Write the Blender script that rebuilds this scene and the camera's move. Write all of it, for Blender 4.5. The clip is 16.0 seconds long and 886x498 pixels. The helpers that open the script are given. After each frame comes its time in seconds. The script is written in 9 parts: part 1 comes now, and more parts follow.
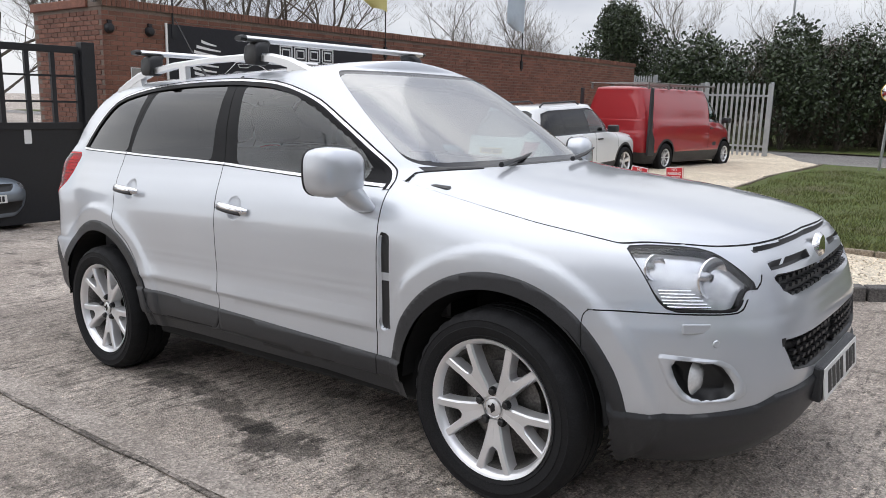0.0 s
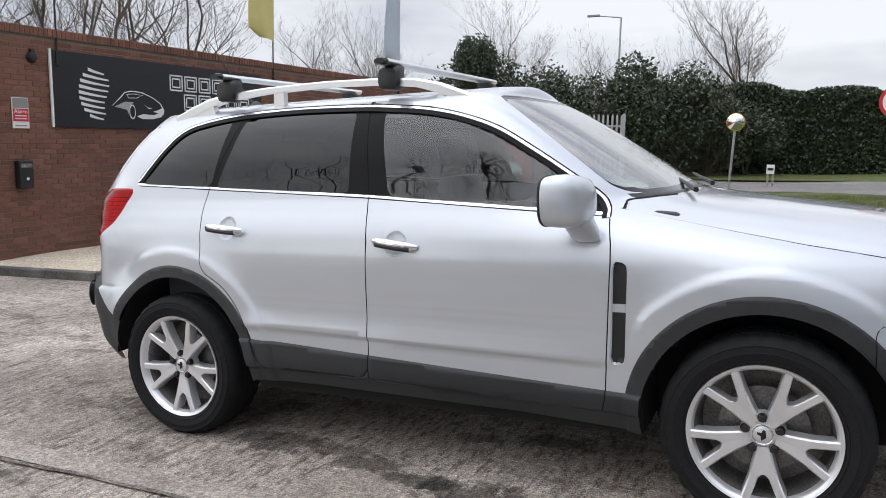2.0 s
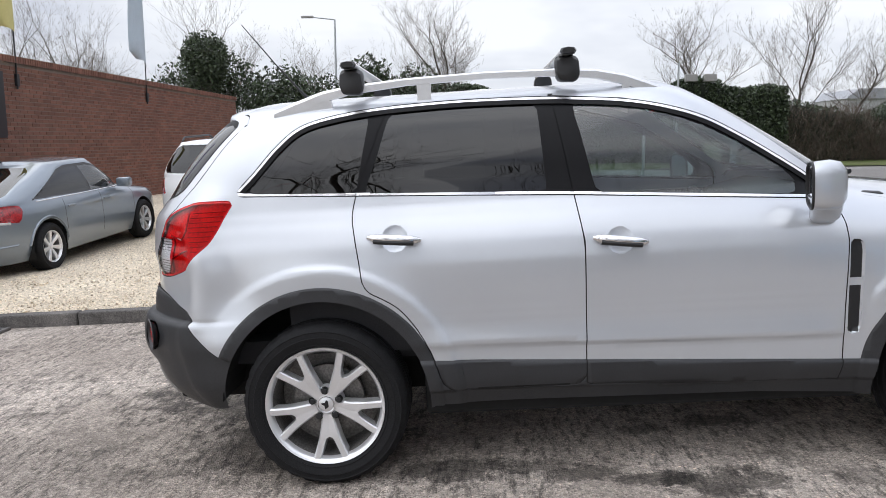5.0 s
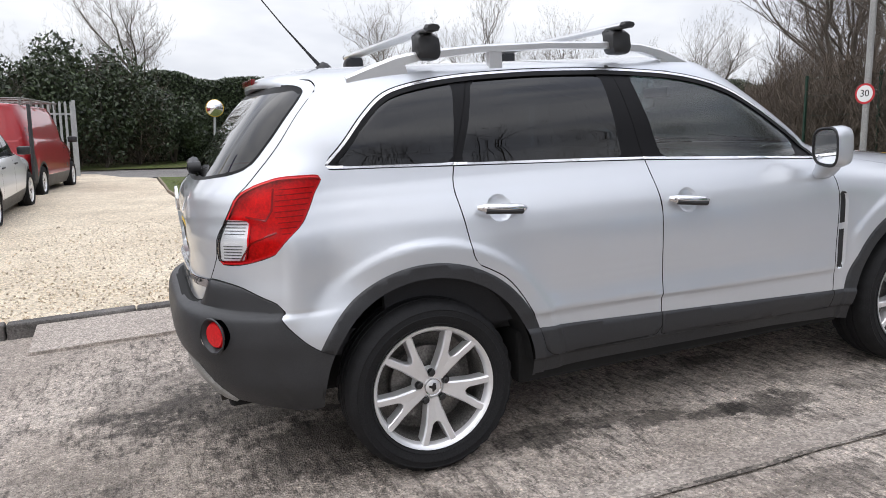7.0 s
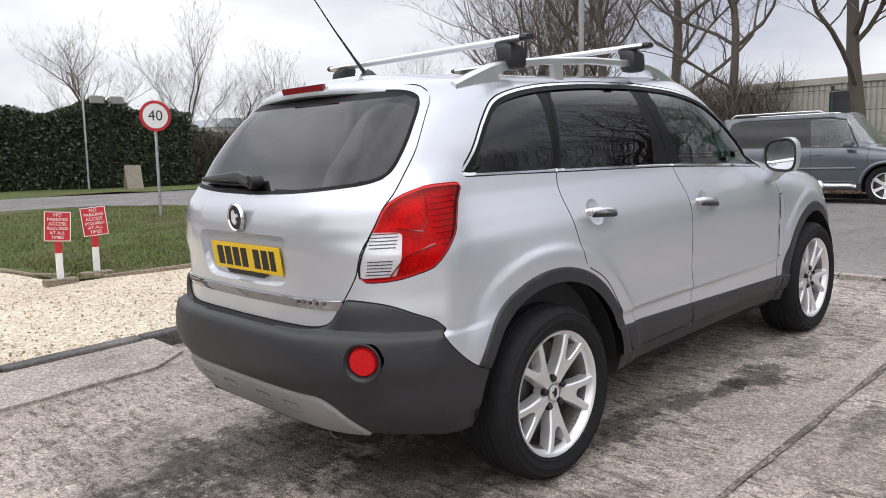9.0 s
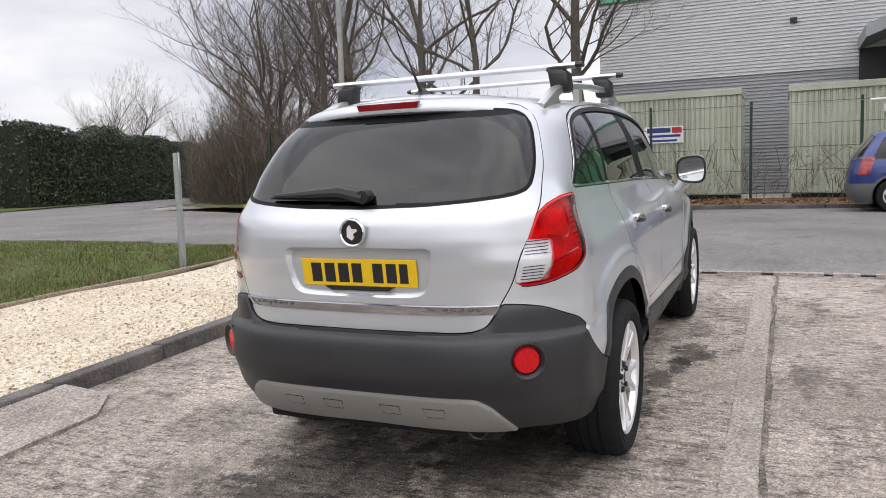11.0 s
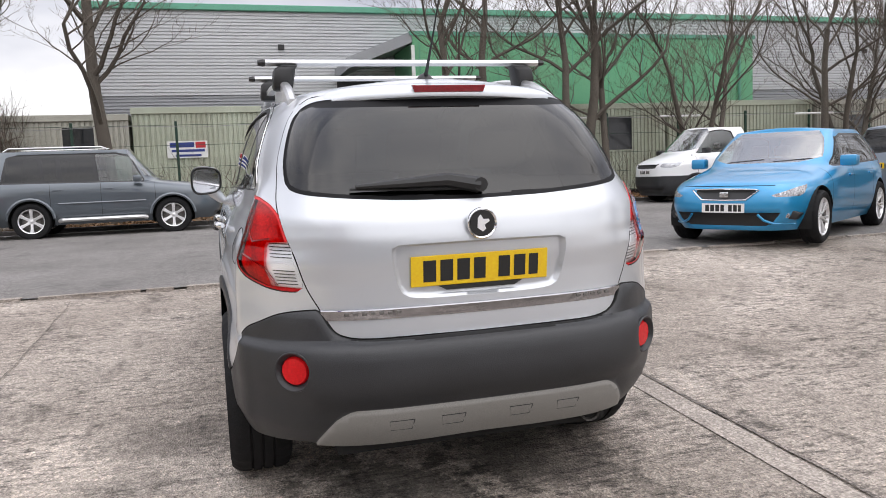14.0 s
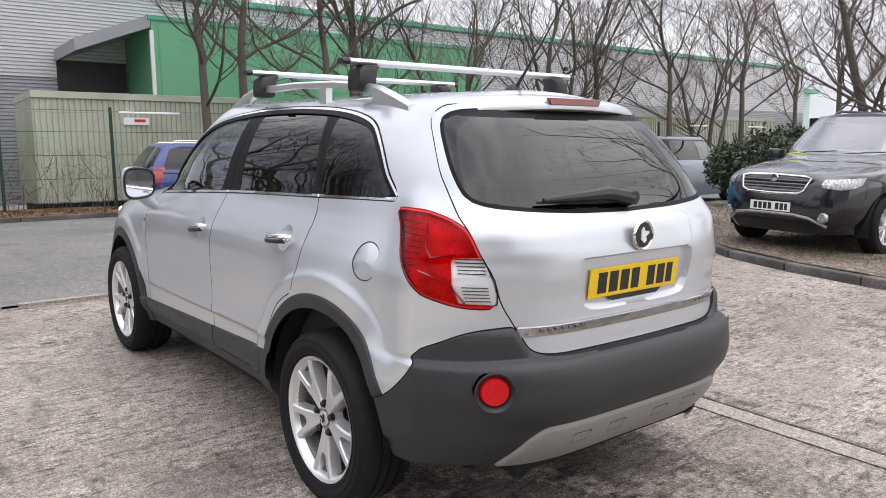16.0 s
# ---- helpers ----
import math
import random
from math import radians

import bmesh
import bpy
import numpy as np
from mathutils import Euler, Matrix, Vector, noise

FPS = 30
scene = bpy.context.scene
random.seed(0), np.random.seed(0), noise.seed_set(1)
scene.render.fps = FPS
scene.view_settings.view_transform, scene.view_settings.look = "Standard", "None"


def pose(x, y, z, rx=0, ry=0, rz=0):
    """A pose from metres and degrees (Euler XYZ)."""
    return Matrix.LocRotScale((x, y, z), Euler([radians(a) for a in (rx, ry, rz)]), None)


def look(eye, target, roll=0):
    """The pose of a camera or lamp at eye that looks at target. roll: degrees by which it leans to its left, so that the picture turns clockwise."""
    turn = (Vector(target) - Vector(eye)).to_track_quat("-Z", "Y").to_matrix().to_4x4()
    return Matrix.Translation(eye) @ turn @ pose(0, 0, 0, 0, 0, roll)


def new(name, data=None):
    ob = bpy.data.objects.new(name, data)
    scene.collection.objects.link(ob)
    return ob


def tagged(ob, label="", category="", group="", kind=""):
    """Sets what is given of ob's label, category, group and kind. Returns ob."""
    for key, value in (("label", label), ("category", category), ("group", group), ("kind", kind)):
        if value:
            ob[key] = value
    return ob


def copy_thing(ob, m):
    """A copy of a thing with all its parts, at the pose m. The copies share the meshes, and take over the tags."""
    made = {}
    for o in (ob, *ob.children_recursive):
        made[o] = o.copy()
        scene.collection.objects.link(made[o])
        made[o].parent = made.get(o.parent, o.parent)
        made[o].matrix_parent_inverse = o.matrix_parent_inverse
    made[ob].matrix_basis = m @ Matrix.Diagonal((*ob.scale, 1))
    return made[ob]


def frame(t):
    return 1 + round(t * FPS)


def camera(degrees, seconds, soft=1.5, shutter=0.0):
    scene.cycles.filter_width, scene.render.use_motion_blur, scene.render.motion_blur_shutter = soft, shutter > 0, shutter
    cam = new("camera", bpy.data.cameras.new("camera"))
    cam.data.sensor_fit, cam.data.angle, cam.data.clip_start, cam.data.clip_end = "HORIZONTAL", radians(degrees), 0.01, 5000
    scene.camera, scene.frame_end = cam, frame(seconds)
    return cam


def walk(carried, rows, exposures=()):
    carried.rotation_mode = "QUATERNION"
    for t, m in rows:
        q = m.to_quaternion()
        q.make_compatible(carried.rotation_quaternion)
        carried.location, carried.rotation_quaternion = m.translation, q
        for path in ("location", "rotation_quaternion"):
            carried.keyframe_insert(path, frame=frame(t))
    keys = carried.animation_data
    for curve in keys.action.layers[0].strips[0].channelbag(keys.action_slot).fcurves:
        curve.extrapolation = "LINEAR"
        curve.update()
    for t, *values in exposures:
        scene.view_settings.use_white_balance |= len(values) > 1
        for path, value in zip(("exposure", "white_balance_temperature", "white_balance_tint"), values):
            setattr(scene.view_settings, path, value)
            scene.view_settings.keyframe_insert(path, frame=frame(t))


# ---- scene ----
cam = camera(60.4, 16.0, soft=0.9)
PATH = [
    (0, (2.847, -3.006, 1.346), (1.612, -1.465, 1.031), -1.0),
    (0.5, (2.5, -3.166, 1.329), (1.361, -1.549, 1.033), -1.1),
    (1, (2.167, -3.345, 1.356), (1.12, -1.664, 1.081), -1.1),
    (1.5, (1.854, -3.566, 1.369), (0.894, -1.831, 1.109), -1.3),
    (2, (1.477, -3.665, 1.362), (0.615, -1.877, 1.118), -1.8),
    (2.5, (1.122, -3.838, 1.404), (0.373, -2.001, 1.152), -2.5),
    (3, (0.797, -3.941, 1.405), (0.166, -2.059, 1.16), -3.1),
    (3.5, (0.431, -3.951, 1.417), (-0.075, -2.032, 1.171), -3.5),
    (4, (0.069, -4.012, 1.416), (-0.303, -2.063, 1.164), -3.4),
    (4.5, (-0.305, -4.001, 1.405), (-0.533, -2.031, 1.146), -3.2),
    (4.7, (-0.44, -3.993, 1.42), (-0.621, -2.019, 1.153), -3.3),
    (6.8, (-2.195, -3.724, 1.445), (-1.563, -1.857, 1.104), -3.4),
    (7, (-2.343, -3.643, 1.431), (-1.634, -1.805, 1.087), -3.4),
    (7.5, (-2.711, -3.396, 1.436), (-1.818, -1.639, 1.091), -3.3),
    (8, (-3.095, -3.199, 1.444), (-2.028, -1.542, 1.102), -3.1),
    (8.2, (-3.22, -3.104, 1.433), (-2.084, -1.492, 1.097), -3.2),
    (10.3, (-4.484, -2.035, 1.452), (-2.822, -0.953, 1.191), -3.1),
    (10.5, (-4.597, -1.916, 1.474), (-2.896, -0.898, 1.213), -3.1),
    (11, (-4.758, -1.539, 1.482), (-2.955, -0.723, 1.194), -3.1),
    (11.5, (-4.844, -1.133, 1.467), (-2.961, -0.521, 1.185), -2.6),
    (12, (-4.95, -0.75, 1.473), (-3.01, -0.36, 1.181), -2.4),
    (12.5, (-4.935, -0.339, 1.46), (-2.963, -0.187, 1.163), -2.2),
    (13, (-4.965, 0.096, 1.455), (-2.99, 0.001, 1.158), -2.1),
    (13.5, (-4.928, 0.491, 1.444), (-2.977, 0.162, 1.146), -1.8),
    (14, (-4.746, 0.887, 1.447), (-2.847, 0.333, 1.151), -1.5),
    (14.5, (-4.589, 1.268, 1.446), (-2.762, 0.511, 1.149), -0.9),
    (15, (-4.364, 1.612, 1.414), (-2.622, 0.674, 1.119), -0.4),
    (15.5, (-4.116, 1.964, 1.426), (-2.468, 0.871, 1.129), 0.1),
    (16, (-3.954, 2.316, 1.51), (-2.401, 1.095, 1.202), 0.7),
]
SLOPE = pose(0, 0, 0, 0, -3.1, 0)  # the yard climbs gently towards the road
walk(cam, [(t, SLOPE @ look(eye, target, roll)) for t, eye, target, roll in PATH],
     exposures=[(0.0, .22, 6430, 9), (4.0, .32, 6350, 9), (7.5, .40, 6480, 10), (11.0, .40, 6650, 11), (14.0, .50, 6650, 11), (16.0, .56, 6560, 11)])

# ---- light ----
world = bpy.data.worlds.new("overcast_sky")
scene.world = world
world.use_nodes = True
wn, wl = world.node_tree.nodes, world.node_tree.links
wn.clear()
w_out, w_bg = wn.new("ShaderNodeOutputWorld"), wn.new("ShaderNodeBackground")
w_sky = wn.new("ShaderNodeTexSky")
w_sky.sky_type, w_sky.sun_disc = "NISHITA", False
w_sky.sun_elevation, w_sky.sun_rotation = radians(38), radians(200)
w_tc, w_map = wn.new("ShaderNodeTexCoord"), wn.new("ShaderNodeMapping")
w_map.inputs["Scale"].default_value = (1.0, 1.0, 3.2)
w_noise, w_ramp, w_mix, w_mul = wn.new("ShaderNodeTexNoise"), wn.new("ShaderNodeValToRGB"), wn.new("ShaderNodeMix"), wn.new("ShaderNodeMix")
w_noise.inputs["Scale"].default_value, w_noise.inputs["Detail"].default_value, w_noise.inputs["Roughness"].default_value = 1.7, 5, 0.55
w_ramp.color_ramp.elements[0].position, w_ramp.color_ramp.elements[0].color = 0.37, (4.1, 4.3, 5.1, 1)
w_ramp.color_ramp.elements[1].position, w_ramp.color_ramp.elements[1].color = 0.63, (8.1, 8.1, 8.4, 1)
w_mix.data_type = "RGBA"
w_mix.inputs["Factor"].default_value = 0.92
wl.new(w_tc.outputs["Generated"], w_map.inputs["Vector"])
wl.new(w_map.outputs["Vector"], w_noise.inputs["Vector"])
wl.new(w_noise.outputs["Fac"], w_ramp.inputs["Fac"])
wl.new(w_sky.outputs["Color"], w_mix.inputs["A"])
wl.new(w_ramp.outputs["Color"], w_mix.inputs["B"])
# an overcast sky is brightest overhead
w_sep, w_lift, w_scale = wn.new("ShaderNodeSeparateXYZ"), wn.new("ShaderNodeMapRange"), wn.new("ShaderNodeVectorMath")
w_lift.inputs["From Min"].default_value, w_lift.inputs["From Max"].default_value = 0.3, 1.0
w_lift.inputs["To Min"].default_value, w_lift.inputs["To Max"].default_value = 1.0, 2.45
w_scale.operation = "SCALE"
wl.new(w_tc.outputs["Generated"], w_sep.inputs["Vector"])
wl.new(w_sep.outputs["Z"], w_lift.inputs["Value"])
wl.new(w_mix.outputs["Result"], w_scale.inputs[0])
wl.new(w_lift.outputs["Result"], w_scale.inputs["Scale"])
wl.new(w_scale.outputs["Vector"], w_bg.inputs["Color"])
wl.new(w_bg.outputs["Background"], w_out.inputs["Surface"])
w_bg.inputs["Strength"].default_value = 0.1
sun = new("sun", bpy.data.lights.new("sun", "SUN"))
sun.data.energy, sun.data.angle, sun.data.color = 1.15, radians(120), (1.0, 0.98, 0.95)
sun.matrix_world = look((-16, -4, 13), (0, 0, 0))


# ---- materials ----
def material(name, color, rough=0.6, metal=0.0, grain=0.12, scale=8.0, fine=60.0, bump=0.0, coat=0.0, stain=0.0, island=0.0, object_random=0.0, second=None, spec=0.5):
    """A surface with variation at two scales; second: the colour towards which the broad variation goes."""
    m = bpy.data.materials.new(name)
    m.use_nodes = True
    n, l = m.node_tree.nodes, m.node_tree.links
    b = n["Principled BSDF"]
    b.inputs["Roughness"].default_value, b.inputs["Metallic"].default_value = rough, metal
    b.inputs["Coat Weight"].default_value, b.inputs["Coat Roughness"].default_value = coat, 0.04
    b.inputs["Specular IOR Level"].default_value = spec
    tc = n.new("ShaderNodeTexCoord")
    broad, small = n.new("ShaderNodeTexNoise"), n.new("ShaderNodeTexNoise")
    broad.inputs["Scale"].default_value, broad.inputs["Detail"].default_value, broad.inputs["Roughness"].default_value = scale, 5, 0.6
    small.inputs["Scale"].default_value, small.inputs["Detail"].default_value = fine, 3
    l.new(tc.outputs["Object"], broad.inputs["Vector"])
    l.new(tc.outputs["Object"], small.inputs["Vector"])
    dark = [c * (1 - grain) for c in color]
    light = [min(1, c * (1 + grain)) for c in color]
    r = n.new("ShaderNodeValToRGB")
    r.color_ramp.elements[0].position, r.color_ramp.elements[1].position = 0.3, 0.7
    r.color_ramp.elements[0].color, r.color_ramp.elements[1].color = (*(second or dark), 1), (*color, 1)
    l.new(broad.outputs["Fac"], r.inputs["Fac"])
    mix = n.new("ShaderNodeMix")
    mix.data_type, mix.blend_type = "RGBA", "OVERLAY"
    mix.inputs["Factor"].default_value = min(1, grain * 2.2)
    l.new(r.outputs["Color"], mix.inputs["A"])
    gray = n.new("ShaderNodeMapRange")
    gray.inputs["From Min"].default_value, gray.inputs["From Max"].default_value = 0.25, 0.75
    l.new(small.outputs["Fac"], gray.inputs["Value"])
    l.new(gray.outputs["Result"], mix.inputs["B"])
    out = mix.outputs["Result"]
    if island or object_random:
        geo = n.new("ShaderNodeNewGeometry") if island else n.new("ShaderNodeObjectInfo")
        hv = n.new("ShaderNodeHueSaturation")
        mr = n.new("ShaderNodeMapRange")
        k = island or object_random
        mr.inputs["To Min"].default_value, mr.inputs["To Max"].default_value = 1 - k, 1 + k
        l.new(geo.outputs["Random Per Island"] if island else geo.outputs["Random"], mr.inputs["Value"])
        l.new(mr.outputs["Result"], hv.inputs["Value"])
        l.new(out, hv.inputs["Color"])
        out = hv.outputs["Color"]
    l.new(out, b.inputs["Base Color"])
    if grain > 0.04:
        rr = n.new("ShaderNodeMapRange")
        rr.inputs["To Min"].default_value, rr.inputs["To Max"].default_value = max(0, rough - 0.5 * grain), min(1, rough + 0.5 * grain)
        l.new(broad.outputs["Fac"], rr.inputs["Value"])
        l.new(rr.outputs["Result"], b.inputs["Roughness"])
    if bump:
        bp = n.new("ShaderNodeBump")
        bp.inputs["Strength"].default_value, bp.inputs["Distance"].default_value = 1.0, bump
        l.new(small.outputs["Fac"], bp.inputs["Height"])
        l.new(bp.outputs["Normal"], b.inputs["Normal"])
    return m


def glass(name, tint, mirror=.05, rough=0.0):
    """A thin pane: see-through by its tint, and a mirror that strengthens towards grazing."""
    m = bpy.data.materials.new(name)
    m.use_nodes = True
    n, l = m.node_tree.nodes, m.node_tree.links
    n.remove(n["Principled BSDF"])
    tr, gl, mx, lw = n.new("ShaderNodeBsdfTransparent"), n.new("ShaderNodeBsdfGlossy"), n.new("ShaderNodeMixShader"), n.new("ShaderNodeLayerWeight")
    tr.inputs["Color"].default_value = (*tint, 1)
    gl.inputs["Roughness"].default_value, gl.inputs["Color"].default_value = rough, (1, 1, 1, 1)
    lw.inputs["Blend"].default_value = .5
    p, q = n.new("ShaderNodeMath"), n.new("ShaderNodeMath")
    p.operation, q.operation = "POWER", "MULTIPLY_ADD"
    p.inputs[1].default_value = 4
    q.inputs[1].default_value, q.inputs[2].default_value = 1 - mirror, mirror
    l.new(lw.outputs["Facing"], p.inputs[0])
    l.new(p.outputs[0], q.inputs[0])
    l.new(q.outputs[0], mx.inputs["Fac"])
    l.new(tr.outputs["BSDF"], mx.inputs[1])
    l.new(gl.outputs["BSDF"], mx.inputs[2])
    l.new(mx.outputs["Shader"], n["Material Output"].inputs["Surface"])
    return m


SILVER = material("silver_paint", (0.565, 0.588, 0.622), 0.31, 0.48, 0.03, 3, 900, coat=1.0)
CLAD = material("grey_plastic", (0.027, 0.028, 0.031), 0.44, 0, 0.22, 5, 300, bump=0.0006)
SKID = material("silver_plastic", (0.30, 0.295, 0.28), 0.5, 0.3, 0.10, 6, 250)
BLACK = material("black_plastic", (0.014, 0.014, 0.015), 0.45, 0, 0.12, 9, 200)
GLOSSBLACK = material("gloss_black_trim", (0.012, 0.012, 0.014), 0.16, 0, 0.05, 9, 200)
FRAMEBLACK = material("satin_black_frame", (0.007, 0.007, 0.008), 0.5, 0, 0.1, 9, 200, spec=.15)
DARK = material("dark_void", (0.008, 0.008, 0.008), 0.9, 0, 0.1, 5, 40)
CHROME = material("chrome", (0.80, 0.80, 0.81), 0.08, 1.0, 0.02, 9, 200)
BRUSHED = material("bare_aluminium", (0.72, 0.72, 0.72), 0.32, 0.9, 0.07, 12, 300)
ALLOY = material("machined_alloy", (0.80, 0.80, 0.81), 0.30, 0.68, 0.03, 14, 260)
TYRE = material("tyre_rubber", (0.013, 0.013, 0.014), 0.75, 0, 0.2, 12, 180, bump=0.0006, spec=.22)
STEEL = material("dull_steel", (0.22, 0.21, 0.20), 0.5, 0.8, 0.2, 12, 120)
GREYRED = material("interior_cloth", (0.035, 0.035, 0.038), 0.85, 0, 0.15, 12, 200)
PRIVACY = glass("privacy_glass", (0.020, 0.024, 0.029), .048)
CLEAR = glass("clear_glass", (0.46, 0.57, 0.55), .085)
SHIELD = glass("windscreen_glass", (0.46, 0.58, 0.57), .27, rough=.09)
FARLAMP = material("clear_lamp", (0.50, 0.51, 0.53), 0.14, 0.45, 0.45, 22, 60, coat=1.0, second=(.16, .16, .17))
RED_GLASS = glass("red_lamp_lens", (0.90, 0.008, 0.014), .012)
LAMPBACK = material("lamp_backing", (0.80, 0.55, 0.55), 0.3, .0, 0.2, 11, 90, second=(.36, .21, .21))
SATIN = material("satin_chrome", (0.80, 0.80, 0.81), 0.22, 1.0, 0.02, 9, 200)
LENS = glass("lamp_lens", (0.96, 0.97, 0.98), .06)
REDLENS = material("red_lens", (0.62, 0.010, 0.014), 0.22, 0, 0.12, 9, 90, coat=.1, spec=.2)
DEEPRED = material("deep_red_lens", (0.20, 0.006, 0.010), 0.14, 0, 0.1, 9, 90, coat=1.0)
CLEARLENS = material("clear_ribbed_lens", (0.72, 0.72, 0.72), 0.12, 0.25, 0.08, 9, 120, coat=1.0)
ORANGE = material("amber_lens", (0.7, 0.22, 0.02), 0.15, 0, 0.05, 9, 90, coat=1.0)
REFLECTOR = material("lamp_reflector", (0.88, 0.89, 0.91), 0.18, .25, 0.06, 30, 90)
LAMPSILVER = material("pressed_lamp_reflector", (0.92, 0.93, 0.95), 0.20, .55, 0.12, 16, 60, second=(.62, .63, .65))
PLATE_Y = material("yellow_plate", (0.80, 0.52, 0.012), 0.4, 0, 0.05, 6, 90)
PLATE_W = material("white_plate", (0.75, 0.75, 0.73), 0.4, 0, 0.05, 6, 90)
INK = material("black_characters", (0.012, 0.012, 0.012), 0.5, 0, 0.05, 6, 90)
WHITE = material("white_paint", (0.80, 0.80, 0.79), 0.45, 0, 0.05, 4, 90)


# ---- mesh helpers ----
def mesh_object(name, bm, mat, parent=None, label="", smooth=False, sharp=40.0):
    me = bpy.data.meshes.new(name)
    bm.to_mesh(me)
    bm.free()
    me.materials.append(mat)
    ob = new(name, me)
    if smooth:
        me.polygons.foreach_set("use_smooth", [True] * len(me.polygons))
        me.set_sharp_from_angle(angle=radians(sharp))
    if parent is not None:
        ob.parent = parent
    if label:
        ob["label"] = label
    return ob


def part(name, bm, mat, parent, label="", smooth=False, sharp=40.0):
    return mesh_object(name, bm, mat, parent, label, smooth, sharp)


def empty(name, m=None):
    ob = new(name)
    ob.empty_display_size = 0.1
    if m is not None:
        ob.matrix_world = m
    return ob


def add_box(bm, x0, x1, y0, y1, z0, z1, bevel=0.0, m=None):
    vs = [bm.verts.new((x, y, z)) for z in (z0, z1) for y in (y0, y1) for x in (x0, x1)]
    fs = [bm.faces.new([vs[i] for i in q]) for q in ((0, 2, 3, 1), (4, 5, 7, 6), (0, 1, 5, 4), (2, 6, 7, 3), (0, 4, 6, 2), (1, 3, 7, 5))]
    if bevel:
        es = list({e for f in fs for e in f.edges})
        r = bmesh.ops.bevel(bm, geom=es, offset=bevel, segments=2, profile=0.5, affect="EDGES")
        vs = list({v for f in r["faces"] for v in f.verts} | {v for v in vs if v.is_valid})
    if m is not None:
        bmesh.ops.transform(bm, matrix=m, verts=vs)
    return vs


def box(x0, x1, y0, y1, z0, z1, bevel=0.0):
    bm = bmesh.new()
    add_box(bm, x0, x1, y0, y1, z0, z1, bevel)
    return bm


def add_tube(bm, pts, radii, seg=8, cap=True):
    """A round bar through the points; one radius for each."""
    pts = [Vector(p) for p in pts]
    rings = []
    up, side = Vector((0, 0, 1)), None
    for i, p in enumerate(pts):
        d = (pts[min(i + 1, len(pts) - 1)] - pts[max(i - 1, 0)]).normalized()
        if side is None:
            side = d.cross(up)
            if side.length < 1e-2:
                side = d.cross(Vector((1, 0, 0)))
        else:
            side = side - d * side.dot(d)
            if side.length < 1e-2:
                side = d.cross(up if abs(d.z) < .9 else Vector((1, 0, 0)))
        side.normalize()
        top = side.cross(d)
        r = radii[i] if hasattr(radii, "__len__") else radii
        rings.append([bm.verts.new(p + side * math.cos(a) * r + top * math.sin(a) * r) for a in [2 * math.pi * k / seg for k in range(seg)]])
    for a, b in zip(rings, rings[1:]):
        for k in range(seg):
            bm.faces.new((a[k], a[(k + 1) % seg], b[(k + 1) % seg], b[k]))
    if cap:
        bm.faces.new(rings[0][::-1])
        bm.faces.new(rings[-1])
    return rings


def tube(pts, radii, seg=8):
    bm = bmesh.new()
    add_tube(bm, pts, radii, seg)
    return bm


def add_lathe(bm, profile, seg, axis="y", centre=(0, 0, 0), close=False):
    """Turns (radius, along) pairs round an axis."""
    rings = []
    for r, a in profile:
        ring = []
        for k in range(seg):
            t = 2 * math.pi * k / seg
            p = {"y": (r * math.cos(t), a, r * math.sin(t)), "x": (a, r * math.cos(t), r * math.sin(t)), "z": (r * math.cos(t), r * math.sin(t), a)}[axis]
            ring.append(bm.verts.new(Vector(p) + Vector(centre)))
        rings.append(ring)
    for a, b in zip(rings, rings[1:] + ([rings[0]] if close else [])):
        for k in range(seg):
            bm.faces.new((a[k], a[(k + 1) % seg], b[(k + 1) % seg], b[k]))
    return rings


def lathe(profile, seg=32, axis="y", centre=(0, 0, 0), close=False):
    bm = bmesh.new()
    add_lathe(bm, profile, seg, axis, centre, close)
    bmesh.ops.recalc_face_normals(bm, faces=bm.faces)
    return bm


def add_prism(bm, outline, d0, d1, axis="y"):
    """A flat outline given by two numbers a point, drawn out along an axis from d0 to d1."""
    def at(p, d):
        return {"y": (p[0], d, p[1]), "x": (d, p[0], p[1]), "z": (p[0], p[1], d)}[axis]
    a = [bm.verts.new(at(p, d0)) for p in outline]
    b = [bm.verts.new(at(p, d1)) for p in outline]
    n = len(outline)
    faces = [bm.faces.new(a), bm.faces.new(b[::-1])]
    for i in range(n):
        faces.append(bm.faces.new((a[i], b[i], b[(i + 1) % n], a[(i + 1) % n])))
    return faces


def prism(outline, d0, d1, axis="y", bevel=0.0):
    bm = bmesh.new()
    add_prism(bm, outline, d0, d1, axis)
    bmesh.ops.recalc_face_normals(bm, faces=bm.faces)
    if bevel:
        bmesh.ops.bevel(bm, geom=list(bm.edges), offset=bevel, segments=2, profile=0.5, affect="EDGES")
    return bm


def text_mesh(body, size, extrude=0.002, align="CENTER"):
    """Flat letters of the built-in font as a mesh in the xy plane, facing +z."""
    cu = bpy.data.curves.new("letters", "FONT")
    cu.body, cu.size, cu.extrude, cu.align_x, cu.align_y = body, size, extrude, align, "CENTER"
    cu.resolution_u = 3
    ob = bpy.data.objects.new("letters", cu)
    scene.collection.objects.link(ob)
    me = bpy.data.meshes.new_from_object(ob.evaluated_get(bpy.context.evaluated_depsgraph_get()))
    bpy.data.objects.remove(ob)
    bpy.data.curves.remove(cu)
    bm = bmesh.new()
    bm.from_mesh(me)
    bpy.data.meshes.remove(me)
    return bm


def smoothstep(a, b, x):
    t = min(1, max(0, (x - a) / (b - a)))
    return t * t * (3 - 2 * t)


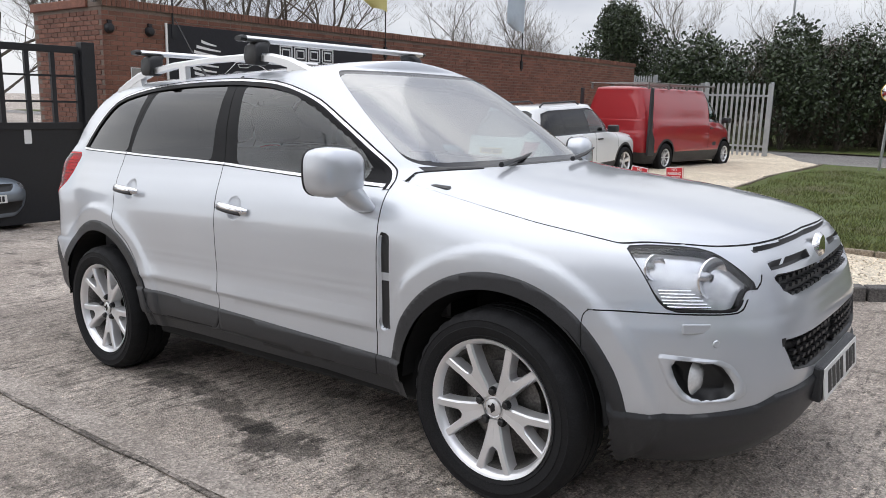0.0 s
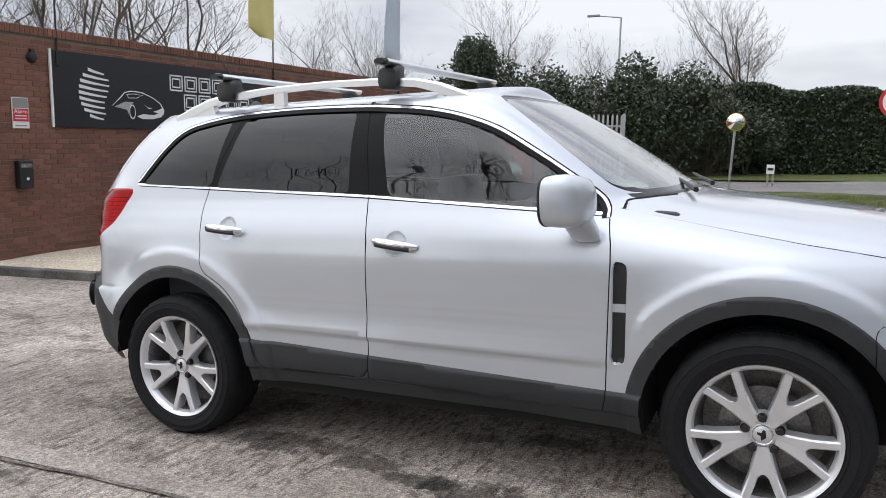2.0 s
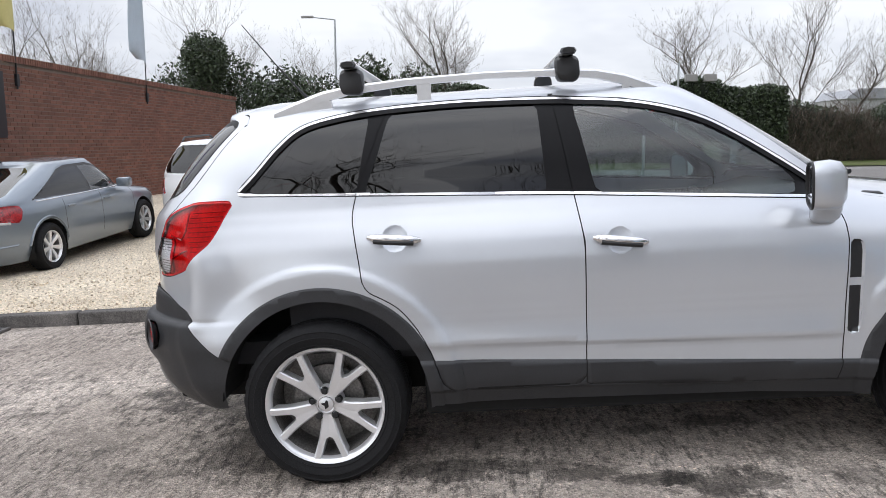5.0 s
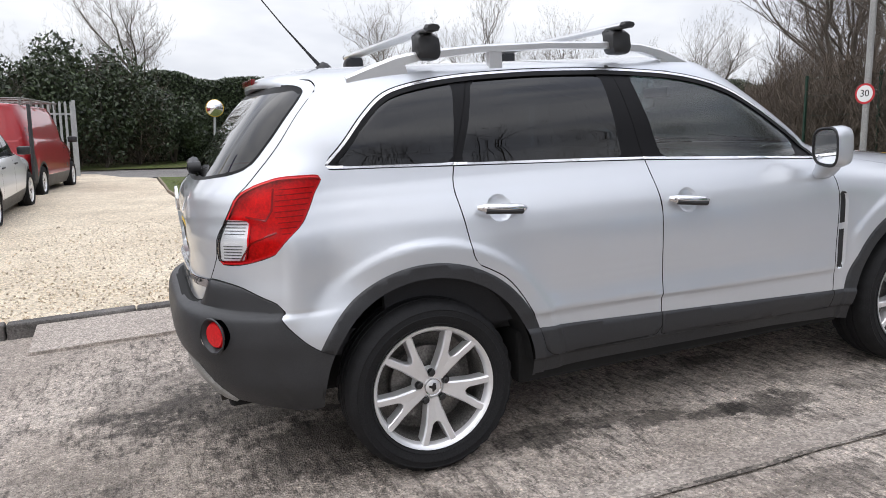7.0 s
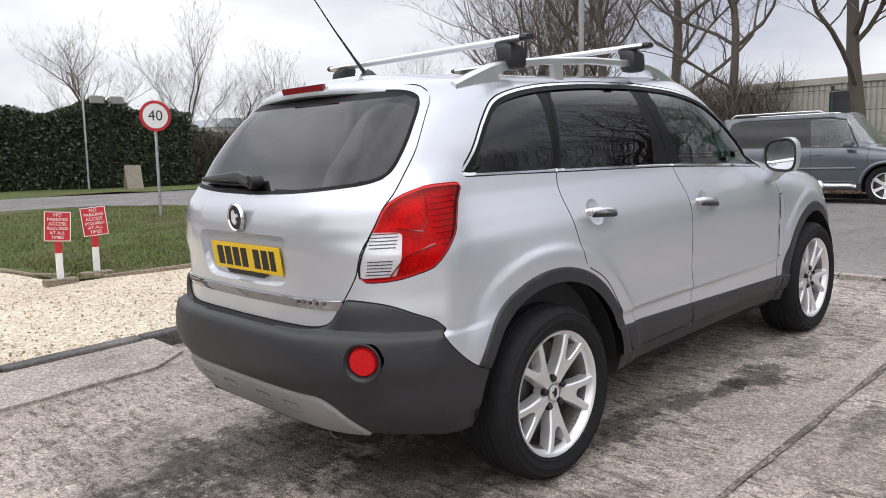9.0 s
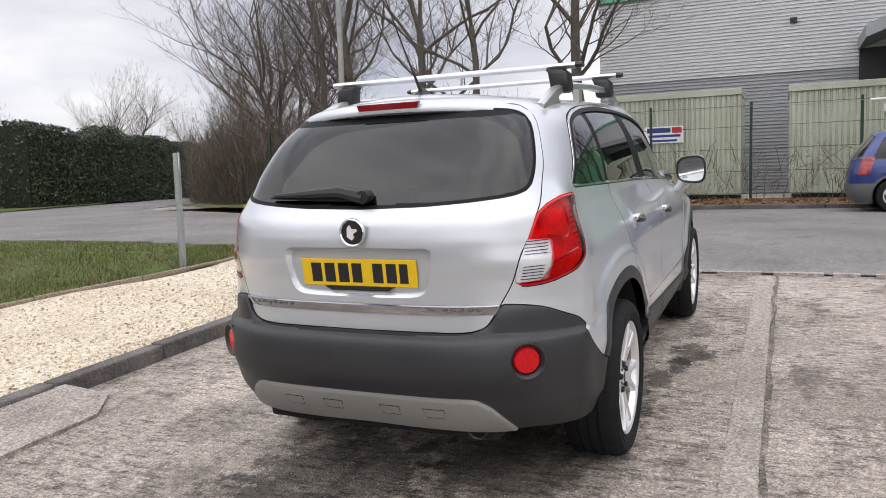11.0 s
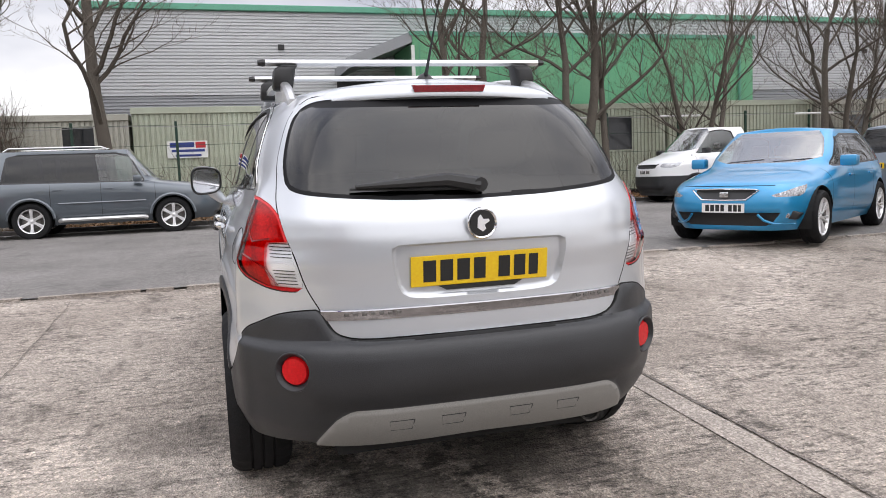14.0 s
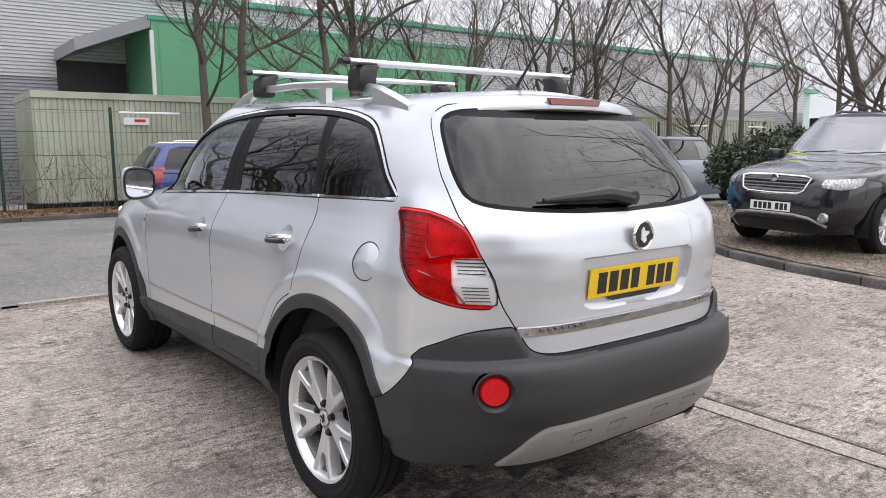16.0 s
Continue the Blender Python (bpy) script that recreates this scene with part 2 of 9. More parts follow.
# ---- the lie of the land ----
def ground_z(x, y):
    ramp = 0.054 * x if x < 3 else 0.162 + 0.04 * (1 - math.exp(-(x - 3) * 1.35))
    return ramp + (0.0 - ramp) * smoothstep(6, 14, y) if x < 0 else ramp


def stand(x, y, yaw, dz=0.0):
    """A pose on the ground at (x, y), turned by yaw and tilted with the slope."""
    e = 0.6
    nrm = Vector((ground_z(x - e, y) - ground_z(x + e, y), ground_z(x, y - e) - ground_z(x, y + e), 2 * e)).normalized()
    tilt = Vector((0, 0, 1)).rotation_difference(nrm).to_matrix().to_4x4()
    return Matrix.Translation((x, y, ground_z(x, y) + dz)) @ tilt @ pose(0, 0, 0, 0, 0, yaw)

# ---- car bodies: a shell lofted through level outlines, then cut into its panels ----
def monotone(xs, ys, x):
    xs, ys = np.asarray(xs, float), np.asarray(ys, float)
    h, d = np.diff(xs), np.diff(ys) / np.diff(xs)
    m = np.zeros(len(xs))
    m[0], m[-1] = d[0], d[-1]
    ok = d[:-1] * d[1:] > 0
    w1, w2 = 2 * h[1:] + h[:-1], h[1:] + 2 * h[:-1]
    m[1:-1][ok] = (w1 + w2)[ok] / (w1[ok] / d[:-1][ok] + w2[ok] / d[1:][ok])
    i = np.clip(np.searchsorted(xs, x) - 1, 0, len(xs) - 2)
    t = (x - xs[i]) / h[i]
    return (1 + 2 * t) * (1 - t) ** 2 * ys[i] + t * (1 - t) ** 2 * h[i] * m[i] + t * t * (3 - 2 * t) * ys[i + 1] + t * t * (t - 1) * h[i] * m[i + 1]


def shell_points(table, s, z, w, l):
    """Points of the right half of a body. s runs round it in metres, from the middle of the tail by the side to the middle of the nose."""
    tb = np.array(table)
    B, Ar, Af, nr, nf = [monotone(tb[:, 0], tb[:, k], z) for k in range(1, 6)]
    front = s > w + l
    q = np.where(front, 2 * (w + l) - s, s)
    cx, cy = np.where(q < w, 1.0, 1 - (q - w) / l), np.where(q < w, q / w, 1.0)
    n, A = np.where(front, nf, nr), np.where(front, Af, -Ar)
    k = (cx ** n + cy ** n) ** (-1 / n)
    return np.stack([A * cx * k, -B * cy * k, z + 0 * s], -1)


def polygon_distance(p, poly):
    """Signed distance of 2D points to a closed outline, negative inside."""
    poly = np.asarray(poly, float)
    d = np.full(len(p), 1e9)
    inside = np.zeros(len(p), bool)
    for a, b in zip(poly, np.roll(poly, -1, 0)):
        e, w = b - a, p - a
        t = np.clip((w @ e) / max(e @ e, 1e-12), 0, 1)
        d = np.minimum(d, np.hypot(*(w - t[:, None] * e).T))
        cond = (a[1] > p[:, 1]) != (b[1] > p[:, 1])
        with np.errstate(divide="ignore", invalid="ignore"):
            xi = (b[0] - a[0]) * (p[:, 1] - a[1]) / (b[1] - a[1] + 1e-15) + a[0]
        inside ^= cond & (p[:, 0] < xi)
    return np.where(inside, -d, d)


def line_distance(p, line):
    """Unsigned distance of 2D points to an open line."""
    line = np.asarray(line, float)
    d = np.full(len(p), 1e9)
    for a, b in zip(line, line[1:]):
        e, w = b - a, p - a
        t = np.clip((w @ e) / max(e @ e, 1e-12), 0, 1)
        d = np.minimum(d, np.hypot(*(w - t[:, None] * e).T))
    return d


class Shell:
    """Half a car body (its right side) as one cuttable skin."""

    def __init__(self, table, rows, w, l, steps, crown, top_push=0.0):
        self.w, self.l = w, l
        self.bm = bm = bmesh.new()
        self.s_layer = bm.verts.layers.float.new("s")
        self.n_layer = bm.verts.layers.float_vector.new("skin_normal")
        total = 2 * (w + l)
        ss = np.linspace(0, total, steps + 1)
        grid = []
        for z in rows:
            pts = shell_points(table, ss, np.full(len(ss), z), w, l)
            row = []
            for p, s in zip(pts, ss):
                v = bm.verts.new(p)
                v[self.s_layer] = s
                row.append(v)
            grid.append(row)
        # the roof: the top outline drawn in to the middle line, rising
        top = [v.co.copy() for v in grid[-1]]
        for k in (0.93, 0.82, 0.66, 0.48, 0.3, 0.15, 0.0):
            row = []
            for p, s in zip(top, ss):
                rise = crown * (1 - k ** 2.2)
                v = bm.verts.new((p.x * (0.35 + 0.65 * k) if abs(p.y) < 1e-6 and k == 0 else p.x * (1 - 0.10 * (1 - k)), p.y * k, p.z + rise))
                v[self.s_layer] = s
                row.append(v)
            grid.append(row)
        for a, b in zip(grid, grid[1:]):
            for i in range(len(a) - 1):
                bm.faces.new((a[i], a[i + 1], b[i + 1], b[i]))
        bmesh.ops.remove_doubles(bm, verts=bm.verts, dist=1e-5)

    def arrays(self):
        vs = list(self.bm.verts)
        return vs, np.array([v.co[:] for v in vs]), np.array([v[self.s_layer] for v in vs])

    def cut(self, f):
        """Splits the faces along the line where f is nought."""
        bm = self.bm
        vs, co, s = self.arrays()
        val = f(co, s)
        val[np.abs(val) < 4e-4] = 0.0
        for i, v in enumerate(vs):
            v.index = i
        hit = [v for v, x in zip(vs, val) if x == 0.0]
        for e in list(bm.edges):
            a, b = e.verts
            va, vb = val[a.index], val[b.index]
            if va * vb < 0:
                t = va / (va - vb)
                sa, sb = a[self.s_layer], b[self.s_layer]
                _, nv = bmesh.utils.edge_split(e, a, t)
                nv[self.s_layer] = sa + (sb - sa) * t
                nv[self.n_layer] = a[self.n_layer].lerp(b[self.n_layer], t)
                nv.index = -1
                hit.append(nv)
        bmesh.ops.connect_verts(bm, verts=hit)

    def move(self, f):
        """Moves the points by f(co, s), which gives a shift for each."""
        vs, co, s = self.arrays()
        for v, d in zip(vs, f(co, s)):
            v.co += Vector(d)

    def keep_normals(self):
        """Remembers the normals of the smooth skin, before the panels get their depth."""
        self.bm.normal_update()
        for v in self.bm.verts:
            v[self.n_layer] = v.normal

    def faces(self):
        fs = list(self.bm.faces)
        co = np.array([f.calc_center_median()[:] for f in fs])
        s = np.array([np.mean([v[self.s_layer] for v in f.verts]) for f in fs])
        return fs, co, s


def panel(name, faces, mat, parent, mirror=None, label="", skin=None, sink=0.0):
    """One panel from faces of a shell, with its own normals, or the smooth ones of the layer skin, sunk in by some metres; mirror=True puts it on the left, 'both' on both sides."""
    index, verts, normals, polys = {}, [], [], []
    for side in ([False, True] if mirror == "both" else [bool(mirror)]):
        index.clear()
        for f in faces:
            ids = []
            for v in f.verts:
                if v not in index:
                    index[v] = len(verts)
                    nn = v[skin].normalized() if skin else v.normal
                    c = v.co - nn * sink
                    verts.append((c.x, -c.y if side else c.y, c.z))
                    normals.append((nn.x, -nn.y if side else nn.y, nn.z))
                ids.append(index[v])
            polys.append(ids[::-1] if side else ids)
    me = bpy.data.meshes.new(name)
    me.from_pydata(verts, [], polys)
    me.materials.append(mat)
    me.polygons.foreach_set("use_smooth", [True] * len(polys))
    me.normals_split_custom_set_from_vertices(normals)
    ob = new(name, me)
    ob.parent = parent
    if label:
        ob["label"] = label
    return ob


# ---- the silver car ----
CAR_TABLE = [
    (.20, .78, 1.98, 2.06, 5, 4.4), (.28, .83, 2.08, 2.17, 5, 4.5), (.36, .862, 2.17, 2.235, 5, 4.6), (.45, .885, 2.228, 2.26, 5, 4.6), (.55, .885, 2.258, 2.272, 5, 4.6), (.62, .889, 2.275, 2.272, 5, 4.6),
    (.68, .889, 2.270, 2.265, 5, 4.6), (.708, .890, 2.262, 2.259, 5, 4.58), (.722, .890, 2.254, 2.256, 5, 4.55), (.741, .891, 2.210, 2.251, 5, 4.5), (.752, .891, 2.207, 2.249, 4.97, 4.48), (.765, .8915, 2.206, 2.246, 4.95, 4.45), (.80, .893, 2.205, 2.235, 4.9, 4.4), (.88, .894, 2.20, 2.205, 4.8, 4.2), (.94, .892, 2.20, 2.165, 4.8, 3.9), (.98, .886, 2.203, 2.11, 4.9, 3.6),
    (1.02, .877, 2.206, 2.0, 5, 3.2), (1.06, .862, 2.205, 1.83, 5, 2.9), (1.10, .843, 2.20, 1.56, 5.2, 2.8), (1.13, .827, 2.192, 1.32, 5.4, 2.9), (1.155, .815, 2.184, 1.13, 5.6, 3.2), (1.18, .803, 2.171, 1.01, 5.8, 3.5),
    (1.22, .791, 2.136, .94, 6, 3.8), (1.28, .774, 2.085, .85, 6.5, 4), (1.35, .757, 2.035, .745, 6.8, 4), (1.45, .72, 1.955, .59, 6.8, 4), (1.53, .68, 1.885, .46, 6.5, 4), (1.58, .642, 1.835, .37, 6, 4), (1.61, .61, 1.795, .31, 6, 4), (1.63, .575, 1.755, .26, 5.5, 4)]
DLO = [(-1.72, 1.252), (-1.62, 1.345), (-1.517, 1.456), (-1.416, 1.534), (-1.28, 1.573), (-1.083, 1.598), (-.85, 1.609), (-.643, 1.611), (-.374, 1.604), (-.2, 1.592), (-.016, 1.572), (.154, 1.535), (.317, 1.476), (.472, 1.386),
       (.621, 1.288), (.74, 1.205), (.79, 1.15), (.80, 1.109), (.57, 1.126), (.13, 1.158), (-.26, 1.184), (-.73, 1.208), (-1.175, 1.228), (-1.43, 1.241)]
DLO_TOP = DLO[:18]
PANES = {"quarter": [(-1.645, 1.262), (-1.537, 1.388), (-1.433, 1.493), (-1.35, 1.545), (-1.24, 1.562), (-1.108, 1.57), (-1.172, 1.243)],
         "rear": [(-1.138, 1.24), (-1.075, 1.40), (-1.022, 1.572), (-.9, 1.588), (-.773, 1.592), (-.388, 1.58), (-.37, 1.207)],
         "front": [(-.241, 1.571), (-.039, 1.549), (.131, 1.513), (.316, 1.435), (.471, 1.345), (.577, 1.275), (.66, 1.205), (.665, 1.142), (.55, 1.145), (-.165, 1.193)]}
BELT = ([-1.72, -1.175, -.26, .57, .80], [1.252, 1.228, 1.184, 1.126, 1.109])
FRONT_DOOR = [(.798, 1.109), (.818, 1.014), (.822, .95), (.808, .642), (.80, .43), (.785, .368), (.5, .376), (-.244, .40), (-.238, .64), (-.231, 1.0), (-.259, 1.186), (-.324, 1.606), (-.016, 1.575), (.317, 1.479), (.74, 1.208)]
REAR_DOOR = [(-.259, 1.186), (-.231, 1.0), (-.238, .64), (-.244, .40), (-.836, .40), (-.872, .53), (-.916, .638), (-.997, .755), (-1.07, .805), (-1.151, .843), (-1.164, .947), (-1.182, 1.07), (-1.193, 1.145), (-1.175, 1.228), (-1.03, 1.604), (-.324, 1.606)]
TAILLIGHT = [(1.245, 1.238), (.99, 1.24), (.885, 1.228), (.82, 1.19), (.774, 1.12), (.70, 1.03), (.645, .918), (.77, .916), (.865, .942), (1.0, .998), (1.15, 1.07), (1.225, 1.145), (1.255, 1.2)]
REVERSE_LENS = [(.842, 1.088), (.748, 1.092), (.69, 1.02), (.648, .93), (.786, .935), (.82, 1.0)]
REAR_GLASS = [(-.1, 1.606), (.4, 1.604), (.78, 1.588), (.858, 1.555), (.855, 1.45), (.842, 1.35), (.812, 1.278), (.74, 1.252), (.55, 1.237), (.3, 1.223), (-.1, 1.216)]
TAILGATE = [(-.1, 1.622), (.5, 1.622), (.83, 1.605), (.895, 1.56), (.885, 1.35), (.85, 1.26), (.825, 1.195), (.77, 1.115), (.695, 1.03), (.64, .918), (.60, .86), (.573, .81), (.548, .777), (.497, .756), (.42, .750), (-.1, .746)]
REAR_BUMPER = [(-.1, .744), (.42, .748), (.495, .754), (.545, .775), (.570, .81), (.596, .857), (.64, .856), (.765, .838), (.85, .797), (1.005, .729), (1.17, .625), (1.25, .578), (1.344, .553), (1.48, .49), (1.52, .1), (-.1, .1)]
SKID_REAR = [(-.1, .502), (.5, .507), (.56, .475), (.62, .405), (.66, .36), (.68, .1), (-.1, .1)]
RECESS = [(-.1, 1.076), (.350, 1.074), (.325, .97), (.307, .912), (.282, .886), (.20, .879), (-.1, .876)]
GATE_CENTRE = [(-.1, 1.214), (.391, 1.210), (.352, 1.0735), (-.1, 1.0755)]
HEADLIGHT = [(5.37, .956), (5.46, .962), (5.562, .956), (5.622, .944), (5.655, .896), (5.70, .838), (5.646, .824), (5.61, .776), (5.586, .764), (5.394, .764), (5.358, .836), (5.346, .908)]
BONNET = [(4.80, 1.135), (4.818, 1.088), (4.86, 1.058), (5.016, 1.016), (5.20, .987), (5.37, .964), (5.46, .970), (5.562, .964), (5.65, .955), (5.778, .953), (6.4, .962), (6.4, 1.177), (5.6, 1.175), (5.3, 1.168), (5.1, 1.155)]
WINDSCREEN = [(6.4, 1.186), (5.6, 1.186), (5.42, 1.20), (5.33, 1.25), (5.30, 1.35), (5.28, 1.45), (5.27, 1.55), (5.30, 1.60), (5.42, 1.615), (6.4, 1.622)]
FRONT_BUMPER = [(4.90, .50), (4.94, .758), (5.394, .757), (5.59, .757), (5.62, .77), (5.655, .815), (5.715, .835), (5.76, .90), (6.4, .93), (6.4, .1), (4.9, .1)]
GRILLE_FRAME = [(5.745, .905), (5.755, .81), (5.83, .766), (6.03, .748), (6.4, .745), (6.4, .935), (5.77, .928)]
GRILLE = [(5.785, .862), (6.4, .845), (6.4, .772), (6.054, .772), (5.862, .786), (5.812, .815)]
SLOT_UPPER = [(5.784, .946), (6.4, .957), (6.4, .935), (5.775, .932)]
SLOT_LOWER = [(5.790, .893), (6.13, .893), (6.12, .872), (5.795, .872)]
INTAKE = [(5.735, .662), (6.4, .655), (6.4, .525), (5.994, .53), (5.808, .554)]
FOG = [(5.292, .632), (5.40, .628), (5.544, .614), (5.61, .518), (5.586, .482), (5.43, .464), (5.37, .53)]
FOG_IN = [(5.375, .612), (5.52, .605), (5.572, .518), (5.555, .492), (5.442, .482), (5.40, .536)]
FRONT_LOWER = [(4.90, .56), (4.97, .52), (5.046, .46), (5.1, .43), (5.3, .428), (5.448, .434), (5.652, .464), (5.73, .492), (6.4, .498), (6.4, .1), (4.9, .1)]
VENT = [(.828, .956), (.872, .950), (.886, .932), (.875, .578), (.866, .563), (.818, .560)]
REAR_ARCH, FRONT_ARCH = (-1.345, .362, .445, .503), (1.353, .362, .425, .487)


def rounded(poly, cut=.035):
    """An outline with its corners eased."""
    for k in (cut, cut * .4):
        out = []
        for a, b in zip(poly, poly[1:] + poly[:1]):
            n = math.hypot(b[0] - a[0], b[1] - a[1])
            t = min(.25, k / max(n, 1e-6))
            out += [(a[0] + (b[0] - a[0]) * t, a[1] + (b[1] - a[1]) * t), (b[0] - (b[0] - a[0]) * t, b[1] - (b[1] - a[1]) * t)]
        poly = out
    return poly


DLO, REAR_BUMPER, TAILLIGHT, REAR_GLASS, WINDSCREEN, REAR_DOOR, FRONT_BUMPER = [rounded(q) for q in (DLO, REAR_BUMPER, TAILLIGHT, REAR_GLASS, WINDSCREEN, REAR_DOOR, FRONT_BUMPER)]
HEADLIGHT, FOG, FOG_IN, TAILGATE, BONNET, VENT, RECESS = [rounded(q, .018) for q in (HEADLIGHT, FOG, FOG_IN, TAILGATE, BONNET, VENT, RECESS)]
PANES = {k: rounded(q, .02) for k, q in PANES.items()}


def gated(poly, lo=1.06, hi=5.25):
    """A side outline in (x, z), held to the flank."""
    return lambda co, s: np.maximum(polygon_distance(co[:, [0, 2]], poly), np.maximum(lo - s, s - hi))


def round_the_car(poly):
    return lambda co, s: polygon_distance(np.c_[s, co[:, 2]], poly)


def circle(cx, cz, r):
    return lambda co, s: np.maximum(np.hypot(co[:, 0] - cx, co[:, 2] - cz) - r, np.maximum(.95 - s, s - 5.35))


def handle_dish(x, z, r=.056):
    return lambda co, s: np.maximum(np.hypot(co[:, 0] - x, co[:, 2] - z) - r, np.maximum(1.06 - s, s - 5.1))


def clad_band(lo, hi):
    """Between two lines along the doors, given by their heights at x = -0.87 and x = 0.81."""
    def f(co, s):
        t = (co[:, 0] + .87) / 1.68
        a, b = lo[0] + (lo[1] - lo[0]) * t, hi[0] + (hi[1] - hi[0]) * t
        return np.maximum(np.maximum(a - co[:, 2], co[:, 2] - b), np.maximum(2.02 - s, s - 4.42))
    return f


def lower_edge(co, s):
    """Below the body's lower rim."""
    rim = np.interp(s, [0, .5, .7, .9, 1.15, 1.35, 1.5, 1.9, 2.1, 2.25, 2.6, 3.6, 4.0, 4.15, 4.5, 5.0, 5.15, 5.4, 6.3], [.36, .35, .355, .325, .345, .375, .38, .33, .312, .33, .333, .322, .30, .285, .28, .26, .215, .215, .245])
    return co[:, 2] - rim


def tail_bulge(s, z):
    """How far the haunch and lamp swell out of the tail's corner."""
    ease = lambda a, b: np.clip((z - a) / (b - a), 0, 1) ** 2 * (3 - 2 * np.clip((z - a) / (b - a), 0, 1))
    corner = .06 * np.exp(-((s - 1.0) / .2) ** 2) * (1 - ease(1.17, 1.34))
    return (corner + .045 * np.exp(-((s - 1.28) / .17) ** 2) * (1 - ease(.62, .84))) * ease(.16, .34)


def build_main_car():
    car = tagged(empty("car", SLOPE), "silver compact suv with grey plastic cladding and roof bars", "car")
    rows = np.concatenate([np.arange(.20, .68, .026), np.arange(.68, .80, .008), np.arange(.80, .94, .026), np.arange(.94, 1.19, .0125), np.arange(1.19, 1.60, .026), [1.60, 1.615, 1.63]])
    sh = Shell(CAR_TABLE, rows, .9, 2.24, 256, .052)
    sh.bm.normal_update()
    sh.move(lambda co, s: np.array([v.normal[:] for v in sh.bm.verts]) * [1, 1, 0] * tail_bulge(s, co[:, 2])[:, None])
    # swollen wheel arches
    def flare(co, s):
        out = np.zeros_like(co)
        side = (s > .95) & (s < 5.35)
        for cx, cz, r0, r1 in (REAR_ARCH, FRONT_ARCH):
            r = np.hypot(co[:, 0] - cx, co[:, 2] - cz)
            u = np.clip((r - r1 - .062) / .040, 0, 1)
            clear = np.clip((s - 1.15) / .35, 0, 1) if cx < 0 else np.clip((co[:, 0] - .885) / .07, 0, 1)
            clear = clear * clear * (3 - 2 * clear)
            out[:, 1] -= np.where(side, .010 * np.exp(-np.clip(r - r1 - .05, 0, 9) ** 2 / .07 ** 2) + .010 * (1 - u * u * (3 - 2 * u)), 0) * np.clip((1.04 - co[:, 2]) / .1, 0, 1) * clear
        return out
    for cx, cz, r0, r1 in (REAR_ARCH, FRONT_ARCH):
        for k in (.056, .066, .076, .086, .096, .106):
            sh.cut(circle(cx, cz, r1 + k))
    sh.move(flare)
    # the crease low on the doors
    crease = lambda co: .602 - .035 * (co[:, 0] + .87) / 1.68
    flank = lambda s: (s > 1.9) & (s < 4.45)
    for k in (-.022, -.010, .0, .03, .07, .11):
        sh.cut(lambda co, s, k=k: np.where(flank(s), co[:, 2] - crease(co) - k, 1.0))
    def fold(co, s):
        out = np.zeros_like(co)
        h = co[:, 2] - crease(co)
        rise = np.clip(1 - h / .11, 0, 1) ** 2 * (h >= 0) + np.clip(1 + h / .022, 0, 1) * (h < 0)
        out[:, 1] = -.011 * rise * flank(s) * np.clip((co[:, 0] + .98) / .12, 0, 1) * np.clip((.84 - co[:, 0]) / .10, 0, 1)
        return out
    sh.move(fold)
    sh.keep_normals()
    regions = {"dlo": gated(DLO), "tail": round_the_car(TAILLIGHT), "reverse": round_the_car(REVERSE_LENS), "rear_glass": round_the_car(REAR_GLASS), "tailgate": round_the_car(TAILGATE),
               "rear_bumper": round_the_car(REAR_BUMPER), "skid": round_the_car(SKID_REAR), "recess": round_the_car(RECESS), "gate_centre": round_the_car(GATE_CENTRE), "reflector_hole": lambda co, s: np.hypot(s - .718, co[:, 2] - .652) - .066, "headlight": round_the_car(HEADLIGHT),
               "bonnet": round_the_car(BONNET), "windscreen": round_the_car(WINDSCREEN), "front_bumper": round_the_car(FRONT_BUMPER), "grille_frame": round_the_car(GRILLE_FRAME), "grille": round_the_car(GRILLE),
               "slot_upper": round_the_car(SLOT_UPPER), "slot_lower": round_the_car(SLOT_LOWER), "intake": round_the_car(INTAKE), "fog": round_the_car(FOG), "fog_in": round_the_car(FOG_IN), "front_lower": round_the_car(FRONT_LOWER),
               "vent": gated(VENT), "front_door": gated(FRONT_DOOR), "rear_door": gated(REAR_DOOR), "pane_quarter": gated(PANES["quarter"]), "pane_rear": gated(PANES["rear"]), "pane_front": gated(PANES["front"]),
               "dish_front": handle_dish(-.088, .997), "dish_rear": handle_dish(-1.012, 1.050), "arch_rear": circle(*REAR_ARCH[:3]), "clad_rear": circle(REAR_ARCH[0], REAR_ARCH[1], REAR_ARCH[3]), "arch_front": circle(*FRONT_ARCH[:3]), "clad_front": circle(FRONT_ARCH[0], FRONT_ARCH[1], FRONT_ARCH[3]),
               "door_clad": clad_band((.40, .368), (.533, .457)), "sill": clad_band((.0, .0), (.40, .368)), "lower": lower_edge}
    for f in regions.values():
        sh.cut(f)
    rd = regions
    inner_dlo = lambda co, s: rd["dlo"](co, s) + .016
    sh.cut(inner_dlo)
    for lift in (.0055, .0185):
        sh.cut(lambda co, s, lift=lift: np.where((s > 1.2) & (s < 4.4), co[:, 2] - lift - np.interp(co[:, 0], *BELT), 1.0))
    sh.cut(lambda co, s: np.maximum(rd["rear_glass"](co, s), 1.562 - co[:, 2]))
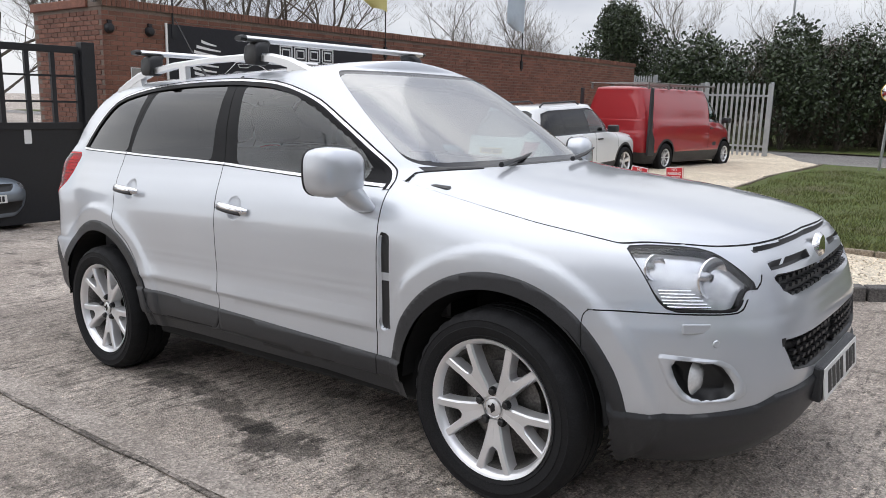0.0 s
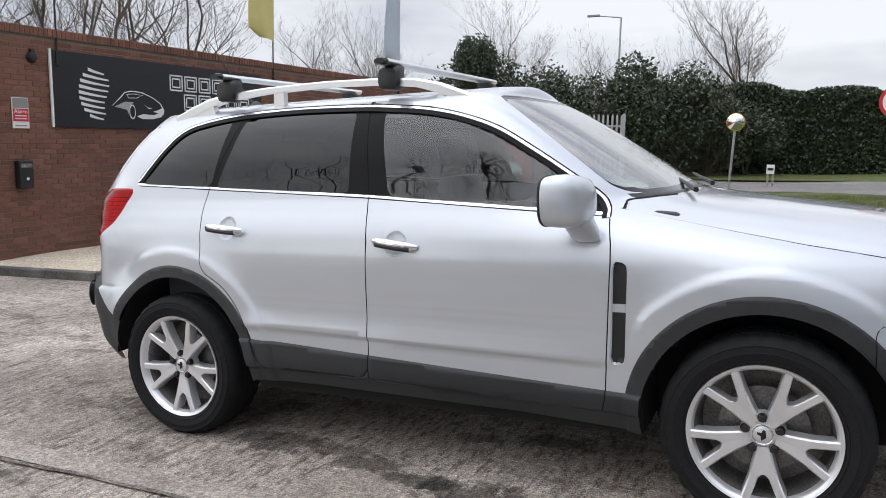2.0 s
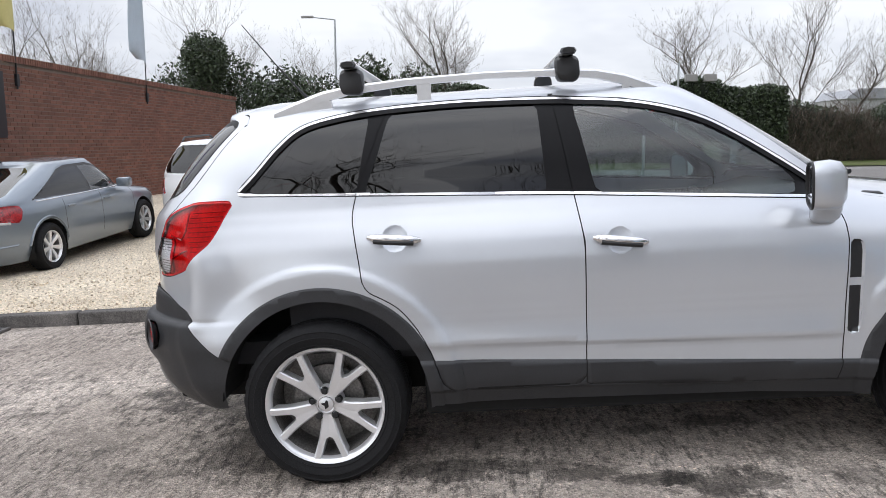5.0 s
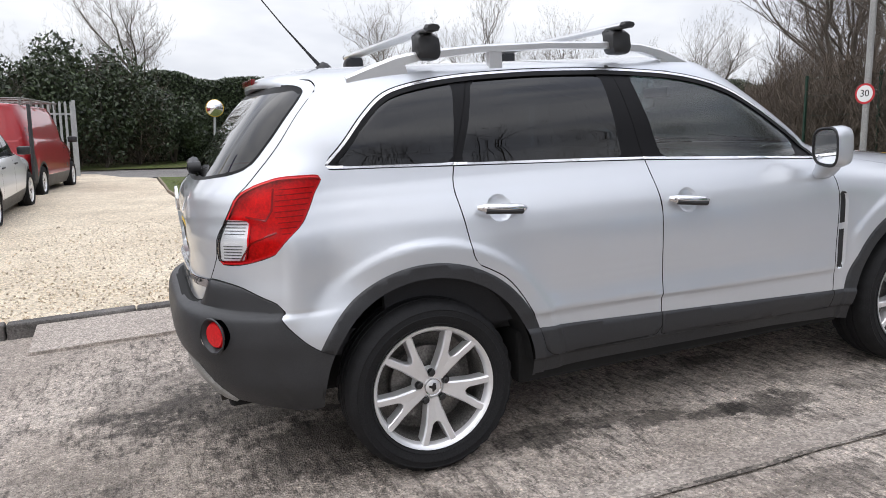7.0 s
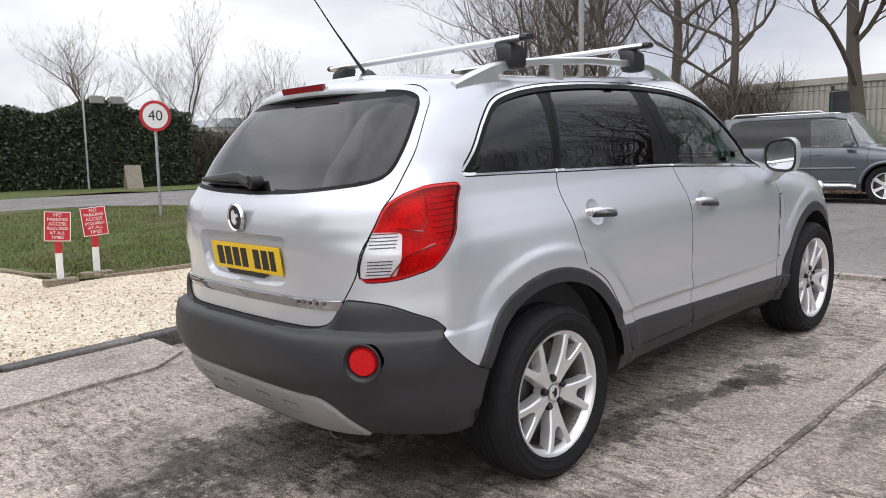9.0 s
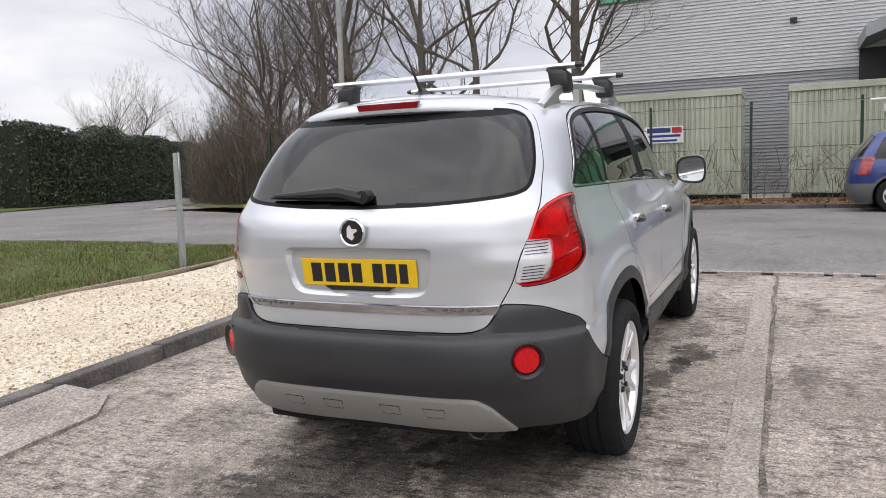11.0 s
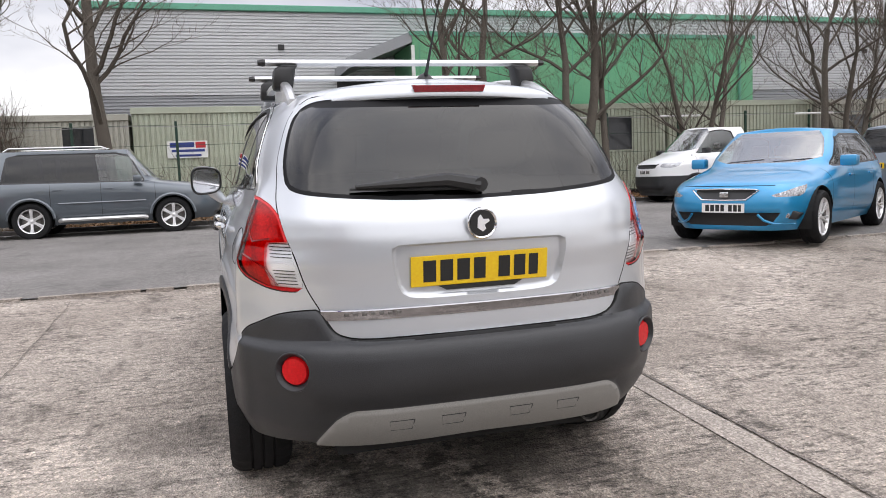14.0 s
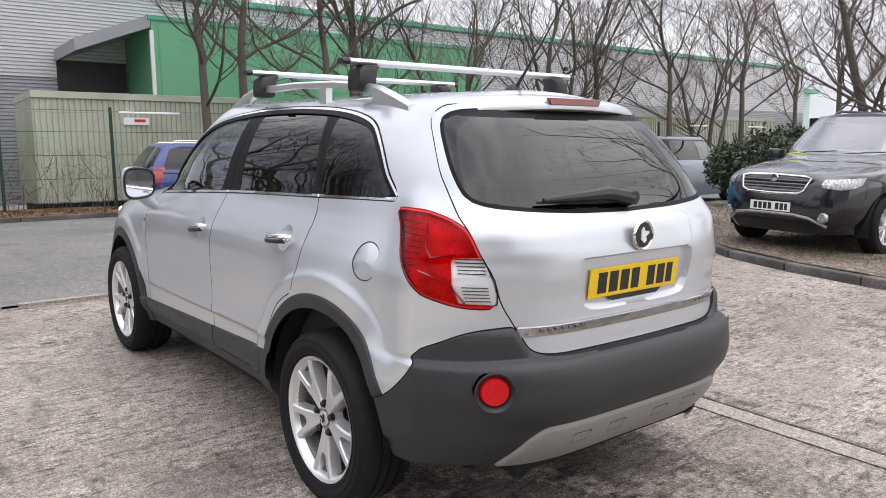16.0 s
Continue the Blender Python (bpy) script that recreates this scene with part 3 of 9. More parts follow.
    for name, inset in (("recess", .007), ("recess", .020), ("gate_centre", .004), ("rear_bumper", .007), ("rear_bumper", .016), ("rear_bumper", .028), ("rear_bumper", .042), ("dlo", .0035), ("windscreen", .02), ("rear_glass", .016), ("headlight", .007), ("tail", .008), ("fog_in", .012), ("door_clad", .006), ("fog", .010), ("slot_upper", .004), ("slot_lower", .004), ("windscreen", .004), ("rear_glass", .004), ("dlo", .022), ("dish_front", .008), ("dish_rear", .008), ("dish_front", .02), ("dish_rear", .02), ("dish_front", .034), ("dish_rear", .034), ("grille", .006), ("intake", .01), ("vent", .004), ("clad_rear", .006), ("clad_front", .006), ("front_lower", .008), ("skid", .006)):
        sh.cut(lambda co, s, n=name, k=inset: rd[n](co, s) + k)
    sh.cut(lambda co, s: np.minimum(rd["front_lower"](co, s), rd["front_lower"](co, s)) + .03)
    grooves = ("front_door", "rear_door", "tailgate", "rear_bumper", "bonnet", "front_bumper", "headlight", "tail")
    for g in grooves:
        sh.cut(lambda co, s, g=g: np.abs(rd[g](co, s)) - .0024)
    # depth of the panels
    def relief(co, s):
        nrm = np.array([v.normal[:] for v in sh.bm.verts])
        d = np.zeros(len(co))
        val = {k: f(co, s) for k, f in rd.items()}
        step = lambda v, k: np.clip(-v / k, 0, 1)
        d -= .026 * step(val["recess"], .007)
        d -= .0035 * step(val["gate_centre"], .004)
        # the bumper stands proud of the hatch, with a rounded lip
        lip = 1 - np.clip(1 + val["rear_bumper"] / .042, 0, 1) ** 2
        d += .020 * np.sqrt(np.clip(lip, 0, 1)) * np.clip((.80 - s) / .16, 0, 1) * np.clip((co[:, 2] - .50) / .06, 0, 1)
        d -= .004 * step(val["windscreen"], .004) + .004 * step(val["rear_glass"], .004)
        d -= .006 * step(inner_dlo(co, s), .006)
        d += .007 * np.minimum(step(val["clad_rear"], .006), np.clip(val["rear_bumper"] / .0024, 0, 1)) + .007 * step(val["clad_front"], .006)
        d += .010 * step(val["door_clad"], .006)
        d -= .045 * step(val["fog_in"], .012)
        d -= .030 * step(val["grille"], .006) + .022 * step(val["slot_upper"], .004) + .020 * step(val["slot_lower"], .004) + .035 * step(val["intake"], .01) + .016 * step(val["vent"], .004)
        d += .012 * step(val["front_lower"], .008)
        d += .010 * step(val["fog"], .01) * (val["fog_in"] > 0)
        d += .010 * step(val["skid"], .006)
        for n in ("dish_front", "dish_rear"):
            d -= .017 * np.sqrt(np.clip(1 - (1 + val[n] / .056).clip(0, 1) ** 2, 0, 1))
        for g in grooves:
            d -= np.where((np.abs(val[g]) < 6e-4) & (val["tail"] > -.002) & (val["headlight"] > -.002), .007, 0)
        return nrm * d[:, None]
    sh.bm.normal_update()
    sh.move(relief)
    sh.bm.normal_update()
    faces, co, s = sh.faces()
    val = {k: f(co, s) for k, f in rd.items()}
    inside = {k: v < 0 for k, v in val.items()}
    gap = np.zeros(len(faces), bool)
    for g in grooves:
        gap |= np.abs(val[g]) < .0024
    flank_glass = inside["dlo"]
    kind = np.full(len(faces), "body", dtype=object)
    for n in ("front_door", "rear_door"):
        kind[inside[n]] = n
    kind[inside["bonnet"]] = "bonnet"
    kind[inside["tailgate"]] = "tailgate"
    kind[inside["front_bumper"]] = "front_bumper"
    kind[(co[:, 2] > 1.165) & (co[:, 2] < 1.19) & (s > 5.42) & ~inside["bonnet"]] = "cowl"
    kind[inside["rear_bumper"]] = "rear_bumper"
    kind[inside["skid"]] = "skid"
    kind[inside["front_lower"]] = "front_lower"
    kind[inside["door_clad"]] = "door_clad"
    kind[inside["sill"]] = "sill"
    kind[((inside["clad_rear"] & ~inside["rear_bumper"]) | inside["clad_front"]) & ~inside["sill"]] = "arch_trim"
    kind[inside["front_lower"] & (s > 5.0)] = "front_lower"
    kind[gap] = "shut_line"
    kind[inside["dish_front"] | inside["dish_rear"]] = "dish"
    belt = np.interp(co[:, 0], *BELT)
    kind[flank_glass & (co[:, 2] < belt + .0185)] = "window_trim"
    kind[flank_glass & (co[:, 2] < belt + .0055)] = "window_rubber"
    kind[flank_glass & (co[:, 2] >= belt + .0185)] = "window_rubber"
    kind[inner_dlo(co, s) < 0] = "window_frame"
    for n in ("quarter", "rear", "front"):
        kind[inside["pane_" + n]] = "pane_" + n
    kind[inside["windscreen"]] = "windscreen_edge"
    kind[rd["windscreen"](co, s) < -.02] = "windscreen"
    kind[inside["rear_glass"]] = "rear_border"
    kind[(rd["rear_glass"](co, s) < -.016) & (co[:, 2] < 1.562)] = "rear_glass"
    kind[inside["recess"]] = "plate_recess"
    kind[inside["tail"]] = "tail"
    kind[rd["tail"](co, s) < -.008] = "tail_in"
    kind[inside["tail"] & inside["reverse"]] = "reverse"
    kind[inside["headlight"]] = "headlight_edge"
    kind[rd["headlight"](co, s) < -.007] = "headlight"
    kind[inside["grille_frame"]] = "grille_frame"
    kind[inside["slot_upper"] | inside["slot_lower"] | inside["grille"]] = "grille"
    kind[inside["intake"]] = "intake"
    kind[inside["fog"]] = "fog_trim"
    kind[inside["fog_in"]] = "fog_in"
    kind[inside["vent"]] = "vent"
    kind[inside["vent"] & ((rd["vent"](co, s) > -.004) | (np.abs(co[:, 2] - .775) < .014))] = "vent_frame"
    kind[inside["arch_rear"] | inside["arch_front"] | inside["lower"] | inside["reflector_hole"]] = "gone"
    group = {}
    for f, k in zip(faces, kind):
        group.setdefault(k, []).append(f)
    one = lambda name, k, mat, mirror, label="": panel(name, group[k], mat, car, mirror, label, sh.n_layer if mat in (SILVER, CLEAR, SHIELD, PRIVACY, LENS, RED_GLASS, GLOSSBLACK, FRAMEBLACK) and k not in ("plate_recess", "fog_trim", "dish") else None) if k in group else None
    one("body", "body", SILVER, "both")
    one("bonnet", "bonnet", SILVER, "both")
    gate = one("tailgate", "tailgate", SILVER, "both")
    one("front_bumper", "front_bumper", SILVER, "both")
    one("rear_bumper", "rear_bumper", CLAD, "both", "grey textured plastic bumper")
    one("rear_skid_plate", "skid", SKID, "both", "scuffed silver plastic skid plate")
    one("front_valance", "front_lower", CLAD, "both")
    one("scuttle", "cowl", BLACK, "both")
    one("shut_line", "shut_line", DARK, "both")
    one("windscreen", "windscreen", SHIELD, "both", "clear windscreen")
    one("windscreen_border", "windscreen_edge", GLOSSBLACK, "both")
    one("rear_window", "rear_glass", PRIVACY, "both", "dark tinted rear window")
    one("rear_window_border", "rear_border", FRAMEBLACK, "both")
    one("plate_recess", "plate_recess", SILVER, "both")
    one("grille_surround", "grille_frame", SILVER, "both")
    one("grille_backing", "grille", BLACK, "both")
    one("lower_intake", "intake", BLACK, "both")
    for mirror in (False, True):
        for door, pane in (("front_door", "pane_front"), ("rear_door", "pane_rear")):
            d = one(door, door, SILVER, mirror)
            panel("window", group[pane], CLEAR if pane == "pane_front" else PRIVACY, d, mirror, "lightly tinted door glass" if pane == "pane_front" else "dark privacy glass", sh.n_layer)
            panel("handle_dish", [f for f in group["dish"] if (f.calc_center_median().x > -.5) == (door == "front_door")], SILVER, d, mirror)
        one("quarter_window", "pane_quarter", PRIVACY, mirror, "dark privacy glass")
        for lo, hi in ((-9, -.241), (-.241, 9)):
            panel("door_cladding", [f for f in group["door_clad"] if lo < f.calc_center_median().x < hi], CLAD, car, mirror)
        one("sill", "sill", CLAD, mirror)
        for lo, hi in ((-9, 0), (0, 9)):
            panel("arch_trim", [f for f in group["arch_trim"] if lo < f.calc_center_median().x < hi], CLAD, car, mirror)
        one("window_frame", "window_frame", FRAMEBLACK, mirror)
        one("window_chrome", "window_trim", CHROME, mirror, "bright strip along the windows")
        one("window_surround", "window_rubber", FRAMEBLACK, mirror)
        tl = one("tail_light", "tail_in", RED_GLASS, mirror, "red tail light with clear reversing lens")
        panel("lens_border", group["tail"], REDLENS, tl, mirror)
        panel("reversing_lens", group["reverse"], LENS, tl, mirror)
        panel("lamp_backing", group["tail_in"] + group["tail"], LAMPBACK, tl, mirror, "", sh.n_layer, .018)
        panel("reversing_backing", group["reverse"], REFLECTOR, tl, mirror, "", sh.n_layer, .012)
        hl = one("headlight", "headlight", LENS, mirror, "clear headlight lens")
        panel("lens_border", group["headlight_edge"], BLACK, hl, mirror)
        panel("headlamp_reflector", group["headlight"], LAMPSILVER, hl, mirror, "pale lamp reflector", sh.n_layer, .034)
        one("fog_surround", "fog_trim", SILVER, mirror)
        one("fog_housing", "fog_in", BLACK, mirror)
        v = one("wing_vent", "vent", BLACK, mirror)
        panel("vent_frame", group["vent_frame"], SILVER, v, mirror)
    sh.bm.free()
    return car


main_car = build_main_car()


# ---- wheels and fittings ----
def spoke_wheel(parent, x, y, z, side, r_tyre=.357, r_rim=.252, width=.235, arms=5, spread=(8.5, 11, 14.5), wide=(.027, .0235, .028), twin=True, name="wheel", alloy=None, bolts=True, seg=72, turn=0.0):
    """A road wheel at (x, y, z), y its outer face; side -1 faces right, 1 left."""
    alloy = alloy or ALLOY
    m = pose(x, y, z, 0, 0, 0 if side < 0 else 180)
    k = r_rim / .252
    bm = bmesh.new()
    # lip and barrel
    add_lathe(bm, [(r_rim - .020 * k, .030), (r_rim - .014 * k, .012), (r_rim - .006 * k, .0), (r_rim + .004, -.004), (r_rim + .006, .006), (r_rim - .004, .02)], seg)
    add_lathe(bm, [(.0001, .030), (.055 * k, .030), (.072 * k, .034), (.078 * k, .07)], 40)
    bmesh.ops.recalc_face_normals(bm, faces=bm.faces)
    bmesh.ops.transform(bm, matrix=m, verts=bm.verts)
    wheel = part(name, bm, alloy, parent, "", True, 35)
    bm = lathe([(r_rim - .020 * k, .030), (r_rim - .028 * k, .05), (r_rim - .04 * k, width - .02)], seg)
    bmesh.ops.transform(bm, matrix=m, verts=bm.verts)
    part("barrel", bm, STEEL, wheel, "", True)
    spokes = None if bolts else bmesh.new()
    for i in range(arms):
        base = 90 + turn + 360 * i / arms
        for sgn in ((-1, 1) if twin else (1,)):
            ring_prev = None
            if bolts:
                # one prong of a forked spoke: its inner and outer edge, which part beyond the fork
                spokes = bmesh.new()
                t = radians(base)
                d, q = Vector((math.cos(t), 0, math.sin(t))), Vector((-math.sin(t), 0, math.cos(t))) * sgn
                for r, u0, u1, dy in ((.045, 0, .024, .026), (.070, 0, .029, .024), (.095, 0, .034, .021), (.120, 0, .0405, .017), (.142, 0, .046, .014), (.147, .008, .0475, .0135), (.156, .0165, .050, .0125), (.195, .0315, .064, .008), (.240, .048, .081, .006)):
                    low = .0 if u0 == 0 else .005
                    ring = [spokes.verts.new(d * r + q * u + Vector((0, h, 0))) for u, h in ((u0, dy + low), (u0 + (.004 if u0 else .0), dy + .0005), (u1 - .006, dy - .001), (u1, dy + .006), (u1 + .004, dy + .05), (u0 - (.004 if u0 else .0), dy + .05))]
                    if ring_prev:
                        for j in range(6):
                            spokes.faces.new((ring_prev[j], ring_prev[(j + 1) % 6], ring[(j + 1) % 6], ring[j]))
                    ring_prev = ring
                bmesh.ops.recalc_face_normals(spokes, faces=spokes.faces)
                bmesh.ops.transform(spokes, matrix=m, verts=spokes.verts)
                part("spoke", spokes, alloy, wheel, "", True, 22)
                continue
            for r, a, w, dy in ((.05 * k, spread[0], wide[0], .028), (.105 * k, spread[1], wide[1], .020), (.16 * k, (spread[1] + spread[2]) / 2 - .6, (wide[1] + wide[2]) / 2 - .003, .013), (.215 * k, spread[2] - 1.2, wide[2] - .003, .008), (r_rim - .008 * k, spread[2], wide[2] + .004, .006)):
                t = radians(base + sgn * a)
                c, q = Vector((math.cos(t), 0, math.sin(t))) * r, Vector((-math.sin(t), 0, math.cos(t)))
                w *= k
                ring = [spokes.verts.new(c + q * w * u + Vector((0, d, 0))) for u, d in ((-1.0, dy + .006), (-.82, dy + .001), (.82, dy - .001), (1.0, dy + .005), (1.02, dy + .045), (-1.02, dy + .045))]
                if ring_prev:
                    for j in range(6):
                        spokes.faces.new((ring_prev[j], ring_prev[(j + 1) % 6], ring[(j + 1) % 6], ring[j]))
                ring_prev = ring
    if not bolts:
        bmesh.ops.recalc_face_normals(spokes, faces=spokes.faces)
        bmesh.ops.transform(spokes, matrix=m, verts=spokes.verts)
        part("spokes", spokes, alloy, wheel, "", True, 25)
    # tyre with grooved tread
    bm = bmesh.new()
    prof = [(r_rim + .002, .006), (r_rim + .012, -.006), (r_rim + .018, -.010), (r_rim + .020, -.007), (r_rim + .04 * r_tyre / .357, -.014), (r_rim + .05 * r_tyre / .357, -.017), (r_rim + .052 * r_tyre / .357, -.014), (r_tyre - .034, -.012), (r_tyre - .030, -.014), (r_tyre - .024, -.010), (r_tyre - .012, .004), (r_tyre - .004, .018), (r_tyre, .036)]
    for g in (.07, .115, .16):
        prof += [(r_tyre, g - .006), (r_tyre - .008, g - .004), (r_tyre - .008, g + .004), (r_tyre, g + .006)]
    prof += [(r_tyre, width - .04), (r_tyre - .012, width - .01), (r_tyre - .05, width + .004), (r_rim, width - .006)]
    rings = add_lathe(bm, prof, 96)
    for ring in rings[9:13] + rings[-4:-2]:
        for j, v in enumerate(ring):
            if j % 3 == 0:
                v.co.x, v.co.z = v.co.x * .982, v.co.z * .982
    bmesh.ops.recalc_face_normals(bm, faces=bm.faces)
    bmesh.ops.transform(bm, matrix=m, verts=bm.verts)
    part("tyre", bm, TYRE, wheel, "", True, 25)
    bm = bmesh.new()
    add_lathe(bm, [(.0001, .10), (.155 * k, .10), (.155 * k, .125), (.0001, .125)], 40)
    add_lathe(bm, [(r_rim - .03, .16), (.0001, .165)], 40)
    bmesh.ops.transform(bm, matrix=m, verts=bm.verts)
    part("brake_disc", bm, STEEL, wheel)
    bm = lathe([(.0001, .019), (.022, .020), (.031, .024), (.033, .034)], 28)
    bmesh.ops.transform(bm, matrix=m, verts=bm.verts)
    part("centre_cap", bm, alloy, wheel, "", True)
    if bolts:
        bm = lathe([(.033, .024), (.036, .0225), (.037, .03)], 28)
        bmesh.ops.transform(bm, matrix=m, verts=bm.verts)
        part("cap_ring", bm, CHROME, wheel)
        bm = prism([(-.004, -.020), (.012, -.008), (.010, .016), (.002, .020), (-.004, .008), (-.018, .009), (-.018, .002), (-.006, -.004)], .0165, .0195, "y")
        bmesh.ops.transform(bm, matrix=m, verts=bm.verts)
        part("cap_emblem", bm, GLOSSBLACK, wheel)
        for i in range(5):
            t = radians(90 + turn + 72 * i + 36)
            bm = lathe([(.0001, .013), (.010, .013), (.0125, .016), (.0125, .034), (.0165, .024), (.017, .034)], 14, "y", (.060 * math.cos(t), 0, .060 * math.sin(t)))
            bmesh.ops.transform(bm, matrix=m, verts=bm.verts)
            part("bolt", bm, BLACK, wheel)
    return wheel


def number_plate(parent, m, mat, name="number_plate", w=.52, h=.111):
    """A plate whose characters are plain bars; m stands it up facing +x."""
    bm = box(-.003, .003, -w / 2, w / 2, -h / 2, h / 2, .002)
    bmesh.ops.transform(bm, matrix=m, verts=bm.verts)
    pl = part(name, bm, mat, parent, "yellow reflective plate" if mat is PLATE_Y else "white reflective plate")
    for i, (a, b) in enumerate(((-.215, -.168), (-.152, -.105), (-.089, -.042), (-.026, .018), (.068, .112), (.128, .172), (.186, .222))):
        bm = box(.003, .0045, a * w / .52, b * w / .52, -.039 * h / .111, .039 * h / .111)
        bmesh.ops.transform(bm, matrix=m, verts=bm.verts)
        part("plate_bar", bm, INK, pl)
    return pl


def side_y(table, x, z, w=.9, l=2.24):
    """How far out the right flank stands at (x, z)."""
    ss = np.linspace(.9, 2 * (w + l) - .9, 600)
    p = shell_points(table, ss, np.full(len(ss), z), w, l)
    return float(p[np.argmin(np.abs(p[:, 0] - x)), 1])


def rear_x(table, y, z, w=.9, l=2.24):
    ss = np.linspace(0, 1.3 * w, 400)
    p = shell_points(table, ss, np.full(len(ss), z), w, l)
    return float(p[np.argmin(np.abs(np.abs(p[:, 1]) - abs(y))), 0])


def outfit_main_car(car):
    T = CAR_TABLE
    for x in (-1.3535, 1.3535):
        for side in (-1, 1):
            spoke_wheel(car, x, side * .897, .354, side, turn=38)
    # wheel housings and floor
    for x, r in ((-1.345, .455), (1.353, .435)):
        for side in (-1, 1):
            bm = bmesh.new()
            ya, yb = side * .87, side * .55
            n = 24
            a = [bm.verts.new((x + r * math.cos(math.pi * (.985 - .97 * i / n)), ya, .362 + r * math.sin(math.pi * (.985 - .97 * i / n)))) for i in range(n + 1)]
            b = [bm.verts.new((v.co.x, yb, v.co.z)) for v in a]
            for i in range(n):
                bm.faces.new((a[i], a[i + 1], b[i + 1], b[i]))
            bm.faces.new(b)
            part("wheel_housing", bm, DARK, car)
    bm = bmesh.new()
    add_box(bm, -.93, .93, -.80, .80, .26, .50, .02)
    add_box(bm, -2.12, -.93, -.54, .54, .30, .60, .02)
    add_box(bm, .93, 2.05, -.54, .54, .24, .60, .02)
    part("underbody", bm, DARK, car)
    # cabin
    bm = bmesh.new()
    add_box(bm, -1.95, .95, -.70, .70, .50, .60)
    add_box(bm, -1.5, .85, -.77, -.73, .55, 1.07)
    add_box(bm, -1.5, .85, .73, .77, .55, 1.07)
    part("cabin_trim", bm, GREYRED, car)
    bm = prism([(.55, .60), (.62, .95), (.72, 1.08), (.95, 1.13), (1.05, 1.12), (1.05, .60)], -.72, .72, "y", .02)
    part("dashboard", bm, BLACK, car)
    bm = bmesh.new()
    add_lathe(bm, [(.185 + .014 * math.cos(a), .014 * math.sin(a)) for a in [2 * math.pi * i / 8 for i in range(8)]], 32, "x", close=True)
    add_box(bm, -.01, .03, -.07, .07, -.06, .05, .01)
    add_box(bm, -.008, .012, -.18, .18, -.02, .015)
    bmesh.ops.transform(bm, matrix=pose(.42, -.37, .98, 0, -22, 0), verts=bm.verts)
    part("steering_wheel", bm, BLACK, car, "", True)
    for x, y in ((.02, -.37), (.02, .37), (-.85, -.40), (-.85, .40), (-.85, 0)):
        bm = bmesh.new()
        add_box(bm, -.25, .27, -.25 if x > 0 else -.2, .25 if x > 0 else .2, .55, .74, .05)
        add_box(bm, -.06, .06, -.24 if x > 0 else -.2, .24 if x > 0 else .2, 0, .56, .05, pose(-.24, 0, .70, 0, -14, 0))
        add_box(bm, -.04, .05, -.13, .13, .60, .80, .04, pose(-.24, 0, .70, 0, -14, 0))
        bmesh.ops.transform(bm, matrix=pose(x, y, 0), verts=bm.verts)
        part("seat", bm, GREYRED, car, "", True)
    part("rear_view_mirror", box(.40, .43, -.11, .11, 1.46, 1.52, .012), BLACK, car)
    # door mirrors
    for side in (-1, 1):
        rings = []
        bm = bmesh.new()
        prof = [(.77, .0, 1.18, .02, .03), (.765, .02, 1.18, .055, .062), (.74, .05, 1.182, .088, .088), (.70, .09, 1.184, .10, .095), (.655, .125, 1.184, .104, .092), (.63, .14, 1.184, .10, .088)]
        n = 28
        for px, back, pz, hy, hz in prof:
            ring = []
            for i in range(n):
                t = 2 * math.pi * i / n
                c, q = math.cos(t), math.sin(t)
                e = .62
                yy = hy * math.copysign(abs(c) ** e, c)
                zz = hz * math.copysign(abs(q) ** e, q)
                ring.append(bm.verts.new((px - .028 * (yy / .1), side * (.965 + yy * .95), pz + zz * (1 + .10 * yy / .1))))
            rings.append(ring)
        for a, b in zip(rings, rings[1:]):
            for i in range(n):
                bm.faces.new((a[i], a[(i + 1) % n], b[(i + 1) % n], b[i]))
        bm.faces.new(rings[0])
        bmesh.ops.recalc_face_normals(bm, faces=bm.faces)
        mirror = part("door_mirror", bm, SILVER, car, "silver door mirror", True, 60)
        bm = bmesh.new()
        ring2 = [bm.verts.new((v_[0], v_[1], v_[2])) for v_ in [(.634 - .028 * (hy_ / .1), side * (.965 + hy_ * .95), 1.184 + hz_ * (1 + .10 * hy_ / .1)) for hy_, hz_ in [(.09 * math.copysign(abs(math.cos(2 * math.pi * i / n)) ** .62, math.cos(2 * math.pi * i / n)), .078 * math.copysign(abs(math.sin(2 * math.pi * i / n)) ** .62, math.sin(2 * math.pi * i / n))) for i in range(n)]]]
        bm.faces.new(ring2)
        part("mirror_glass", bm, CHROME, mirror)
        bm = bmesh.new()
        ring3 = [(.632 - .028 * (hy_ / .1), side * (.965 + hy_ * .95), 1.184 + hz_ * (1 + .10 * hy_ / .1)) for hy_, hz_ in [(.099 * math.copysign(abs(math.cos(2 * math.pi * i / n)) ** .62, math.cos(2 * math.pi * i / n)), .087 * math.copysign(abs(math.sin(2 * math.pi * i / n)) ** .62, math.sin(2 * math.pi * i / n))) for i in range(n)]]
        add_tube(bm, ring3 + ring3[:1], .006, 6)
        part("glass_rim", bm, BLACK, mirror)
        bm = bmesh.new()
        prev = None
        for cx, cy, cz, hx, hy in ((.70, .945, 1.135, .062, .050), (.712, .925, 1.105, .060, .046), (.722, .898, 1.072, .058, .040), (.728, .872, 1.045, .056, .034), (.730, .85, 1.030, .050, .030)):
            ring = [bm.verts.new((cx + hx * math.copysign(abs(math.cos(q)) ** .7, math.cos(q)), side * (cy + hy * math.copysign(abs(math.sin(q)) ** .7, math.sin(q))), cz - .25 * hy * math.sin(q))) for q in [2 * math.pi * i / 16 for i in range(16)]]
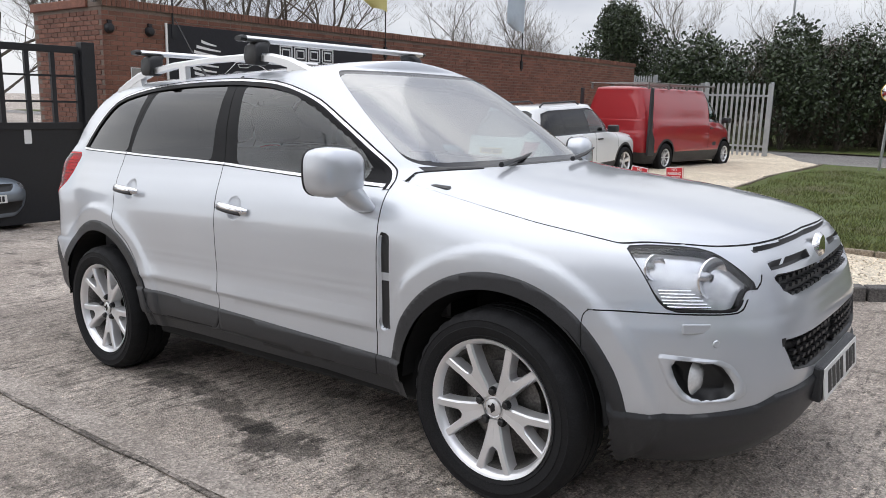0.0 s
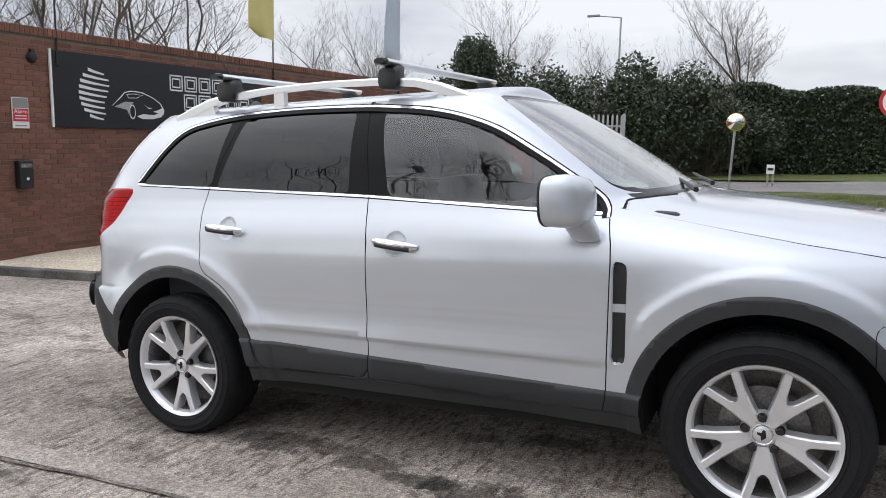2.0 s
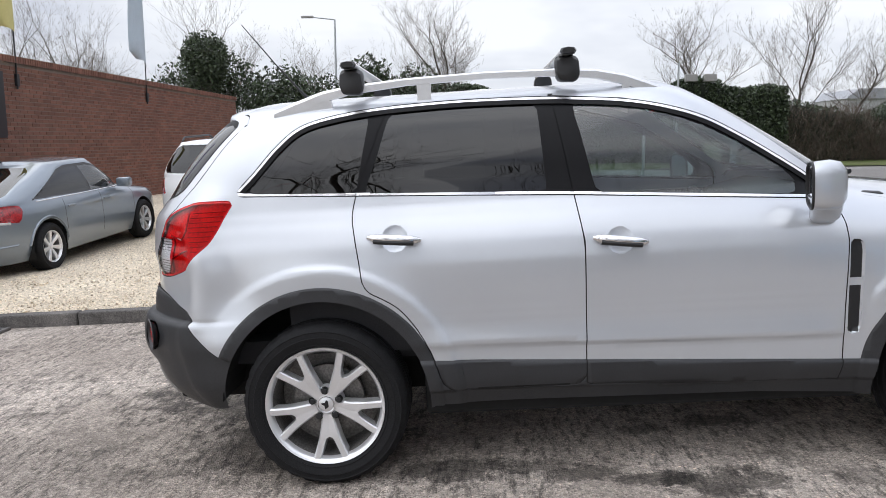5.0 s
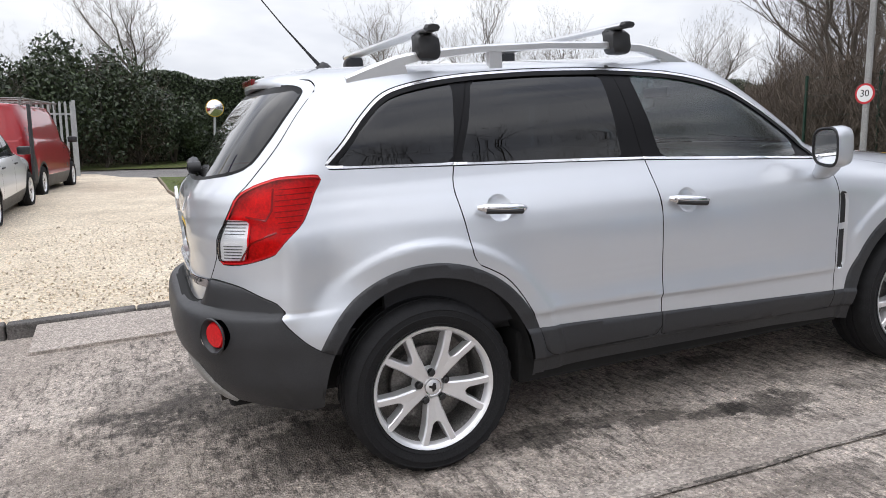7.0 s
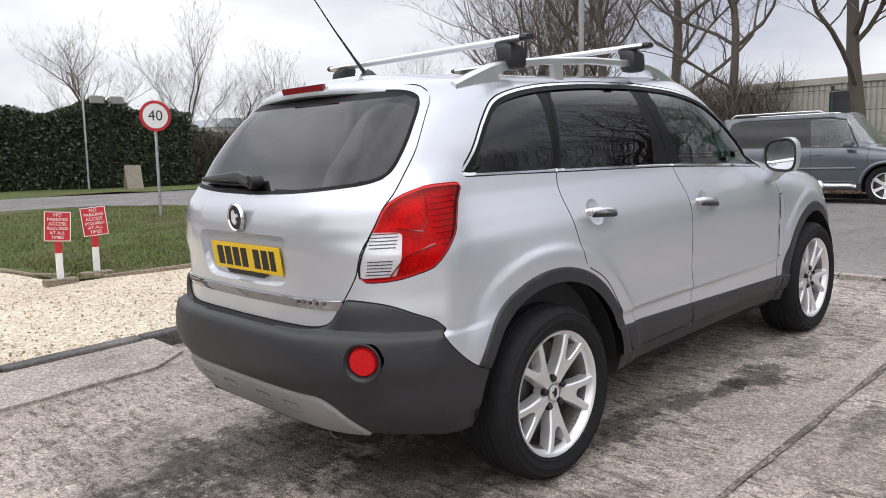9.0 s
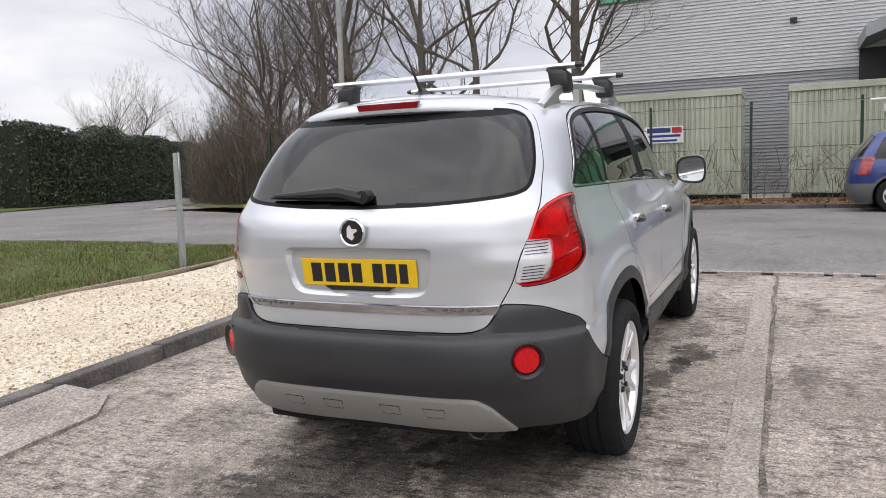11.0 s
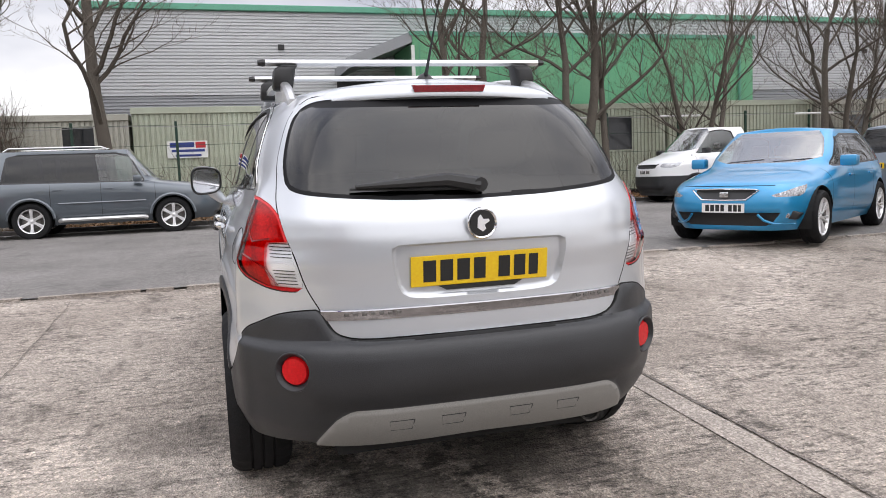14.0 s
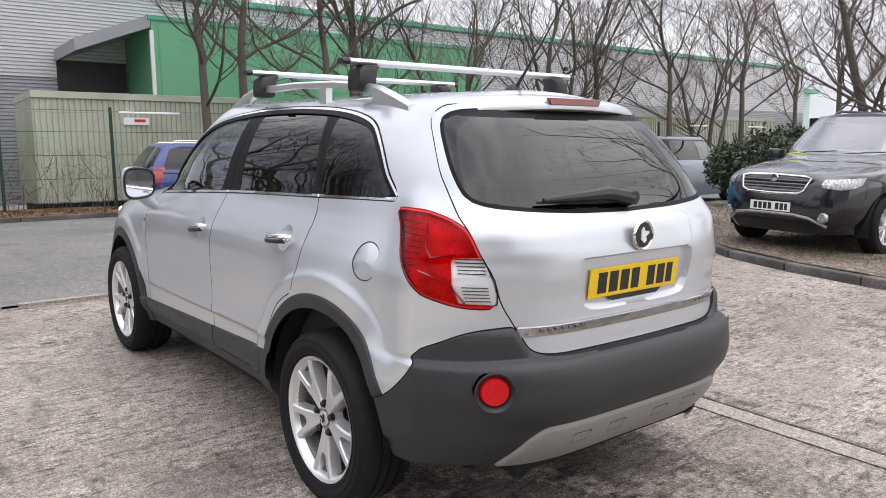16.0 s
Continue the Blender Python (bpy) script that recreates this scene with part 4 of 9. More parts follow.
            if prev:
                for i in range(16):
                    bm.faces.new((prev[i], prev[(i + 1) % 16], ring[(i + 1) % 16], ring[i]))
            prev = ring
        bm.faces.new(prev)
        bmesh.ops.recalc_face_normals(bm, faces=bm.faces)
        part("mirror_arm", bm, SILVER, mirror, "", True, 60)
    # handles in their dishes
    for side in (-1, 1):
        for x0, x1, z0, z1 in ((-.195, .020, 1.012, .985), (-1.12, -.905, 1.062, 1.042)):
            y = side_y(T, (x0 + x1) / 2, 1.02)
            y = y if side < 0 else -y
            bm = bmesh.new()
            pts = []
            for i in range(9):
                u = i / 8
                pts.append((x0 + (x1 - x0) * u, y + side * (.010 + .026 * math.sin(math.pi * u) ** .5), z0 + (z1 - z0) * u))
            add_tube(bm, pts, [.009, .0150, .016, .0165, .0165, .0165, .016, .0150, .009], 10)
            for v in bm.verts:
                v.co.z += (v.co.z - (z0 + (z1 - z0) * (v.co.x - x0) / (x1 - x0))) * .28
            handle = part("door_handle", bm, CHROME, car, "chrome door handle", True, 50)
            # a dark strip paints the ground's reflection on the handle's lower half
            lower_strip = tube([(px, py + side * .006, pz - .010) for px, py, pz in pts[1:-1]], .0125, 8)
            part("handle_grip", lower_strip, BLACK, handle, "dark reflection along the lower handle", True)
            for u in (.10, .90):
                bm = lathe([(.0001, .0), (.010, .002), (.011, .02)], 16, "y")
                bmesh.ops.transform(bm, matrix=pose(x0 + (x1 - x0) * u, y + side * .037, z0 + (z1 - z0) * u, 0, 0, 0 if side < 0 else 180), verts=bm.verts)
                part("handle_boss", bm, CHROME, handle, "", True)
    # fuel flap on the left flank
    fy = -side_y(T, -1.61, 1.03)
    bm = lathe([(.0001, .0025), (.066, .0015), (.069, -.001)], 40)
    for v in bm.verts:
        v.co = Vector((-1.61 + v.co.x, -side_y(T, -1.61 + v.co.x, 1.03 + v.co.z) + v.co.y + .001, 1.03 + v.co.z))
    flap = part("fuel_flap", bm, SILVER, car, "", True)
    bm = bmesh.new()
    ring = [(-1.61 + .0705 * math.cos(t), -side_y(T, -1.61 + .0705 * math.cos(t), 1.03 + .0705 * math.sin(t)) + .001, 1.03 + .0705 * math.sin(t)) for t in [2 * math.pi * i / 40 for i in range(41)]]
    add_tube(bm, ring, .0022, 6)
    part("flap_gap", bm, DARK, flap)
    # roof rails and cross bars
    for side in (-1, 1):
        bm = bmesh.new()
        keys = [(-1.54, 1.59, .020), (-1.44, 1.622, .026), (-1.32, 1.662, .024), (-1.2, 1.685, .019), (-.95, 1.705, .016), (-.6, 1.713, .015), (-.3, 1.706, .016), (-.12, 1.690, .020), (.0, 1.660, .024), (.12, 1.612, .026), (.24, 1.56, .02)]
        prev = None
        for x, z, h in keys:
            w = .020
            yc = side * .575
            ring = [bm.verts.new((x, yc + u * w, z + d * h)) for u, d in ((-1, -1), (-1, .5), (-.5, 1), (.5, 1), (1, .5), (1, -1))]
            if prev:
                for j in range(6):
                    bm.faces.new((prev[j], prev[(j + 1) % 6], ring[(j + 1) % 6], ring[j]))
            else:
                bm.faces.new(ring)
            prev = ring
        bm.faces.new(prev[::-1])
        for xa, xb in ((-1.47, -1.27), (-.02, .15)):
            add_prism(bm, [(xa, 1.585), (xb, 1.585), (xb - (.02 if xa < -1 else .10), 1.665 if xa < -1 else 1.59), (xa + (.12 if xa < -1 else .02), 1.655)], side * .575 - .018, side * .575 + .018, "y")
        add_box(bm, -.90, -.84, side * .575 - .016, side * .575 + .016, 1.62, 1.70)
        bmesh.ops.recalc_face_normals(bm, faces=bm.faces)
        part("roof_rail", bm, BRUSHED, car, "satin silver roof rail", True, 35)
    for x in (-1.185, -.245):
        bm = bmesh.new()
        prof = [(-.034, 0), (-.026, .012), (0, .016), (.026, .012), (.034, 0), (.026, -.012), (0, -.014), (-.026, -.012)]
        a = [bm.verts.new((x + u, -.655, 1.785 + d)) for u, d in prof]
        b = [bm.verts.new((x + u, .655, 1.785 + d)) for u, d in prof]
        for j in range(8):
            bm.faces.new((a[j], b[j], b[(j + 1) % 8], a[(j + 1) % 8]))
        bar = part("cross_bar", bm, BRUSHED, car, "scratched aluminium roof bar", True, 60)
        for side in (-1, 1):
            bm = bmesh.new()
            r0 = [bm.verts.new((x + u, side * .653, 1.785 + d)) for u, d in prof]
            r1 = [bm.verts.new((x + u * 1.06, side * .662, 1.785 + d * 1.1)) for u, d in prof]
            r2 = [bm.verts.new((x + u * .8, side * .685, 1.785 + d * .8)) for u, d in prof]
            for p0, p1 in ((r0, r1), (r1, r2)):
                for j in range(8):
                    bm.faces.new((p0[j], p1[j], p1[(j + 1) % 8], p0[(j + 1) % 8]))
            bm.faces.new(r2)
            bmesh.ops.recalc_face_normals(bm, faces=bm.faces)
            part("end_cap", bm, BLACK, bar)
            bm = prism([(x - .052, 1.70), (x - .048, 1.765), (x - .03, 1.777), (x + .03, 1.777), (x + .05, 1.76), (x + .055, 1.69), (x + .042, 1.66), (x - .04, 1.665)], side * .535, side * .625, "y", .016)
            for v in bm.verts:
                if v.co.z > 1.745:
                    v.co.y -= side * .03 * (v.co.z - 1.745) / .03
            part("bar_foot", bm, BLACK, bar, "black plastic roof bar foot", True)
    # spoiler with the high stop lamp, aerial, wiper
    bm = bmesh.new()
    prev = None
    for x, z, wid in ((-1.60, 1.668, .50), (-1.70, 1.660, .53), (-1.79, 1.648, .545), (-1.838, 1.632, .54), (-1.850, 1.612, .537), (-1.848, 1.598, .535), (-1.825, 1.590, .53)):
        row = [bm.verts.new((x + .10 * (abs(u) ** 2.5) + .05 * abs(u) ** 12, u * wid, z - .030 * abs(u) ** 2.2 - .05 * abs(u) ** 12)) for u in np.linspace(-1, 1, 25)]
        if prev:
            for j in range(24):
                bm.faces.new((prev[j], prev[j + 1], row[j + 1], row[j]))
        prev = row
    bmesh.ops.recalc_face_normals(bm, faces=bm.faces)
    part("spoiler", bm, SILVER, car, "", True, 50)
    bm = prism([(-.15, 1.640), (.15, 1.640), (.14, 1.613), (-.14, 1.613)], -1.853, -1.835, "x", .002)
    part("high_stop_lamp", bm, DEEPRED, car, "red high-level stop lamp")
    aer = part("aerial", tube([(-1.50, 0, 1.69), (-1.56, 0, 1.76), (-1.66, 0, 1.88), (-1.82, 0, 2.09)], [.010, .006, .0035, .0022], 8), BLACK, car, "thin black roof aerial", True)
    bm = lathe([(.045, .0), (.038, .018), (.022, .035), (.0001, .045)], 24, "z", (-1.49, 0, 1.672))
    part("aerial_base", bm, BLACK, aer, "", True)
    gx = lambda y, z: rear_x(T, y, z)
    bm = bmesh.new()
    add_tube(bm, [(gx(0, 1.265) - .03, -.02, 1.265), (gx(.1, 1.285) - .035, .10, 1.288), (gx(.3, 1.27) - .03, .28, 1.282), (gx(.42, 1.27) - .025, .43, 1.276)], [.030, .026, .016, .008], 8)
    add_tube(bm, [(gx(0, 1.262) - .018, -.01, 1.255), (gx(.2, 1.262) - .014, .2, 1.258), (gx(.44, 1.265) - .012, .45, 1.268)], [.007, .007, .005], 6)
    add_tube(bm, [(gx(0, 1.255) + .01, -.02, 1.268), (gx(0, 1.255) - .045, -.02, 1.268)], .026, 12)
    part("rear_wiper", bm, BLACK, car, "black rear wiper", True)
    # plate, badge, lamps of the tail
    number_plate(car, pose(-2.184, 0, .972, 0, 5, 180), PLATE_Y)
    bm = prism([(-.16, .916), (.16, .916), (.13, .900), (-.13, .900)], -2.186, -2.180, "x")
    part("dealer_strip", bm, INK, car)
    badge = part("badge", lathe([(.045, .0), (.052, -.006), (.056, -.002), (.057, .006)], 40, "x", (-2.212, 0, 1.135)), CHROME, car, "round chrome badge", True)
    part("badge_field", lathe([(.0001, -.002), (.046, -.002), (.046, .004)], 40, "x", (-2.212, 0, 1.135)), INK, badge)
    bm = prism([(.0, 1.106), (.020, 1.120), (.018, 1.154), (.008, 1.166), (-.002, 1.150), (-.022, 1.150), (-.026, 1.142), (-.006, 1.130), (-.012, 1.116)], -2.219, -2.214, "x")
    part("badge_emblem", bm, REFLECTOR, badge)
    bm = bmesh.new()
    prev = None
    for u in np.linspace(-.578, .578, 41):
        k = abs(u) / .578
        top, low = .853 + .004 * k, .815 + .005 * k
        row = [bm.verts.new(Vector((rear_x(T, u, z) - d, u, z))) for z, d in ((top + .001, -.004), (top, .011), (top - .004, .0125), (low + .014, .006), (low, .003), (low - .001, -.004))]
        if prev:
            for i in range(5):
                bm.faces.new((prev[i], row[i], row[i + 1], prev[i + 1]))
        prev = row
    bmesh.ops.recalc_face_normals(bm, faces=bm.faces)
    # chrome darkened in its colour for the dark surroundings it mirrors
    part("chrome_strip", bm, material("chrome_dark_reflection", (.40, .40, .42), .07, 1.0, .02, 9, 200), car, "bright strip across the hatch", True, 12)
    for y0, y1 in ((.30, .51), (-.52, -.36)):
        for i in range(7 if y0 > 0 else 5):
            w = (y1 - y0) / (7 if y0 > 0 else 5)
            a = y0 + w * (i + .15)
            xx = rear_x(T, a + w * .35, .836) - .012
            part("model_letter_bar", box(xx - .0005, xx + .006, a, a + w * .55, .836, .847, .0015), STEEL, car)
    for side in (-1, 1):
        p0, p1 = shell_points(T, np.array([.688, .748]), np.array([.652, .652]), .9, 2.24)
        along = Vector((p1[0] - p0[0], p1[1] - p0[1], 0)).normalized()
        away = Vector((-along.y, along.x, 0))
        away = away if away.x < 0 else -away
        pc = (p0 + p1) / 2 + np.array(away) * (.001 + float(tail_bulge(.718, .652)))
        yaw = math.degrees(math.atan2(-(p1[0] - p0[0]), -(p1[1] - p0[1]))) * -side
        mr = pose(pc[0] - .002, -side * pc[1], .652, 0, 0, -yaw * .7)
        for prof, mat_, nm in (([(.0001, -.008), (.046, -.006), (.052, .004)], REDLENS, "fog_reflector"), ([(.048, .010), (.053, .002), (.060, -.010), (.066, -.0165), (.070, -.0165), (.072, -.012)], CLAD, "reflector_bezel")):
            ref = bmesh.new()
            add_lathe(ref, prof, 36, "x")
            bmesh.ops.transform(ref, matrix=mr, verts=ref.verts)
            if nm == "fog_reflector":
                r = part(nm, ref, mat_, car, "round red rear reflector", True)
            else:
                part(nm, ref, mat_, r, "", True)
        # ribs of the reversing lens, and the bars and bulb bowls behind the red lens
        on_skin = lambda sv, z, e: (lambda d: Vector(shell_points(T, np.array([sv]), np.array([z]), .9, 2.24)[0]) + Vector((d * math.cos(min(1.5, max(0, (sv - .62) / .35))), d * math.sin(min(1.5, max(0, (sv - .62) / .35))), 0)))(e - float(tail_bulge(sv, z)))
        flip = lambda p: (p.x, p.y * -side, p.z)
        for i in range(13):
            z = .942 + i * .0118
            if 5 <= i <= 7:
                continue
            a, b = .672 + (z - .93) * .42, .762 + (z - .93) * .48
            part("lens_rib", tube([flip(on_skin(a + (b - a) * k / 4 + .006, z, .010)) for k in range(5)], .0019, 5), CLAD, car)
        for i in range(9):
            z = 1.035 + i * .020
            a, b = .995 + abs(i - 3) * .006, min(1.225, 1.085 + (z - 1.035) * 1.05)
            part("lamp_bar", tube([flip(on_skin(a + (b - a) * k / 4, z, .008)) for k in range(5)], .0022, 5), DEEPRED, car)
        # the dark web that parts the lamp's chambers
        part("lamp_web", tube([flip(on_skin(sv, z, .006)) for sv, z in ((.845, 1.10), (.93, 1.085), (.985, 1.12), (.99, 1.20))], .004, 6), DEEPRED, car)
        part("lamp_web", tube([flip(on_skin(sv, z, .006)) for sv, z in ((.775, .935), (.84, 1.0), (.93, 1.03), (.985, 1.04))], .004, 6), DEEPRED, car)
    bm = lathe([(.036, -2.13), (.042, -2.136), (.043, -2.12), (.043, -1.9), (.034, -1.9), (.034, -2.12), (.036, -2.13)], 28, "x", (-.015, -.46, .372))
    bmesh.ops.rotate(bm, verts=bm.verts, cent=(-2.0, -.46, .372), matrix=Matrix.Rotation(radians(-6), 3, "Y"))
    pipe = part("exhaust_pipe", bm, material("sooty_steel", (.06, .055, .05), .55, .7, .3, 14, 120), car, "dull steel exhaust tip", True)
    bm = lathe([(.0001, -2.118), (.036, -2.118), (.036, -2.0)], 20, "x", (-.015, -.46, .372))
    bmesh.ops.rotate(bm, verts=bm.verts, cent=(-2.0, -.46, .372), matrix=Matrix.Rotation(radians(-6), 3, "Y"))
    part("pipe_inside", bm, DARK, pipe)
    for y in (-.32, -.13, .13, .32):
        part("skid_mark", tube([(gx(v, z) - .0095, v, z) for v, z in ((y - .045, .455), (y - .038, .415), (y + .038, .415), (y + .045, .455), (y - .045, .455))], .0028, 5), CLAD, car)
    # lamp units in the nose
    fsv = lambda sv, z: shell_points(T, np.array([sv]), np.array([z]), .9, 2.24)[0]
    for side in (-1, 1):
        for sv, z, r in ((5.425, .895, .042), (5.575, .862, .066)):
            p = fsv(sv, z)
            n = Vector((p[0], p[1] * 1.1, 0)).normalized()
            c = Vector((p[0] - n.x * .030, (p[1] - n.y * .030) * -side, z))
            bm = lathe([(.0001, .004), (r * .20, .002), (r * .26, -.014), (r * .55, -.012), (r * .88, .0), (r, .010), (r * 1.03, .004)], 32, "x")
            bmesh.ops.transform(bm, matrix=Matrix.Translation(c) @ pose(0, 0, 0, 0, 0, math.degrees(math.atan2(n.y * -side, n.x)) * 1.0), verts=bm.verts)
            part("lamp_bulb_unit", bm, SATIN, car, "round reflector bowl", True)
        # ribs of the indicator and facets of the reflector
        for i in range(6):
            z = .776 + i * .010
            pts = []
            for k in range(5):
                p = fsv(5.40 + (.13 - .008 * i) * k / 4, z)
                n = Vector((p[0], p[1] * 1.1, 0)).normalized()
                pts.append((p[0] - n.x * .016, (p[1] - n.y * .016) * -side, z))
            part("lamp_rib", tube(pts, .0032, 5), SATIN, car)
        p = fsv(5.48, .55)
        n = Vector((p[0], p[1] * 1.1, 0)).normalized()
        c = Vector((p[0] - n.x * .035, (p[1] - n.y * .035) * -side, .55))
        bm = lathe([(.0001, .016), (.03, .012), (.045, 0), (.058, -.01)], 28, "x")
        bmesh.ops.transform(bm, matrix=Matrix.Translation(c), verts=bm.verts)
        part("fog_lamp", bm, CLEARLENS, car, "", True)
        pw = fsv(5.46, .714)
        bm = box(-.006, .006, -.045, .045, -.016, .016, .004)
        bmesh.ops.transform(bm, matrix=Matrix.Translation((pw[0], pw[1] * -side, .714)) @ pose(0, 0, 0, 0, 0, side * 50), verts=bm.verts)
        part("washer_cover", bm, SILVER, car)
        ps = fsv(5.508, .668)
        bm = lathe([(.0001, .004), (.010, .003), (.0125, 0)], 16, "x")
        bmesh.ops.transform(bm, matrix=Matrix.Translation((ps[0], ps[1] * -side, .668)) @ pose(0, 0, 0, 0, 0, side * 44), verts=bm.verts)
        part("parking_sensor", bm, SILVER, car)
    # grille bars and mesh
    for z0, z1, s0, rows in ((.775, .855, 5.84, 3), (.535, .65, 5.84, 4)):
        for i in range(rows):
            z = z0 + (z1 - z0) * (i + .5) / rows
            for side in (-1, 1):
                for k in range(8):
                    sv = s0 + (6.26 - s0) * (k + .5 * (i % 2)) / 8
                    p = fsv(min(sv, 6.27), z)
                    part("grille_cell", box(p[0] - .03, p[0] - .012, p[1] * side - .018, p[1] * side + .018, z - .006, z + .006), BLACK, car)
    part("front_badge", lathe([(.0001, .014), (.05, .012), (.06, .0), (.06, -.01)], 36, "x", (2.20, 0, .885)), CHROME, car, "", True)
    fp = number_plate(car, pose(2.30, 0, .455, 0, -4, 0), PLATE_W, "front_number_plate")
    bm = prism([(2.22, .40), (2.294, .39), (2.298, .515), (2.24, .53)], -.27, .27, "y", .01)
    part("plate_plinth", bm, CLAD, fp)
    # front wipers
    for y in (-.38, .22):
        part("front_wiper", tube([(1.06, y, 1.19), (.98, y + .28, 1.205), (.90, y + .52, 1.225)], [.012, .009, .005], 6), BLACK, car, "", True)


outfit_main_car(main_car)


def frame_ribbon(name, inset0, inset1, proud, mat, mirror, label=""):
    """A thin strip that follows the upper edge of the side windows, drawn in from it by the two insets."""
    P = [Vector(q) for q in DLO_TOP]
    dense = []
    for i in range(len(P) - 1):
        a, b, c, d = P[max(i - 1, 0)], P[i], P[i + 1], P[min(i + 2, len(P) - 1)]
        for k in range(6):
            t = k / 6
            dense.append(.5 * (2 * b + (c - a) * t + (2 * a - 5 * b + 4 * c - d) * t * t + (3 * b - a - 3 * c + d) * t ** 3))
    dense.append(P[-1])
    bm = bmesh.new()
    prev = None
    middle = Vector((-.4, 1.36))
    for i, q in enumerate(dense):
        t = (dense[min(i + 1, len(dense) - 1)] - dense[max(i - 1, 0)]).normalized()
        nrm = Vector((t.y, -t.x))
        if nrm.dot(middle - q) < 0:
            nrm = -nrm
        row = []
        for inset, out in ((inset0, -.004), (inset0 + .001, proud), (inset1 - .001, proud), (inset1, -.006)):
            x, z = q + nrm * inset
            y = side_y(CAR_TABLE, x, z) - out
            row.append(bm.verts.new((x, -y if mirror else y, z + .3 * out)))
        if prev:
            for k in range(3):
                bm.faces.new((prev[k], row[k], row[k + 1], prev[k + 1]))
        prev = row
    bmesh.ops.recalc_face_normals(bm, faces=bm.faces)
    return part(name, bm, mat, main_car, label, True, 35)


for left in (False, True):
    frame_ribbon("window_gap", -.0035, .0025, .0015, FRAMEBLACK, left)
    frame_ribbon("window_brightwork", .0015, .0135, .0035, SATIN, left, "bright strip over the side windows")
    frame_ribbon("window_seal", .0125, .032, .0015, FRAMEBLACK, left, "black rubber seal")


# ---- ground, road and verges ----
def ground_material(name, base, dark, pale, speckle, scale, stone=90.0, rough=0.9, bump=0.004, stains=0.5, streak=0.0, stains_and_shade=()):
    """Worn mineral surface: broad patches, dark stains with edges of their own, and grit."""
    m = bpy.data.materials.new(name)
    m.use_nodes = True
    n, l = m.node_tree.nodes, m.node_tree.links
    b = n["Principled BSDF"]
    tc = n.new("ShaderNodeTexCoord")
    def noise_node(s, d=5, r=.6, stretch=None):
        q = n.new("ShaderNodeTexNoise")
        q.inputs["Scale"].default_value, q.inputs["Detail"].default_value, q.inputs["Roughness"].default_value = s, d, r
        if stretch:
            mp = n.new("ShaderNodeMapping")
            mp.inputs["Scale"].default_value = stretch
            l.new(tc.outputs["Object"], mp.inputs["Vector"])
            l.new(mp.outputs["Vector"], q.inputs["Vector"])
        else:
            l.new(tc.outputs["Object"], q.inputs["Vector"])
        return q.outputs["Fac"]
    def ramp(fac, stops):
        r = n.new("ShaderNodeValToRGB")
        while len(r.color_ramp.elements) < len(stops):
            r.color_ramp.elements.new(.5)
        for e, (p, c) in zip(r.color_ramp.elements, stops):
            e.position, e.color = p, (*c, 1)
        l.new(fac, r.inputs["Fac"])
        return r.outputs["Color"]
    def mix(a, bb, fac, kind="MIX"):
        q = n.new("ShaderNodeMix")
        q.data_type, q.blend_type = "RGBA", kind
        l.new(a, q.inputs["A"])
        l.new(bb, q.inputs["B"])
        if isinstance(fac, float):
            q.inputs["Factor"].default_value = fac
        else:
            l.new(fac, q.inputs["Factor"])
        return q.outputs["Result"]
    broad = ramp(noise_node(scale, 6, .62), ((.32, dark), (.5, base), (.68, pale)))
    v = n.new("ShaderNodeTexVoronoi")
    v.inputs["Scale"].default_value = stone
    l.new(tc.outputs["Object"], v.inputs["Vector"])
    sp = n.new("ShaderNodeSeparateColor")
    l.new(v.outputs["Color"], sp.inputs["Color"])
    grit = ramp(sp.outputs["Red"], ((.0, (1 - speckle,) * 3), (.6, (1.0,) * 3), (1.0, (1 + speckle,) * 3)))
    col = mix(broad, grit, 1.0, "MULTIPLY")
    fine = ramp(noise_node(scale * 40, 5, .75), ((.32, (.74,) * 3), (.5, (1.0,) * 3), (.68, (1.20,) * 3)))
    col = mix(col, fine, 1.0, "MULTIPLY")
    if streak:
        # pits and grains that show close by
        tiny = ramp(noise_node(150, 4, .72), ((.33, (.66,) * 3), (.44, (.97,) * 3), (.61, (1.03,) * 3), (.72, (1.22,) * 3)))
        col = mix(col, tiny, 1.0, "MULTIPLY")
        clumps = ramp(noise_node(34, 6, .78), ((.33, (.72,) * 3), (.43, (1.0,) * 3), (.66, (1.06,) * 3)))
        col = mix(col, clumps, 1.0, "MULTIPLY")
    if stains:
        st = ramp(noise_node(scale * 3.1, 7, .72, (1, 1.9, 1)), ((.54, (1,) * 3), (.66, (1 - stains,) * 3)))
        col = mix(col, st, 1.0, "MULTIPLY")
    if streak:
        # scraped ridges across the slab, worn through in patches
        st = ramp(noise_node(3.2, 8, .78, (7, 1.0, 1)), ((.47, (1.06,) * 3), (.56, (.94,) * 3), (.62, (1 - streak,) * 3)))
        mask = ramp(noise_node(scale * 1.9, 5, .62), ((.37, (.12,) * 3), (.50, (1,) * 3)))
        chips = ramp(noise_node(9, 8, .82, (3.2, 1.0, 1)), ((.50, (1.08,) * 3), (.545, (.70,) * 3), (.61, (.33,) * 3)))
        col = mix(col, mix(mix(col, st, 1.0, "MULTIPLY"), chips, 1.0, "MULTIPLY"), mask)
        v2 = n.new("ShaderNodeTexVoronoi")
        v2.inputs["Scale"].default_value = 38
        l.new(tc.outputs["Object"], v2.inputs["Vector"])
        s2 = n.new("ShaderNodeSeparateColor")
        l.new(v2.outputs["Color"], s2.inputs["Color"])
